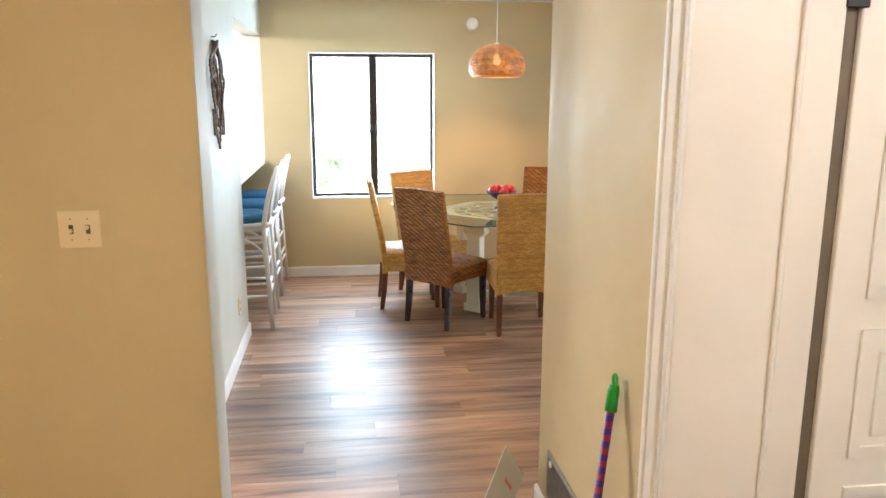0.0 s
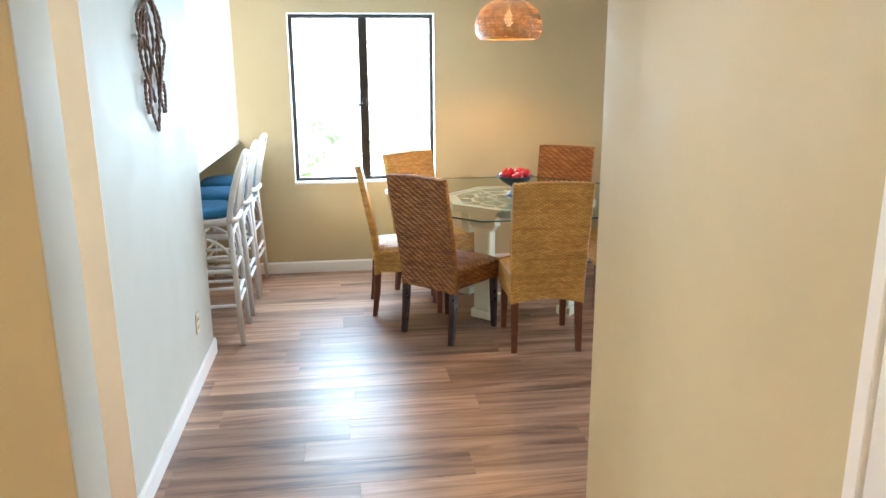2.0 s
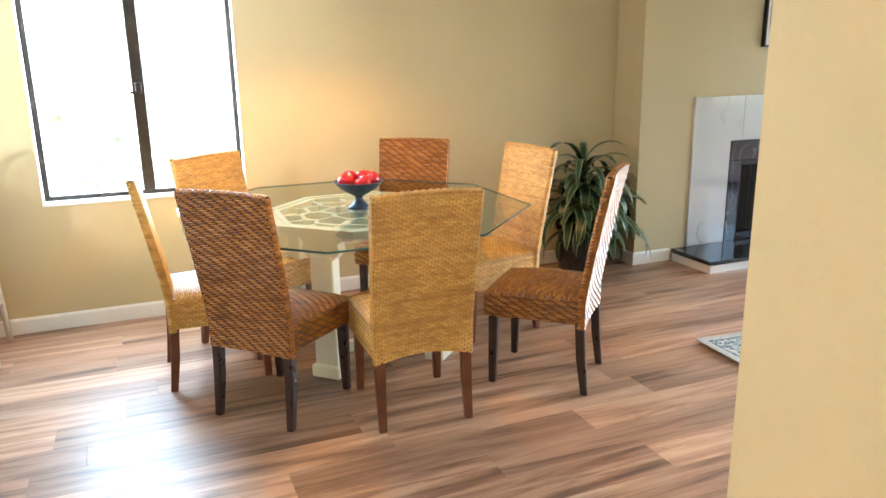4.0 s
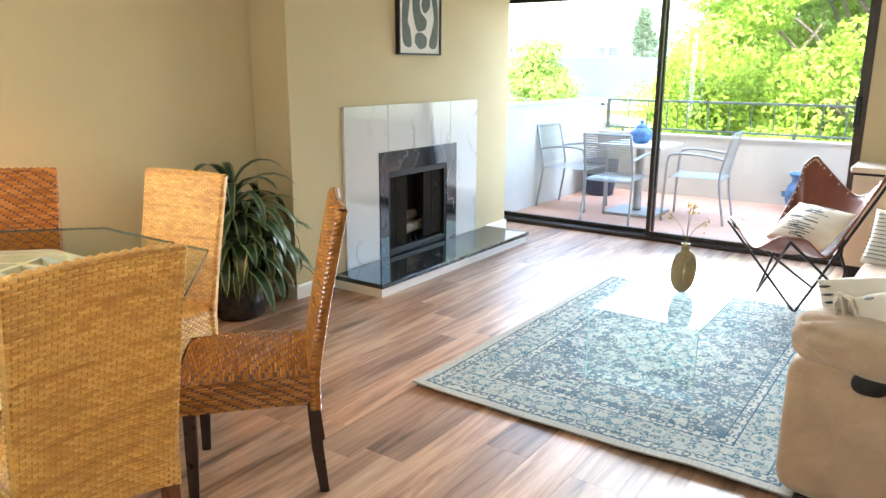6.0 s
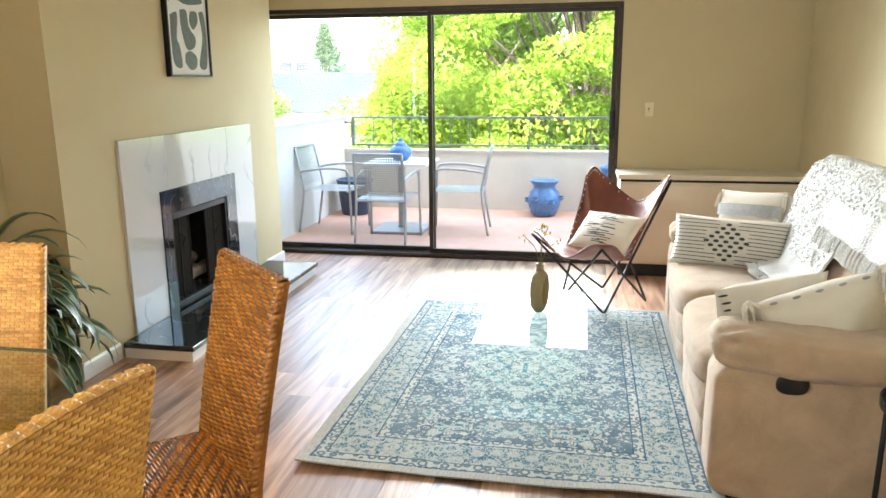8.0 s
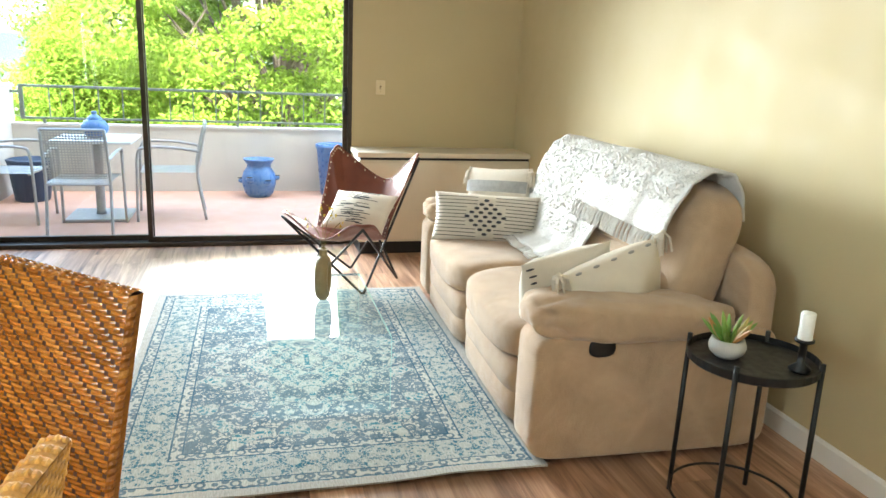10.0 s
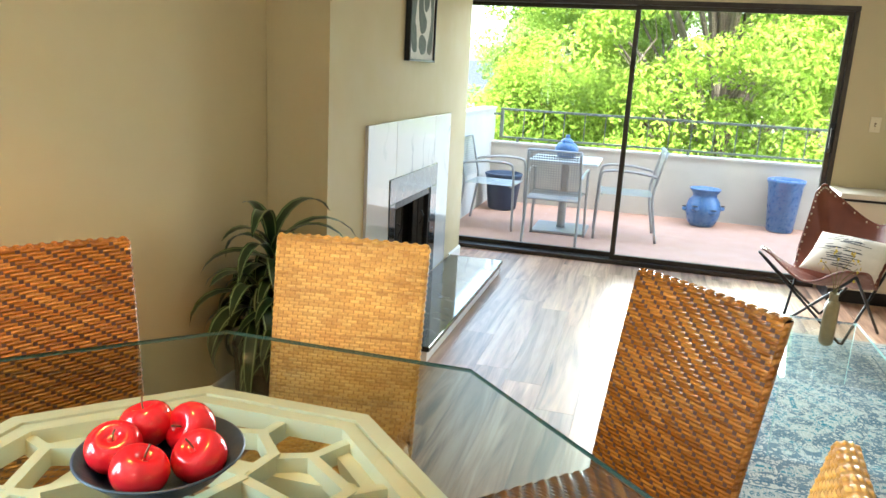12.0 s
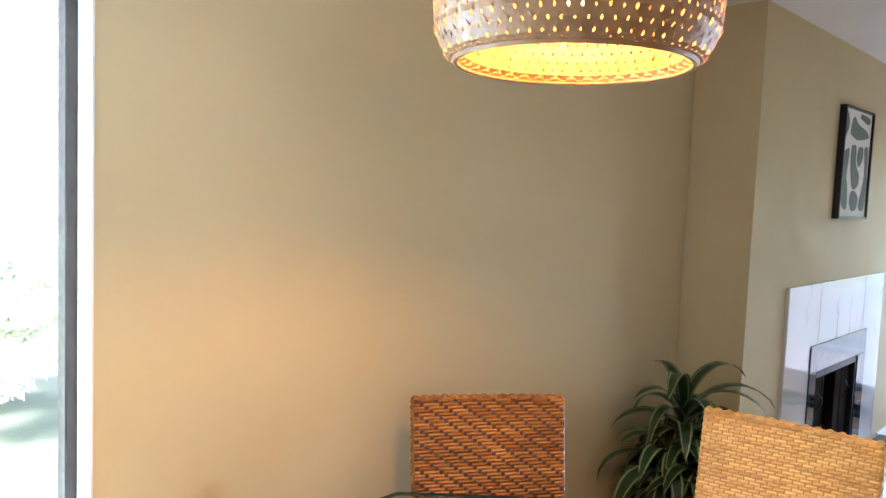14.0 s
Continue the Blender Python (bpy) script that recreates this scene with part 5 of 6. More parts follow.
def tip(p, spread):
    """Three points round a rounded corner of the sling, turning about its middle."""
    out = (p - LOW)
    out.z = 0
    side = out.cross(Vector((0, 0, 1))).normalized() * spread
    down = (p - LOW) * 0.09
    return [p - side - down, p, p + side - down]


def valley(x, y, z):
    return [Vector((x, y, z))]


rim = smooth_path(tip(T1, 0.058) + valley(5.648, 3.972, 0.672) + tip(T2, 0.052) + valley(5.335, 3.99, 0.46) + valley(5.20, 4.05, 0.37) + tip(F2, 0.075)
                  + valley(5.18, 4.44, 0.375) + tip(F1, 0.07) + valley(5.50, 4.46, 0.372) + valley(5.68, 4.40, 0.47), 8)
rim = rim + smooth_path([rim[-1], (rim[-1] + T1) / 2 + Vector((0.01, 0.015, -0.02)), rim[0]], 8)[1:-1]
RIM_N = len(rim)


def sling(u, v):
    """u round the rim, v from the low middle outwards: the leather hangs in a hollow curve."""
    b = rim[int(round(u * RIM_N)) % RIM_N]
    p = LOW.lerp(b, v)
    lift = 0.55 * v ** 2.2 + 0.45 * v
    p.z = LOW.z + (b.z - LOW.z) * lift + 0.004 * noise.noise((p.x * 14, p.y * 14, 2))
    return p


bm = sheet(sling, RIM_N, 16)
bmesh.ops.remove_doubles(bm, verts=bm.verts[:], dist=2e-4)
bmesh.ops.recalc_face_normals(bm, faces=bm.faces[:])
sg = part("leather_sling", bm, LEATHER, bc, "oxblood leather sling", smooth=True)
so = sg.modifiers.new("thick", "SOLIDIFY")
so.thickness, so.offset = 0.006, 0.0
part("rim_welt", tube(bmesh.new(), rim, 0.0065, 6, closed=True), LEATHER, sg)
bm = bmesh.new()
for i in range(0, RIM_N, 2):
    p = rim[i].lerp(LOW, 0.035)
    box(bm, p.x - 0.004, p.x + 0.004, p.y - 0.004, p.y + 0.004, p.z - 0.003, p.z + 0.008)
tagged(part("rim_stitching", bm, STITCH, sg, "pale stitched rim"), kind="stuff")
for a, g, c in ((F1, (5.19, 4.18), T2), (F1, (5.815, 4.175), T2), (F2, (5.53, 3.895), T1), (F2, (5.50, 4.46), T1)):
    foot = Vector((*g, 0.010))
    a, c = [q + Vector((q.x - LOW.x, q.y - LOW.y, 0)).normalized() * 0.012 - Vector((0, 0, 0.025)) for q in (a, c)]
    pts = [a, foot.lerp(a, 0.5), foot.lerp(a, 0.07), foot.lerp((a + c) / 2, 0.015), foot.lerp(c, 0.07), foot.lerp(c, 0.5), c]
    part("frame_rod", tube(bmesh.new(), smooth_path(pts, 4), 0.0085, 8), BLACK, bc, smooth=True)

# ---- cushions ----


def cushion_shape(w, h, t, n=20):
    """A plump square cushion standing in the xz plane, its face to -y."""
    bm = bmesh.new()

    def f(s):
        def g(u, v):
            x, z = 2 * u - 1, 2 * v - 1
            e = max(0.0, (1 - x ** 2) * (1 - z ** 2)) ** 0.48
            pin = 1 - 0.12 * (1 - abs(x * z)) * (x * x + z * z) * 0.5
            return Vector((x * w / 2 * pin, s * t / 2 * e * (1 + 0.14 * noise.noise((x * 2.2, z * 2.2, s)) + 0.05 * noise.noise((x * 6, z * 6, s + 3))), z * h / 2 * pin + h / 2))
        return g
    sheet(f(-1), n, n, bm)
    sheet(f(1), n, n, bm, flip=True)
    bmesh.ops.remove_doubles(bm, verts=bm.verts[:], dist=1e-4)
    return bm


LINEN = varied("cream_cotton", (0.62, 0.55, 0.45), (0.57, 0.50, 0.41), 10, 0.95, bump=0.5, fine=350, dist=0.003)
WHITE_KNIT = varied("white_knit", (0.70, 0.68, 0.65), (0.63, 0.60, 0.56), 14, 0.95, bump=1.0, fine=120, dist=0.012)
CHAR = varied("charcoal_yarn", (0.035, 0.035, 0.04), (0.055, 0.055, 0.06), 40, 0.95)
GREY_YARN = varied("grey_yarn", (0.26, 0.25, 0.24), (0.32, 0.31, 0.29), 40, 0.95)


def cushion(m, label, w, h, t):
    th = thing("cushion", m, label, "cushion", "cushions")
    part("cover", cushion_shape(w, h, t), LINEN, th, smooth=True)
    return th


def face_y(x, z, w, h, t):
    a, b = 2 * x / w, 2 * z / h - 1
    return -t / 2 * max(0.0, (1 - a ** 2) * (1 - b ** 2)) ** 0.48


def stripe_on(th, x0, x1, z0, z1, w, h, t, mat, name="stripe"):
    bm = sheet(lambda u, v: (x0 + (x1 - x0) * u, face_y(x0 + (x1 - x0) * u, z0 + (z1 - z0) * v, w, h, t) * 1.14 - 0.003, z0 + (z1 - z0) * v), 12, 2)
    return part(name, bm, mat, th)


def tassel(th, x, y, z):
    bm = bmesh.new()
    for i in range(18):
        a = rnd.uniform(0, math.tau)
        r = rnd.uniform(0.008, 0.030)
        tube(bm, [(x, y, z), (x + r * math.cos(a) * 1.3, y + r * math.sin(a), z - 0.02), (x + r * math.cos(a) * 1.6, y + 1.5 * r * math.sin(a), z - rnd.uniform(0.08, 0.11))], 0.0048, 5)
    superbox(bm, x, y, z - 0.003, 0.022, 0.022, 0.022, 2, 6)
    return part("tassel", bm, LINEN, th)


def lumbar(m):
    w, h, t = 0.62, 0.285, 0.14
    th = cushion(m, "cream lumbar cushion with black stripes and a dotted diamond", w, h, t)
    for i in range(12):
        z = 0.028 + 0.0205 * i
        for xa, xb in ((-0.29, -0.11 if 2 < i < 9 else -0.05), (0.11 if 2 < i < 9 else 0.05, 0.29)):
            stripe_on(th, xa, xb, z, z + 0.004, w, h, t, CHAR)
    for r in range(-4, 5):
        for c in range(-4, 5):
            if abs(r) + abs(c) <= 4 and (r + c) % 2 == 0:
                x, z = c * 0.026, 0.142 + r * 0.024
                part("knot", superbox(bmesh.new(), x, face_y(x, z, w, h, t) * 1.12 - 0.003, z, 0.030, 0.012, 0.017, 2.2, 5), CHAR, th)
    return th


rnd = random.Random(3)
lumbar(pose(4.68, 3.565, 0.458, -18, 0, 246.6))
c2 = cushion(pose(4.955, 3.415, 0.455, -12, -5, 218.7), "cream square cushion with a grey woven band and tassels", 0.46, 0.40, 0.14)
stripe_on(c2, -0.215, 0.215, 0.245, 0.315, 0.46, 0.40, 0.14, GREY_YARN, "band")
for q in (-0.21, 0.21):
    tassel(c2, q, 0, 0.39)
c3 = cushion(pose(3.46, 3.61, 0.42, 14, -10, -80), "cream cushion with a dark striped edge", 0.42, 0.34, 0.23)
for i in range(11):
    part("edge_stitch", superbox(bmesh.new(), -0.185 + 0.01 * math.sin(i), face_y(-0.19, 0.03 + 0.028 * i, 0.42, 0.34, 0.23) - 0.004, 0.05 + 0.028 * i, 0.04, 0.008, 0.009, 2, 5), CHAR, c3)
c4 = cushion(pose(3.35, 3.445, 0.405, 14, -17, -81), "cream cotton cushion with corner tassels", 0.48, 0.38, 0.25)
for q, z in ((-0.24, 0.02), (-0.24, 0.41), (0.24, 0.41)):
    tassel(c4, q, -0.02, z)
for i in range(5):
    part("knot_row", superbox(bmesh.new(), -0.16 + 0.08 * i, -0.03, 0.385, 0.03, 0.014, 0.010, 2, 5), GREY_YARN, c4)
bq = cushion(pose(5.30, 4.25, 0.40, -50, 0, 234.7), "cream cushion with black woven flames on the leather chair", 0.44, 0.32, 0.13)
for i in range(46):
    x, z = rnd.gauss(0, 0.055), rnd.uniform(0.03, 0.29)
    ln = rnd.uniform(0.02, 0.055)
    bmq = sheet(lambda u, v: (x + (u - 0.5) * 0.006, face_y(x, z, 0.44, 0.32, 0.13) - 0.004, z + (v - 0.5) * ln * 0.5), 1, 2)
    stripe_on(bq, x - ln, x + ln, z, z + 0.005, 0.44, 0.32, 0.13, CHAR, "woven_mark")
    bmq.free()

# ---- sofa ----


def suede():
    k = Mat("tan_microsuede", (0.5, 0.38, 0.26), 0.88, spec=0.2)
    v = k.coords()
    c = k.mix((0.47, 0.325, 0.205), (0.36, 0.245, 0.15), k.ramp(k.noise(v, 5, 5, 0.6, 0.6), [(0.35, (0, 0, 0)), (0.65, (1, 1, 1))]))
    k.colour(c)
    k.b.inputs["Sheen Weight"].default_value = 0.35
    k.b.inputs["Sheen Roughness"].default_value = 0.5
    return k.bump(k.mix(k.noise(v, 9, 5), k.noise(v, 260, 2), 0.22), 0.6, 0.03).m


SUEDE = suede()
SOFA_M = pose(-0.17, 0.07, 0) @ pose(4.3, 3.3, 0, 0, 0, -2) @ pose(-4.3, -3.3, 0)
sofa = thing("sofa", SOFA_M, "tan microsuede two-seat reclining sofa against the wall", "sofa")
SX0, SX1, SYB, SYF = 3.20, 5.42, 2.80, 3.76


def soft(name, cx, cy, cz, sx, sy, sz, p=5, n=18, warp=None, lab=""):
    return part(name, superbox(bmesh.new(), cx, cy, cz, sx, sy, sz, p, n, warp), SUEDE, sofa, lab, smooth=True)


def wobble(a, s=5.0):
    def w(q):
        d = noise.noise((q.x * s + 3, q.y * s, q.z * s))
        return q * (1 + a * d)
    return w


# side panels
for xa, xb in ((SX0 + 0.0, SX0 + 0.24), (SX1 - 0.24, SX1)):
    soft("side_panel", (xa + xb) / 2, (SYB + SYF) / 2 + 0.0, 0.27, xb - xa, SYF - SYB + 0.03, 0.50, 10, 20)
# padded arm rolls with gathered fronts


def arm_roll(cx):
    def w(q):
        y = q.y / 0.43
        q = Vector((q.x * (1 + 0.10 * y), q.y, q.z * (1.0 + 0.08 * y) + 0.02 * y))
        if y > 0.6:
            g = (y - 0.6) / 0.4
            a = math.atan2(q.z, q.x)
            q = Vector((q.x * (1 + 0.10 * g * math.sin(a * 13)), q.y, q.z * (1 + 0.10 * g * math.sin(a * 13))))
        return q * (1 + 0.08 * noise.noise((q.x * 9, q.y * 6, q.z * 9)) + 0.05 * noise.noise((q.x * 26, q.y * 15, q.z * 26)))
    return soft("arm_pad", cx, 3.365, 0.553, 0.33, 0.82, 0.165, 3.2, 40, w)


arm_roll(SX0 + 0.135)
arm_roll(SX1 - 0.135)
soft("rear_frame", (SX0 + SX1) / 2, SYB + 0.06, 0.40, SX1 - SX0 - 0.06, 0.14, 0.76, 8, 14)
xm = (SX0 + SX1) / 2
for xa, xb in ((SX0 + 0.235, xm - 0.002), (xm + 0.002, SX1 - 0.235)):
    cx, w = (xa + xb) / 2, xb - xa
    soft("seat_cushion", cx, 3.40, 0.375, w, 0.80, 0.19, 5, 18, lambda q: Vector((q.x, q.y, q.z + 0.025 * (1 - (q.y / 0.4) ** 2) - 0.012 * math.cos(q.x * 6))) * (1 + 0.015 * noise.noise((q.x * 7, q.y * 7, q.z * 7))))
    soft("front_panel", cx, 3.40, 0.235, w - 0.004, 0.765, 0.17, 7, 14, wobble(0.012))
    soft("footrest", cx, 3.40, 0.115, w - 0.004, 0.755, 0.17, 7, 14, wobble(0.012))

    def lean(q):
        s = q.z / 0.30
        r = Vector((q.x, q.y - 0.085 * s, q.z))
        fold = 0.016 * math.sin(q.x * 16 + q.z * 5) * max(0, s)
        return (r + Vector((0, fold, 0))) * (1 + 0.03 * noise.noise((q.x * 6, q.y * 6, q.z * 6 + 5)))
    soft("back_cushion", cx, 3.015, 0.72, w + 0.10, 0.27, 0.60, 4.2, 24, lean)
    soft("lumbar_cushion", cx, 3.08, 0.56, w + 0.02, 0.24, 0.28, 4, 16, wobble(0.03, 6))
part("plinth", cube(SX0 + 0.06, SX1 - 0.06, SYB + 0.06, SYF - 0.06, 0.0, 0.04), BLACK, sofa)
hb = superbox(bmesh.new(), 0, 0, 0, 0.02, 0.105, 0.072, 2.6, 10)
hp = part("recliner_handle", hb, BLACK, sofa, "black recliner handle cup", smooth=True)
hp.location = (SX0 - 0.004, 3.53, 0.474)

# throw over the back
throw = thing("throw_blanket", SOFA_M, "white tufted throw with long fringe draped over the sofa back", "blanket")


def drape(x0, x1, z_end, skew, lift):
    prof = [(2.815, 0.86), (2.83, 0.97), (2.88, 1.045), (2.97, 1.055), (3.05, 1.01), (3.11, 0.90), (3.15, 0.78), (3.20, 0.66), (3.25, 0.545), (3.36, 0.512)]

    def f(u, v):
        t = v * (len(prof) - 1)
        k = min(len(prof) - 2, int(t))
        y, z = [a + (b - a) * (t - k) for a, b in zip(prof[k], prof[k + 1])]
        x = x0 + (x1 - x0) * u + skew * (v - 0.5)
        b = 0.014 * math.sin(x * 23 + v * 3) * v + 0.010 * noise.noise((x * 9, v * 6, 1)) + 0.006 * noise.noise((x * 40, v * 30, 4))
        return Vector((x, y + lift + b, z + lift * 0.5 + b * 0.4))
    return f, z_end


for x0_, x1_, v1, skew, lift in ((4.02, 5.02, 1.0, 0.10, 0.022), (3.45, 4.30, 0.66, 0.02, 0.046)):
    f, _ = drape(x0_, x1_, v1, skew, lift)
    bl = part("blanket_fold", sheet(lambda u, v: f(u, v * v1), 60, 50), WHITE_KNIT, throw, smooth=True)
    so = bl.modifiers.new("thick", "SOLIDIFY")
    so.thickness, so.offset = 0.010, 1.0
    bm = bmesh.new()
    for i in range(int((x1_ - x0_) / 0.022)):
        u = (i + 0.5) / int((x1_ - x0_) / 0.022)
        p = f(u, v1)
        q = p + Vector((rnd.uniform(-0.012, 0.012), 0.022 if v1 < 1 else 0.04, -0.05 if v1 < 1 else -0.008))
        tube(bm, [p + Vector((0, 0.008, 0.004)), p.lerp(q, 0.5) + Vector((0, 0.012, 0)), q + Vector((0, 0.01, -0.02 if v1 < 1 else 0.0))], [0.007, 0.006, 0.008], 5)
    part("fringe", bm, WHITE_KNIT, throw, "white knotted fringe")
    bm = bmesh.new()
    for i in range(900):
        u, v = rnd.uniform(0.03, 0.97), rnd.uniform(0.26, 0.82) * v1
        p = f(u, v) + Vector((0, 0.010, 0.005))
        superbox(bm, p.x, p.y, p.z, rnd.uniform(0.012, 0.024), 0.010, rnd.uniform(0.010, 0.020), 2, 4)
    tagged(part("tuft_relief", bm, WHITE_KNIT, throw, "raised white tufts"), kind="stuff")

# ---- side table, succulent, candle ----
stb = thing("side_table", pose(2.68, 3.29, 0), "round black metal tray side table beside the sofa", "table")
part("tray", lathe([(0.001, 0.545), (0.20, 0.545), (0.205, 0.55), (0.206, 0.575), (0.201, 0.576), (0.199, 0.556), (0.001, 0.554)], 40, close=False), BLACK, stb, smooth=False)
for k in range(4):
    a = radians(40 + 90 * k)
    part("leg", tube(bmesh.new(), [(0.21 * math.cos(a), 0.21 * math.sin(a), 0.0), (0.205 * math.cos(a), 0.205 * math.sin(a), 0.595)], 0.0085, 10), BLACK, stb, smooth=True)
part("base_ring", tube(bmesh.new(), [(0.206 * math.cos(math.tau * i / 40), 0.206 * math.sin(math.tau * i / 40), 0.06) for i in range(40)], 0.005, 6, closed=True), BLACK, stb)
CONC = varied("pale_concrete", (0.50, 0.48, 0.45), (0.44, 0.42, 0.39), 20, 0.85, bump=0.3)
SUCC = Mat("succulent_green", (0.15, 0.28, 0.06), 0.5)
SUCC.colour(SUCC.ramp(SUCC.island(), [(0, (0.10, 0.24, 0.04)), (0.7, (0.24, 0.34, 0.06)), (1, (0.45, 0.20, 0.06))]))
sc = thing("succulent", pose(2.72, 3.36, 0.555), "small green succulent in a pale round pot", "plant")
part("pot", lathe([(0.001, 0), (0.035, 0), (0.055, 0.018), (0.060, 0.038), (0.052, 0.062), (0.047, 0.062), (0.04, 0.05), (0.001, 0.05)], 24, close=False), CONC, sc, smooth=True)
bm = bmesh.new()
for i in range(16):
    a, tl = i * 2.4, 0.35 + 0.6 * (i / 16)
    d = Vector((math.cos(a) * math.cos(tl), math.sin(a) * math.cos(tl), math.sin(tl) + 0.4)).normalized()
    b = Vector((0.02 * math.cos(a), 0.02 * math.sin(a), 0.052))
    tube(bm, [b, b + d * 0.04, b + d * 0.075, b + d * 0.095], [0.006, 0.009, 0.006, 0.001], 6)
part("leaves", bm, SUCC.m, sc)
cd = thing("candle", pose(2.57, 3.20, 0.555), "white candle on a black holder", "candle")
part("holder", lathe([(0.03, 0), (0.035, 0.01), (0.012, 0.03), (0.012, 0.09), (0.03, 0.10), (0.03, 0.108), (0.001, 0.108)], 20), BLACK, cd, smooth=True)
part("wax", lathe([(0.022, 0.108), (0.022, 0.19), (0.02, 0.194), (0.001, 0.192)], 20, close=False), TRIM, cd, smooth=True)

# ---- balcony ----
STUCCO = varied("cream_stucco", (0.55, 0.51, 0.45), (0.48, 0.445, 0.39), 2.2, 0.9, bump=0.5, fine=90, dist=0.006)
DECK = varied("terracotta_deck", (0.50, 0.285, 0.195), (0.44, 0.245, 0.165), 1.6, 0.75, bump=0.3, fine=60)
BZ0 = -0.03
PX = 9.25
structure("balcony_floor", cube(6.765, PX + 0.14, 1.2, 7.36, -0.25, BZ0), DECK, "terracotta-coloured balcony deck", "floor")
structure("balcony_parapet_east", boxes((PX, PX + 0.14, 1.2, 7.20, BZ0, 0.652), (PX - 0.012, PX + 0.152, 1.2, 7.20, 0.652, 0.677)), STUCCO, "cream stucco balcony parapet", "parapet")
structure("balcony_parapet_north", boxes((6.77, PX + 0.14, 7.20, 7.34, BZ0, 1.045), (6.77, PX + 0.152, 7.188, 7.352, 1.045, 1.07)), STUCCO, "tall cream stucco balcony side wall", "parapet")
structure("balcony_parapet_south", cube(6.77, PX + 0.14, 1.06, 1.2, BZ0, 1.05), STUCCO, "cream stucco balcony side wall", "parapet")
# unseen upper part up to z 6 is added to keep sun off the balcony
structure("wall_facade", boxes((6.765, 6.80, -1.0, SL_Y0, -7, 6), (6.765, 6.80, SL_Y0, 7.27, SL_Z, 6), (6.765, 6.80, 7.36, 9.5, -7, 6)), STUCCO, "cream stucco building face, extended upward out of view to shade the balcony", "wall")
RAILP = varied("grey_green_rail_paint", (0.11, 0.13, 0.11), (0.15, 0.17, 0.15), 20, 0.5, 0.2)
rail = thing("balcony_railing", pose(0, 0, 0), "grey-green steel railing on the balcony parapet", "railing")
RX = PX + 0.05
part("top_rail", cube(RX - 0.018, RX + 0.018, 1.25, 7.12, 1.04, 1.066, bevel=0.003), RAILP, rail)
part("bottom_rail", cube(RX - 0.013, RX + 0.013, 1.25, 7.12, 0.716, 0.739, bevel=0.003), RAILP, rail)
part("end_post", cube(RX - 0.018, RX + 0.018, 7.08, 7.12, 0.739, 1.04, bevel=0.003), RAILP, rail)
part("end_strap", cube(RX - 0.012, RX + 0.012, 7.12, 7.20, 0.98, 1.005), RAILP, rail)
y = 6.84
while y > 1.3:
    part("baluster", cube(RX - 0.006, RX + 0.006, y - 0.006, y + 0.006, 0.739, 1.04), RAILP, rail)
    y -= 0.235
for y in (6.9, 4.97, 3.05, 1.6):
    part("foot", cube(RX - 0.014, RX + 0.014, y - 0.014, y + 0.014, 0.677, 0.716), RAILP, rail)

ALU = varied("grey_powder_steel", (0.34, 0.335, 0.32), (0.40, 0.395, 0.38), 15, 0.42, 0.5)
TOPW = varied("pale_table_top", (0.62, 0.62, 0.60), (0.56, 0.56, 0.54), 15, 0.5)


def strips(bm, f, nu, nv, wu, wv):
    """A lattice of flat bars in both directions over f(u, v): the openings stay open."""
    for i in range(nu + 1):
        u = i / nu
        sheet(lambda a, b: f(max(0, min(1, u + (a - 0.5) * wu)), b), 1, 8, bm)
    for j in range(nv + 1):
        v = j / nv
        sheet(lambda a, b: f(a, max(0, min(1, v + (b - 0.5) * wv))) + Vector((0, 0, 0.0004)), 8, 1, bm)
    return bm


def patio_chair(m):
    th = thing("patio_chair", m, "grey steel patio armchair with a perforated seat", "chair", "chairs on the balcony")
    for s in (-1, 1):
        x = s * 0.255
        part("side_frame", tube(bmesh.new(), smooth_path([(x, 0.28, 0), (x * 0.98, 0.27, 0.35), (x * 0.98, 0.255, 0.60), (x, 0.20, 0.655), (x, 0.0, 0.66), (x * 0.96, -0.20, 0.635), (x * 0.93, -0.25, 0.62)], 5), 0.0125, 8), ALU, th, smooth=True)
        part("rear_frame", tube(bmesh.new(), smooth_path([(x * 0.95, -0.30, 0), (x * 0.93, -0.235, 0.40), (x * 0.92, -0.26, 0.60), (x * 0.90, -0.32, 0.86)], 5), 0.0125, 8), ALU, th, smooth=True)
    for y, z in ((0.235, 0.43), (-0.235, 0.42)):
        part("seat_rail", tube(bmesh.new(), [(-0.24, y, z), (0.24, y, z)], 0.011, 8), ALU, th)
    part("top_rail", tube(bmesh.new(), [(-0.232, -0.32, 0.86), (0.232, -0.32, 0.86)], 0.0125, 8), ALU, th)
    part("seat_panel", strips(bmesh.new(), lambda u, v: Vector((-0.235 + 0.47 * u, -0.235 + 0.47 * v, 0.435 - 0.022 * math.sin(math.pi * u) * math.sin(math.pi * v))), 24, 24, 0.022, 0.022), ALU, th)
    part("back_panel", strips(bmesh.new(), lambda u, v: Vector((-0.22 + 0.44 * u, -0.25 - 0.065 * v - 0.02 * math.sin(math.pi * u), 0.47 + 0.385 * v)), 20, 18, 0.02, 0.024), ALU, th)
    return th


pc = patio_chair(pose(7.36, 6.17, BZ0, 0, 0, -91))
copy_thing(pc, pose(7.83, 6.86, BZ0, 0, 0, 176))
copy_thing(pc, pose(7.93, 5.56, BZ0, 0, 0, 4))
pt = thing("patio_table", pose(7.90, 6.16, BZ0), "square pale patio table on a pedestal", "table")
part("tabletop", cube(-0.33, 0.33, -0.33, 0.33, 0.69, 0.715, bevel=0.008, seg=2), TOPW, pt)
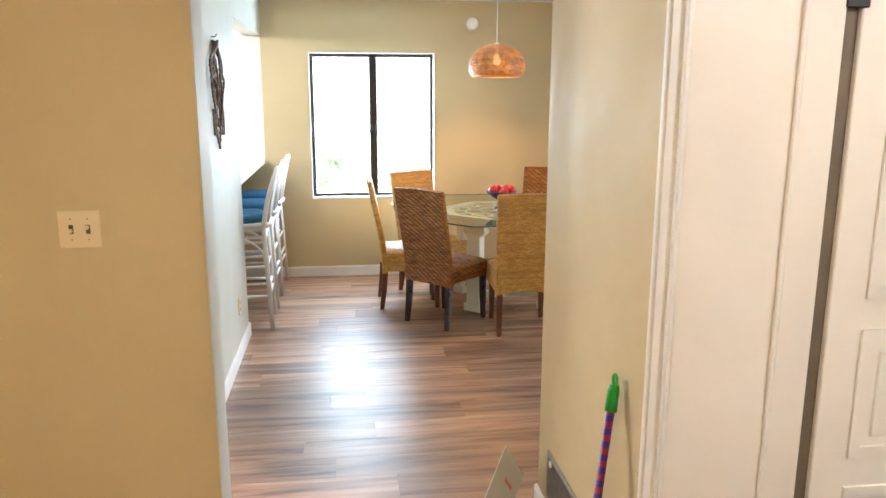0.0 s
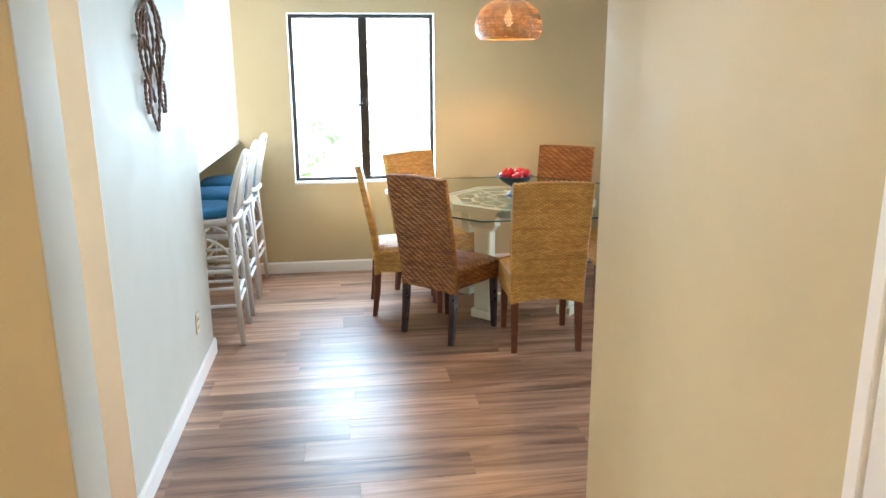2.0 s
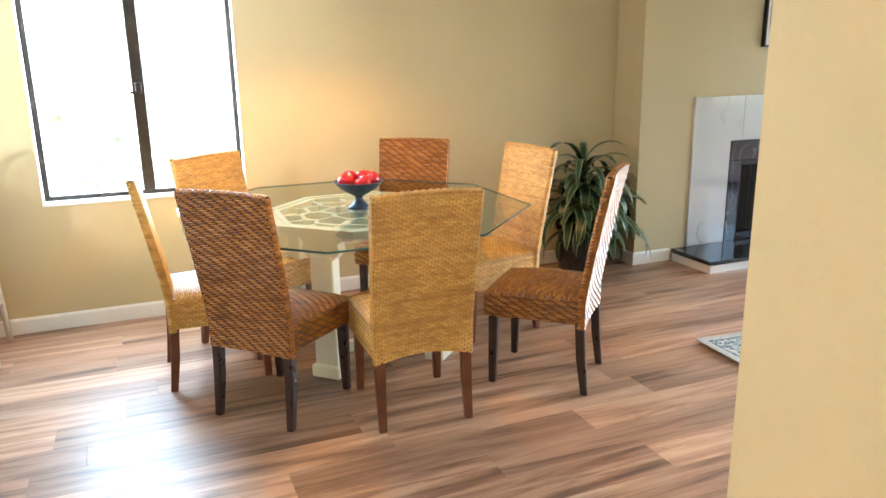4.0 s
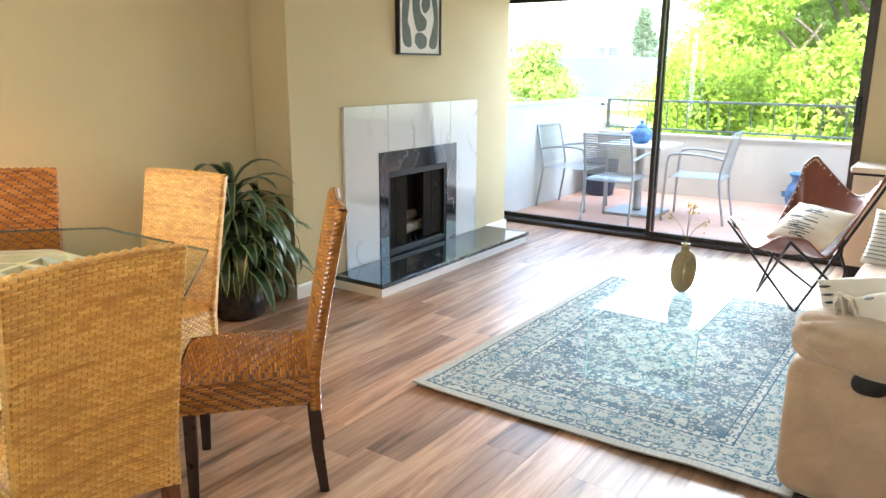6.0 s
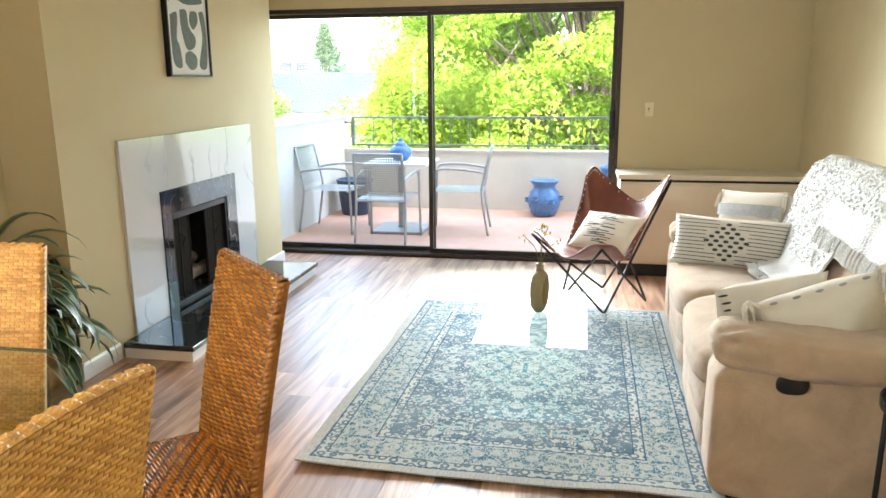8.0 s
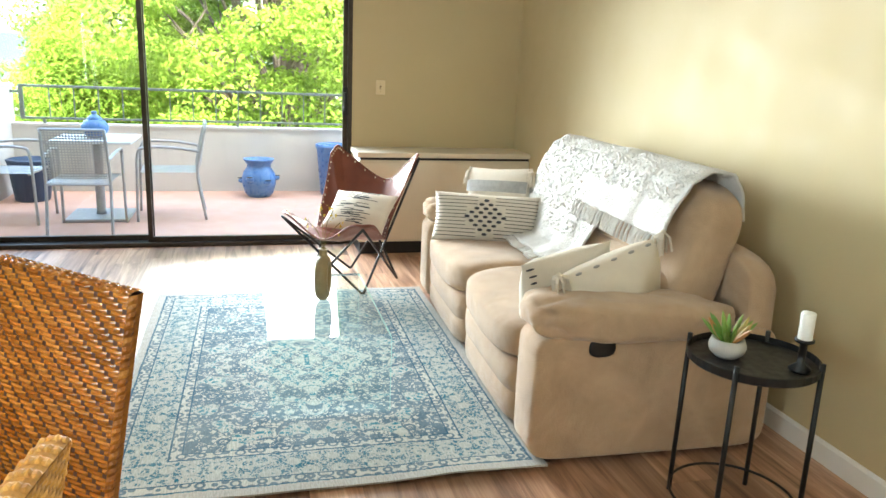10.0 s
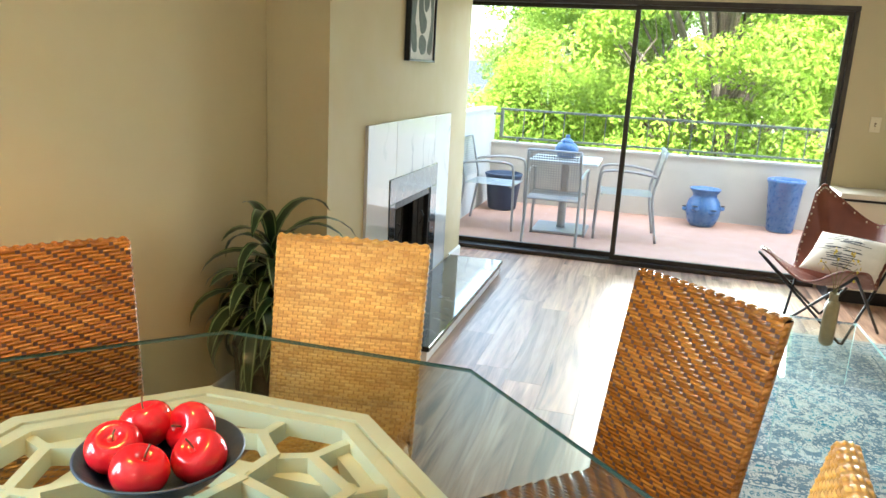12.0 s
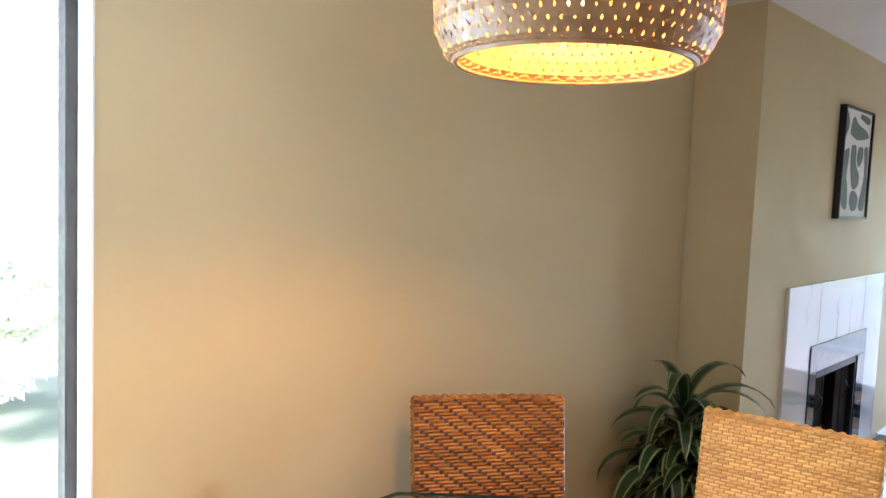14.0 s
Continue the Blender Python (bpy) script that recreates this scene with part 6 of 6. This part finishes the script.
part("pedestal", lathe([(0.045, 0.03), (0.04, 0.06), (0.04, 0.66), (0.10, 0.69)], 20), ALU, pt, smooth=True)
part("base_plate", cube(-0.26, 0.26, -0.26, 0.26, 0.0, 0.028, bevel=0.006), ALU, pt)
BLUEG = varied("blue_glazed_pottery", (0.055, 0.13, 0.30), (0.09, 0.19, 0.38), 12, 0.3, bump=0.2)
NAVYG = varied("dark_blue_planter", (0.015, 0.03, 0.06), (0.02, 0.04, 0.08), 12, 0.4, bump=0.2)
jar = thing("lidded_jar", pose(7.92, 6.17, BZ0 + 0.715), "blue glazed lidded jar on the patio table", "jar")
part("body", lathe([(0.06, 0), (0.075, 0.01), (0.112, 0.06), (0.115, 0.10), (0.085, 0.145), (0.06, 0.155), (0.001, 0.155)], 28), BLUEG, jar, smooth=True)
part("lid", lathe([(0.062, 0.155), (0.06, 0.17), (0.035, 0.19), (0.018, 0.20), (0.026, 0.215), (0.018, 0.228), (0.001, 0.23)], 24, close=False), BLUEG, jar, smooth=True)
sp_ = thing("strawberry_pot", pose(8.94, 4.757, BZ0), "blue glazed strawberry pot with side pockets", "pot")
part("body", lathe([(0.001, 0), (0.115, 0), (0.15, 0.04), (0.178, 0.13), (0.182, 0.20), (0.16, 0.27), (0.125, 0.315), (0.125, 0.345), (0.155, 0.385), (0.165, 0.405), (0.15, 0.405), (0.115, 0.34), (0.115, 0.25), (0.001, 0.24)], 32, close=False), BLUEG, sp_, smooth=True)
for k in range(6):
    a = math.tau * k / 6 + 0.5
    bm = superbox(bmesh.new(), 0, 0, 0, 0.09, 0.09, 0.055, 2.2, 8)
    pk = part("pocket", bm, BLUEG, sp_, smooth=True)
    pk.location = (0.175 * math.cos(a), 0.175 * math.sin(a), 0.17 if k % 2 else 0.20)
    dk = part("pocket_hole", lathe([(0.034, 0.0), (0.030, 0.002), (0.001, 0.003)], 14, close=False), SOIL, pk)
    dk.location = (0.018 * math.cos(a), 0.018 * math.sin(a), 0.0255)
tp = tagged(part("tall_planter", lathe([(0.001, 0), (0.12, 0), (0.135, 0.02), (0.175, 0.50), (0.19, 0.53), (0.19, 0.56), (0.17, 0.565), (0.16, 0.53), (0.155, 0.46), (0.001, 0.45)], 32, close=False), BLUEG, smooth=True), "tall blue glazed planter by the parapet", "planter")
tp.location = (9.04, 3.956, BZ0)
dp = tagged(part("dark_planter", lathe([(0.001, 0), (0.15, 0), (0.16, 0.02), (0.20, 0.36), (0.215, 0.40), (0.19, 0.41), (0.17, 0.34), (0.001, 0.33)], 28, close=False), NAVYG, smooth=True), "dark navy round planter behind the chair", "planter")
dp.location = (8.75, 6.93, BZ0)

# ---- outdoors ----
GROUND_Z = -7.0
GRASS = varied("grass_and_asphalt", (0.12, 0.14, 0.085), (0.14, 0.14, 0.12), 0.08, 0.95, bump=0.3, fine=3, dist=0.05, spec=0.0)
structure("ground", sheet(lambda u, v: ((u - 0.5) * 1600, (v - 0.5) * 1600, GROUND_Z), 8, 8), GRASS, "green and grey ground far below", "ground")
BARK = varied("bark", (0.10, 0.075, 0.055), (0.15, 0.12, 0.09), 6, 0.9, bump=0.8, fine=25, dist=0.03)

# bark lightened so branches look faint: haze and glare put into the colour
WASHED_BARK = varied("washed_pale_bark", (0.52, 0.50, 0.45), (0.42, 0.40, 0.35), 6, 0.9, bump=0.4, fine=25, dist=0.02)


def leaf_mat(name, dark, light):
    k = Mat(name)
    c = k.ramp(k.island(), [(0.0, dark), (1.0, light)])
    k.t.nodes.remove(k.b)
    df = k.node("ShaderNodeBsdfDiffuse")
    tr = k.node("ShaderNodeBsdfTranslucent")
    k.link(c, df.inputs[0])
    k.link(c, tr.inputs[0])
    mx = k.t.nodes.new("ShaderNodeMixShader")
    mx.inputs[0].default_value = 0.5
    k.link(df.outputs[0], mx.inputs[1])
    k.link(tr.outputs[0], mx.inputs[2])
    k.link(mx.outputs[0], k.t.nodes["Material Output"].inputs[0])
    return k.m


LIME = leaf_mat("lime_spring_leaf", (0.17, 0.27, 0.035), (0.26, 0.36, 0.06))
MIDG = leaf_mat("fresh_green_leaf", (0.16, 0.25, 0.055), (0.23, 0.32, 0.085))
# leaf green whitened far up: overexposed glare at the dining window, painted in
PALE = leaf_mat("washed_out_leaf", (0.60, 0.66, 0.46), (0.70, 0.75, 0.58))
# needle green made paler to carry the haze of distance
DEEP = leaf_mat("hazed_conifer_needle", (0.075, 0.115, 0.075), (0.11, 0.15, 0.095))


def leaves(rng, centres, radii, per, size, flat=0.6):
    """Many small folded leaves round cluster centres; a mesh from arrays."""
    V, F, k = [], [], 0
    for c, r in zip(centres, radii):
        d = rng.normal(size=(per, 3))
        d /= np.linalg.norm(d, axis=1, keepdims=True)
        p = np.array(c) + d * (r * rng.uniform(0.35, 1.0, (per, 1)) ** 0.6) * np.array((1, 1, flat))
        n = d + rng.normal(scale=0.7, size=(per, 3)) + np.array((0, 0, 0.5))
        n /= np.linalg.norm(n, axis=1, keepdims=True)
        t = np.cross(n, rng.normal(size=(per, 3)))
        t /= np.linalg.norm(t, axis=1, keepdims=True)
        b = np.cross(n, t)
        s = size * rng.uniform(0.6, 1.3, (per, 1))
        q = np.stack([p - t * s, p + b * s * 0.45 - n * s * 0.12, p + t * s, p - b * s * 0.45 - n * s * 0.12], 1)
        V.append(q.reshape(-1, 3))
        F.append(np.arange(per * 4).reshape(-1, 4) + k)
        k += per * 4
    me = bpy.data.meshes.new("crown")
    me.from_pydata(np.concatenate(V).tolist(), [], np.concatenate(F).tolist())
    return me


def tree(name, at, top, spread, crown_low, clusters, per, size, mat, label, seed, rmin=0.5, rmax=1.1, lean=(0, 0), bare=False):
    """A tapered trunk, forking limbs, and leaf clumps round their tips."""
    rng = np.random.default_rng(seed)
    th = thing(name, pose(*at, GROUND_Z), label, "tree")
    H = top - GROUND_Z
    fork = max(0.25 * H, (crown_low - GROUND_Z) * 0.9)
    sc_ = H / 14
    part("trunk", tube(bmesh.new(), smooth_path([(0, 0, 0), (0.1 * sc_, 0.05, fork * 0.5), (-0.05 + lean[0] * 0.3, 0.1 + lean[1] * 0.3, fork), (lean[0], lean[1], H * 0.82)], 4), [0.30 * sc_ * (0.55 if bare else 1) * (1 - 0.06 * i) for i in range(13)], 10), WASHED_BARK if bare else BARK, th, smooth=True)
    tips = []
    for i in range(clusters):
        a = i * 2.399 + rng.uniform(-0.3, 0.3)
        f = (i + 0.5) / clusters
        z = crown_low + (top - crown_low) * f
        prof = math.sin(math.pi * min(1, 0.18 + 0.82 * f)) ** 0.6
        r = spread * prof * rng.uniform(0.35, 1.0)
        tips.append((r * math.cos(a) + lean[0] * f, r * math.sin(a) + lean[1] * f, z - GROUND_Z + rng.uniform(-0.5, 0.5)))
    lim = bmesh.new()
    for k, tp_ in enumerate(tips):
        if k % (1 if bare else 3):
            continue
        s = Vector((lean[0] * 0.5, lean[1] * 0.5, fork + (tp_[2] - fork) * 0.45 if tp_[2] > fork else fork * 0.9))
        e = Vector(tp_)
        mid = s.lerp(e, 0.5) + Vector((rng.uniform(-.3, .3), rng.uniform(-.3, .3), 0.35))
        w = 0.075 * sc_ * (0.33 if bare else 0.8)
        tube(lim, smooth_path([s, mid, e], 4), [w * (1 - 0.095 * i) for i in range(9)], 6)
        for _ in range(3 if bare else 1):
            e2 = e + Vector((rng.uniform(-.8, .8), rng.uniform(-.8, .8), rng.uniform(-.2, .9)))
            tube(lim, [mid.lerp(e, 0.5), mid.lerp(e2, 0.7) + Vector((0, 0, 0.1)), e2], [w * 0.4, w * 0.28, w * 0.08], 5)
    part("limbs", lim, WASHED_BARK if bare else BARK, th)
    me = leaves(rng, tips, rng.uniform(rmin, rmax, len(tips)), per, size)
    me.materials.append(mat)
    cr = new("crown", me)
    cr.parent = th
    return th


tree("maple_tree", (15.5, 4.2), 7.5, 3.9, -3.0, 300, 900, 0.05, LIME, "tall lime-green leafy tree beyond the balcony", 1)
tree("maple_tree", (15.4, 7.9), 1.25, 1.55, -4.0, 110, 620, 0.042, LIME, "small lime-green tree beside the balcony", 2, 0.4, 0.7)
tree("maple_tree", (22.0, 7.6), 5.0, 3.3, -4.0, 190, 640, 0.075, MIDG, "fresh green tree behind the lime trees", 3)
tree("maple_tree", (21.0, 1.5), 8.0, 4.2, -4.0, 160, 560, 0.075, MIDG, "tall fresh green tree behind the lime trees", 4)
tree("maple_tree", (18.0, 12.6), 1.95, 1.6, -4.5, 110, 420, 0.05, MIDG, "light green leafy tree by the next building", 5, 0.35, 0.75)
tree("birch_tree", (0.6, 15.5), 4.2, 2.6, -2.5, 34, 22, 0.09, PALE, "thin spring tree outside the window, sparse leaves whitened as by glare", 6, 0.5, 0.9, bare=True)
tree("birch_tree", (4.4, 22.5), 5.5, 3.0, -3.0, 40, 26, 0.12, PALE, "thin spring tree, sparse leaves whitened as by glare", 7, 0.6, 1.0, bare=True)
tree("maple_tree", (-2.5, 30.0), 0.6, 4.0, -4.5, 80, 120, 0.18, PALE, "bushy tree below the window, pale green whitened as by glare", 8)
tree("maple_tree", (6.0, 34.0), 0.2, 4.6, -4.5, 80, 120, 0.20, PALE, "bushy tree further down the slope, pale green whitened as by glare", 9)

# conifer
cf = thing("conifer_tree", pose(55, 23.4, GROUND_Z), "dark green pointed conifer in the distance", "tree")
part("trunk", tube(bmesh.new(), [(0, 0, 0), (0, 0, 13.0)], [0.35, 0.03], 8), BARK, cf)
rng = np.random.default_rng(11)
cs, rs = [], []
for i in range(130):
    z = 4.0 + 8.7 * i / 130
    r = max(0.12, (12.9 - z) * 0.40)
    a = i * 2.4
    cs.append((r * math.cos(a) * rng.uniform(0.5, 1), r * math.sin(a) * rng.uniform(0.5, 1), z))
    rs.append(0.25 + r * 0.28)
me = leaves(rng, cs, rs, 160, 0.085, 0.5)
me.materials.append(DEEP)
new("crown", me).parent = cf

# neighbouring building with a dark roof
SLATE = varied("blue_grey_roof", (0.028, 0.034, 0.046), (0.038, 0.044, 0.056), 0.5, 0.95, bump=0.4, fine=8, dist=0.03, spec=0.0)
CREAMW = varied("cream_facade", (0.42, 0.36, 0.20), (0.38, 0.33, 0.18), 0.4, 0.9)
FASC = varied("white_fascia", (0.30, 0.31, 0.32), (0.26, 0.27, 0.28), 0.5, 0.7)
DARKG = varied("dark_window_glass", (0.03, 0.035, 0.04), (0.05, 0.055, 0.06), 1, 0.1)
hb_ = thing("apartment_building", pose(38, 12, GROUND_Z), "low cream building with a blue-grey sloped roof", "building")
part("wall", cube(0.8, 16, -3, 18, 0, 6.3), CREAMW, hb_)
part("fascia", cube(0.3, 16.5, -3.5, 18.5, 6.3, 6.95), FASC, hb_)
part("roof", sheet(lambda u, v: (0.2 + 1.6 * v, -3.6 + 22.2 * u + (1 - 2 * u) * 1.2 * v, 6.95 + 2.05 * v), 1, 1), SLATE, hb_)
part("roof_top", cube(1.8, 15, -2.4, 17.4, 6.95, 9.0), SLATE, hb_)
for i in range(5):
    w = part("window", cube(0.74, 0.80, -1.5 + 3.8 * i, 0.4 + 3.8 * i, 3.9, 5.6), DARKG, hb_)
    part("frame", boxes((0.70, 0.76, -1.6 + 3.8 * i, -1.5 + 3.8 * i, 3.9, 5.6), (0.70, 0.76, 0.4 + 3.8 * i, 0.5 + 3.8 * i, 3.9, 5.6), (0.70, 0.76, -1.6 + 3.8 * i, 0.5 + 3.8 * i, 5.6, 5.75)), FASC, w)
ac = thing("rooftop_unit", pose(42, 20.5, GROUND_Z + 9.0), "white rooftop air unit", "air unit")
part("casing", cube(-0.7, 0.7, -1.0, 1.0, 0, 0.75, bevel=0.03), FASC, ac)
for q in (-0.5, 0.5):
    part("louvre", cube(-0.72, -0.70, q - 0.4, q + 0.4, 0.1, 0.6), DARKG, ac)
CITY = varied("pale_far_concrete", (0.24, 0.27, 0.29), (0.20, 0.23, 0.26), 0.05, 0.9)
for yy, w, hgt, x in ((78, 9, 14.5, 150), (68, 8, 13.0, 165), (60, 9, 14.0, 150), (96, 14, 12.5, 180), (112, 10, 15, 190)):
    ob = thing("office_block", pose(x, yy, GROUND_Z), "pale distant office block with rows of windows", "building", "distant blocks")
    part("wall", cube(0, 12, -w / 2, w / 2, 0, hgt), CITY, ob)
    n = int(w / 2.2)
    for fl in range(4):
        for i in range(n):
            y0_ = -w / 2 + 0.4 + i * (w - 0.4) / n
            part("window", cube(-0.06, 0.02, y0_, y0_ + (w - 0.4) / n - 0.5, hgt - 2.2 - fl * 3, hgt - 0.9 - fl * 3), DARKG, ob)
# pale blue-grey base colour paints the distance haze onto the hills
HILL = varied("hill_haze_tint", (0.16, 0.20, 0.22), (0.20, 0.23, 0.25), 0.004, 1.0)
structure("backdrop", sheet(lambda u, v: (640, -500 + 1000 * u, GROUND_Z - 6 + v * (26 + 10 * noise.noise((u * 7, 0, 0)))), 60, 1), HILL, "far hills with haze put into their colour", "backdrop")

# Added emissive sheet: its own glow makes the bright haze outside the dining window.
HAZE = Mat("glowing_haze_sheet", (0.1, 0.1, 0.1), 1.0)
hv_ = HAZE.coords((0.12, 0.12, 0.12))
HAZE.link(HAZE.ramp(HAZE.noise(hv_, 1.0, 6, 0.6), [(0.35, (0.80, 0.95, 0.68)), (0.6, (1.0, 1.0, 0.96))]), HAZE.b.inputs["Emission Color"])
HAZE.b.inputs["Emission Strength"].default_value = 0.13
structure("backdrop_north", sheet(lambda u, v: (-45 + 90 * u, 52, GROUND_Z + 40 * v), 1, 1), HAZE.m, "glowing pale sheet standing in for the washed-out distance beyond the window", "backdrop")


def street_lamp(m):
    th = thing("street_lamp", m, "street lamp with a white globe", "street lamp")
    part("pole", tube(bmesh.new(), [(0, 0, 0), (0, 0, 6.95)], [0.07, 0.045], 10), RAILP, th)
    part("globe", superbox(bmesh.new(), 0, 0, 7.15, 0.4, 0.4, 0.4, 2, 12), TRIM, th, "white globe", smooth=True)
    return th


sl_ = street_lamp(pose(12.2, 6.72, GROUND_Z + 0.05))
copy_thing(sl_, pose(25, 16.2, GROUND_Z + 1.1))

# ---- floor planks ----
PWID, PLEN = 0.182, 1.22
shared = {}


def plank_mesh(length):
    key = round(length, 3)
    if key not in shared:
        g, h = 0.0003, length / 2
        bm = bmesh.new()
        hx, hy, c = h - g, PWID / 2 - g, 0.0006
        lo = [bm.verts.new((x * hx, y * hy, -0.005)) for x, y in ((-1, -1), (1, -1), (1, 1), (-1, 1))]
        mi = [bm.verts.new((x * hx, y * hy, -0.0007)) for x, y in ((-1, -1), (1, -1), (1, 1), (-1, 1))]
        up = [bm.verts.new((x * (hx - c), y * (hy - c), 0)) for x, y in ((-1, -1), (1, -1), (1, 1), (-1, 1))]
        for a, b in ((lo, mi), (mi, up)):
            for i in range(4):
                bm.faces.new((a[i], a[(i + 1) % 4], b[(i + 1) % 4], b[i]))
        bm.faces.new(up)
        me = bpy.data.meshes.new("plank")
        bm.to_mesh(me)
        bm.free()
        me.materials.append(PLANK)
        shared[key] = me
    return shared[key]


rnd = random.Random(21)
row, y = 0, -0.78
while y < 7.1:
    xa, xb = (-2.0, 1.0) if y < 2.55 else (-3.2, 6.60)
    x = xa - rnd.uniform(0.0, 0.9)
    while x < xb:
        a, b = max(x, xa), min(x + PLEN, xb)
        if b - a > 0.03:
            ob = new("plank", plank_mesh(round(b - a, 2)))
            ob.location = ((a + b) / 2, y + PWID / 2, 0)
            ob.parent = floor
        x += PLEN
    y += PWID
    row += 1
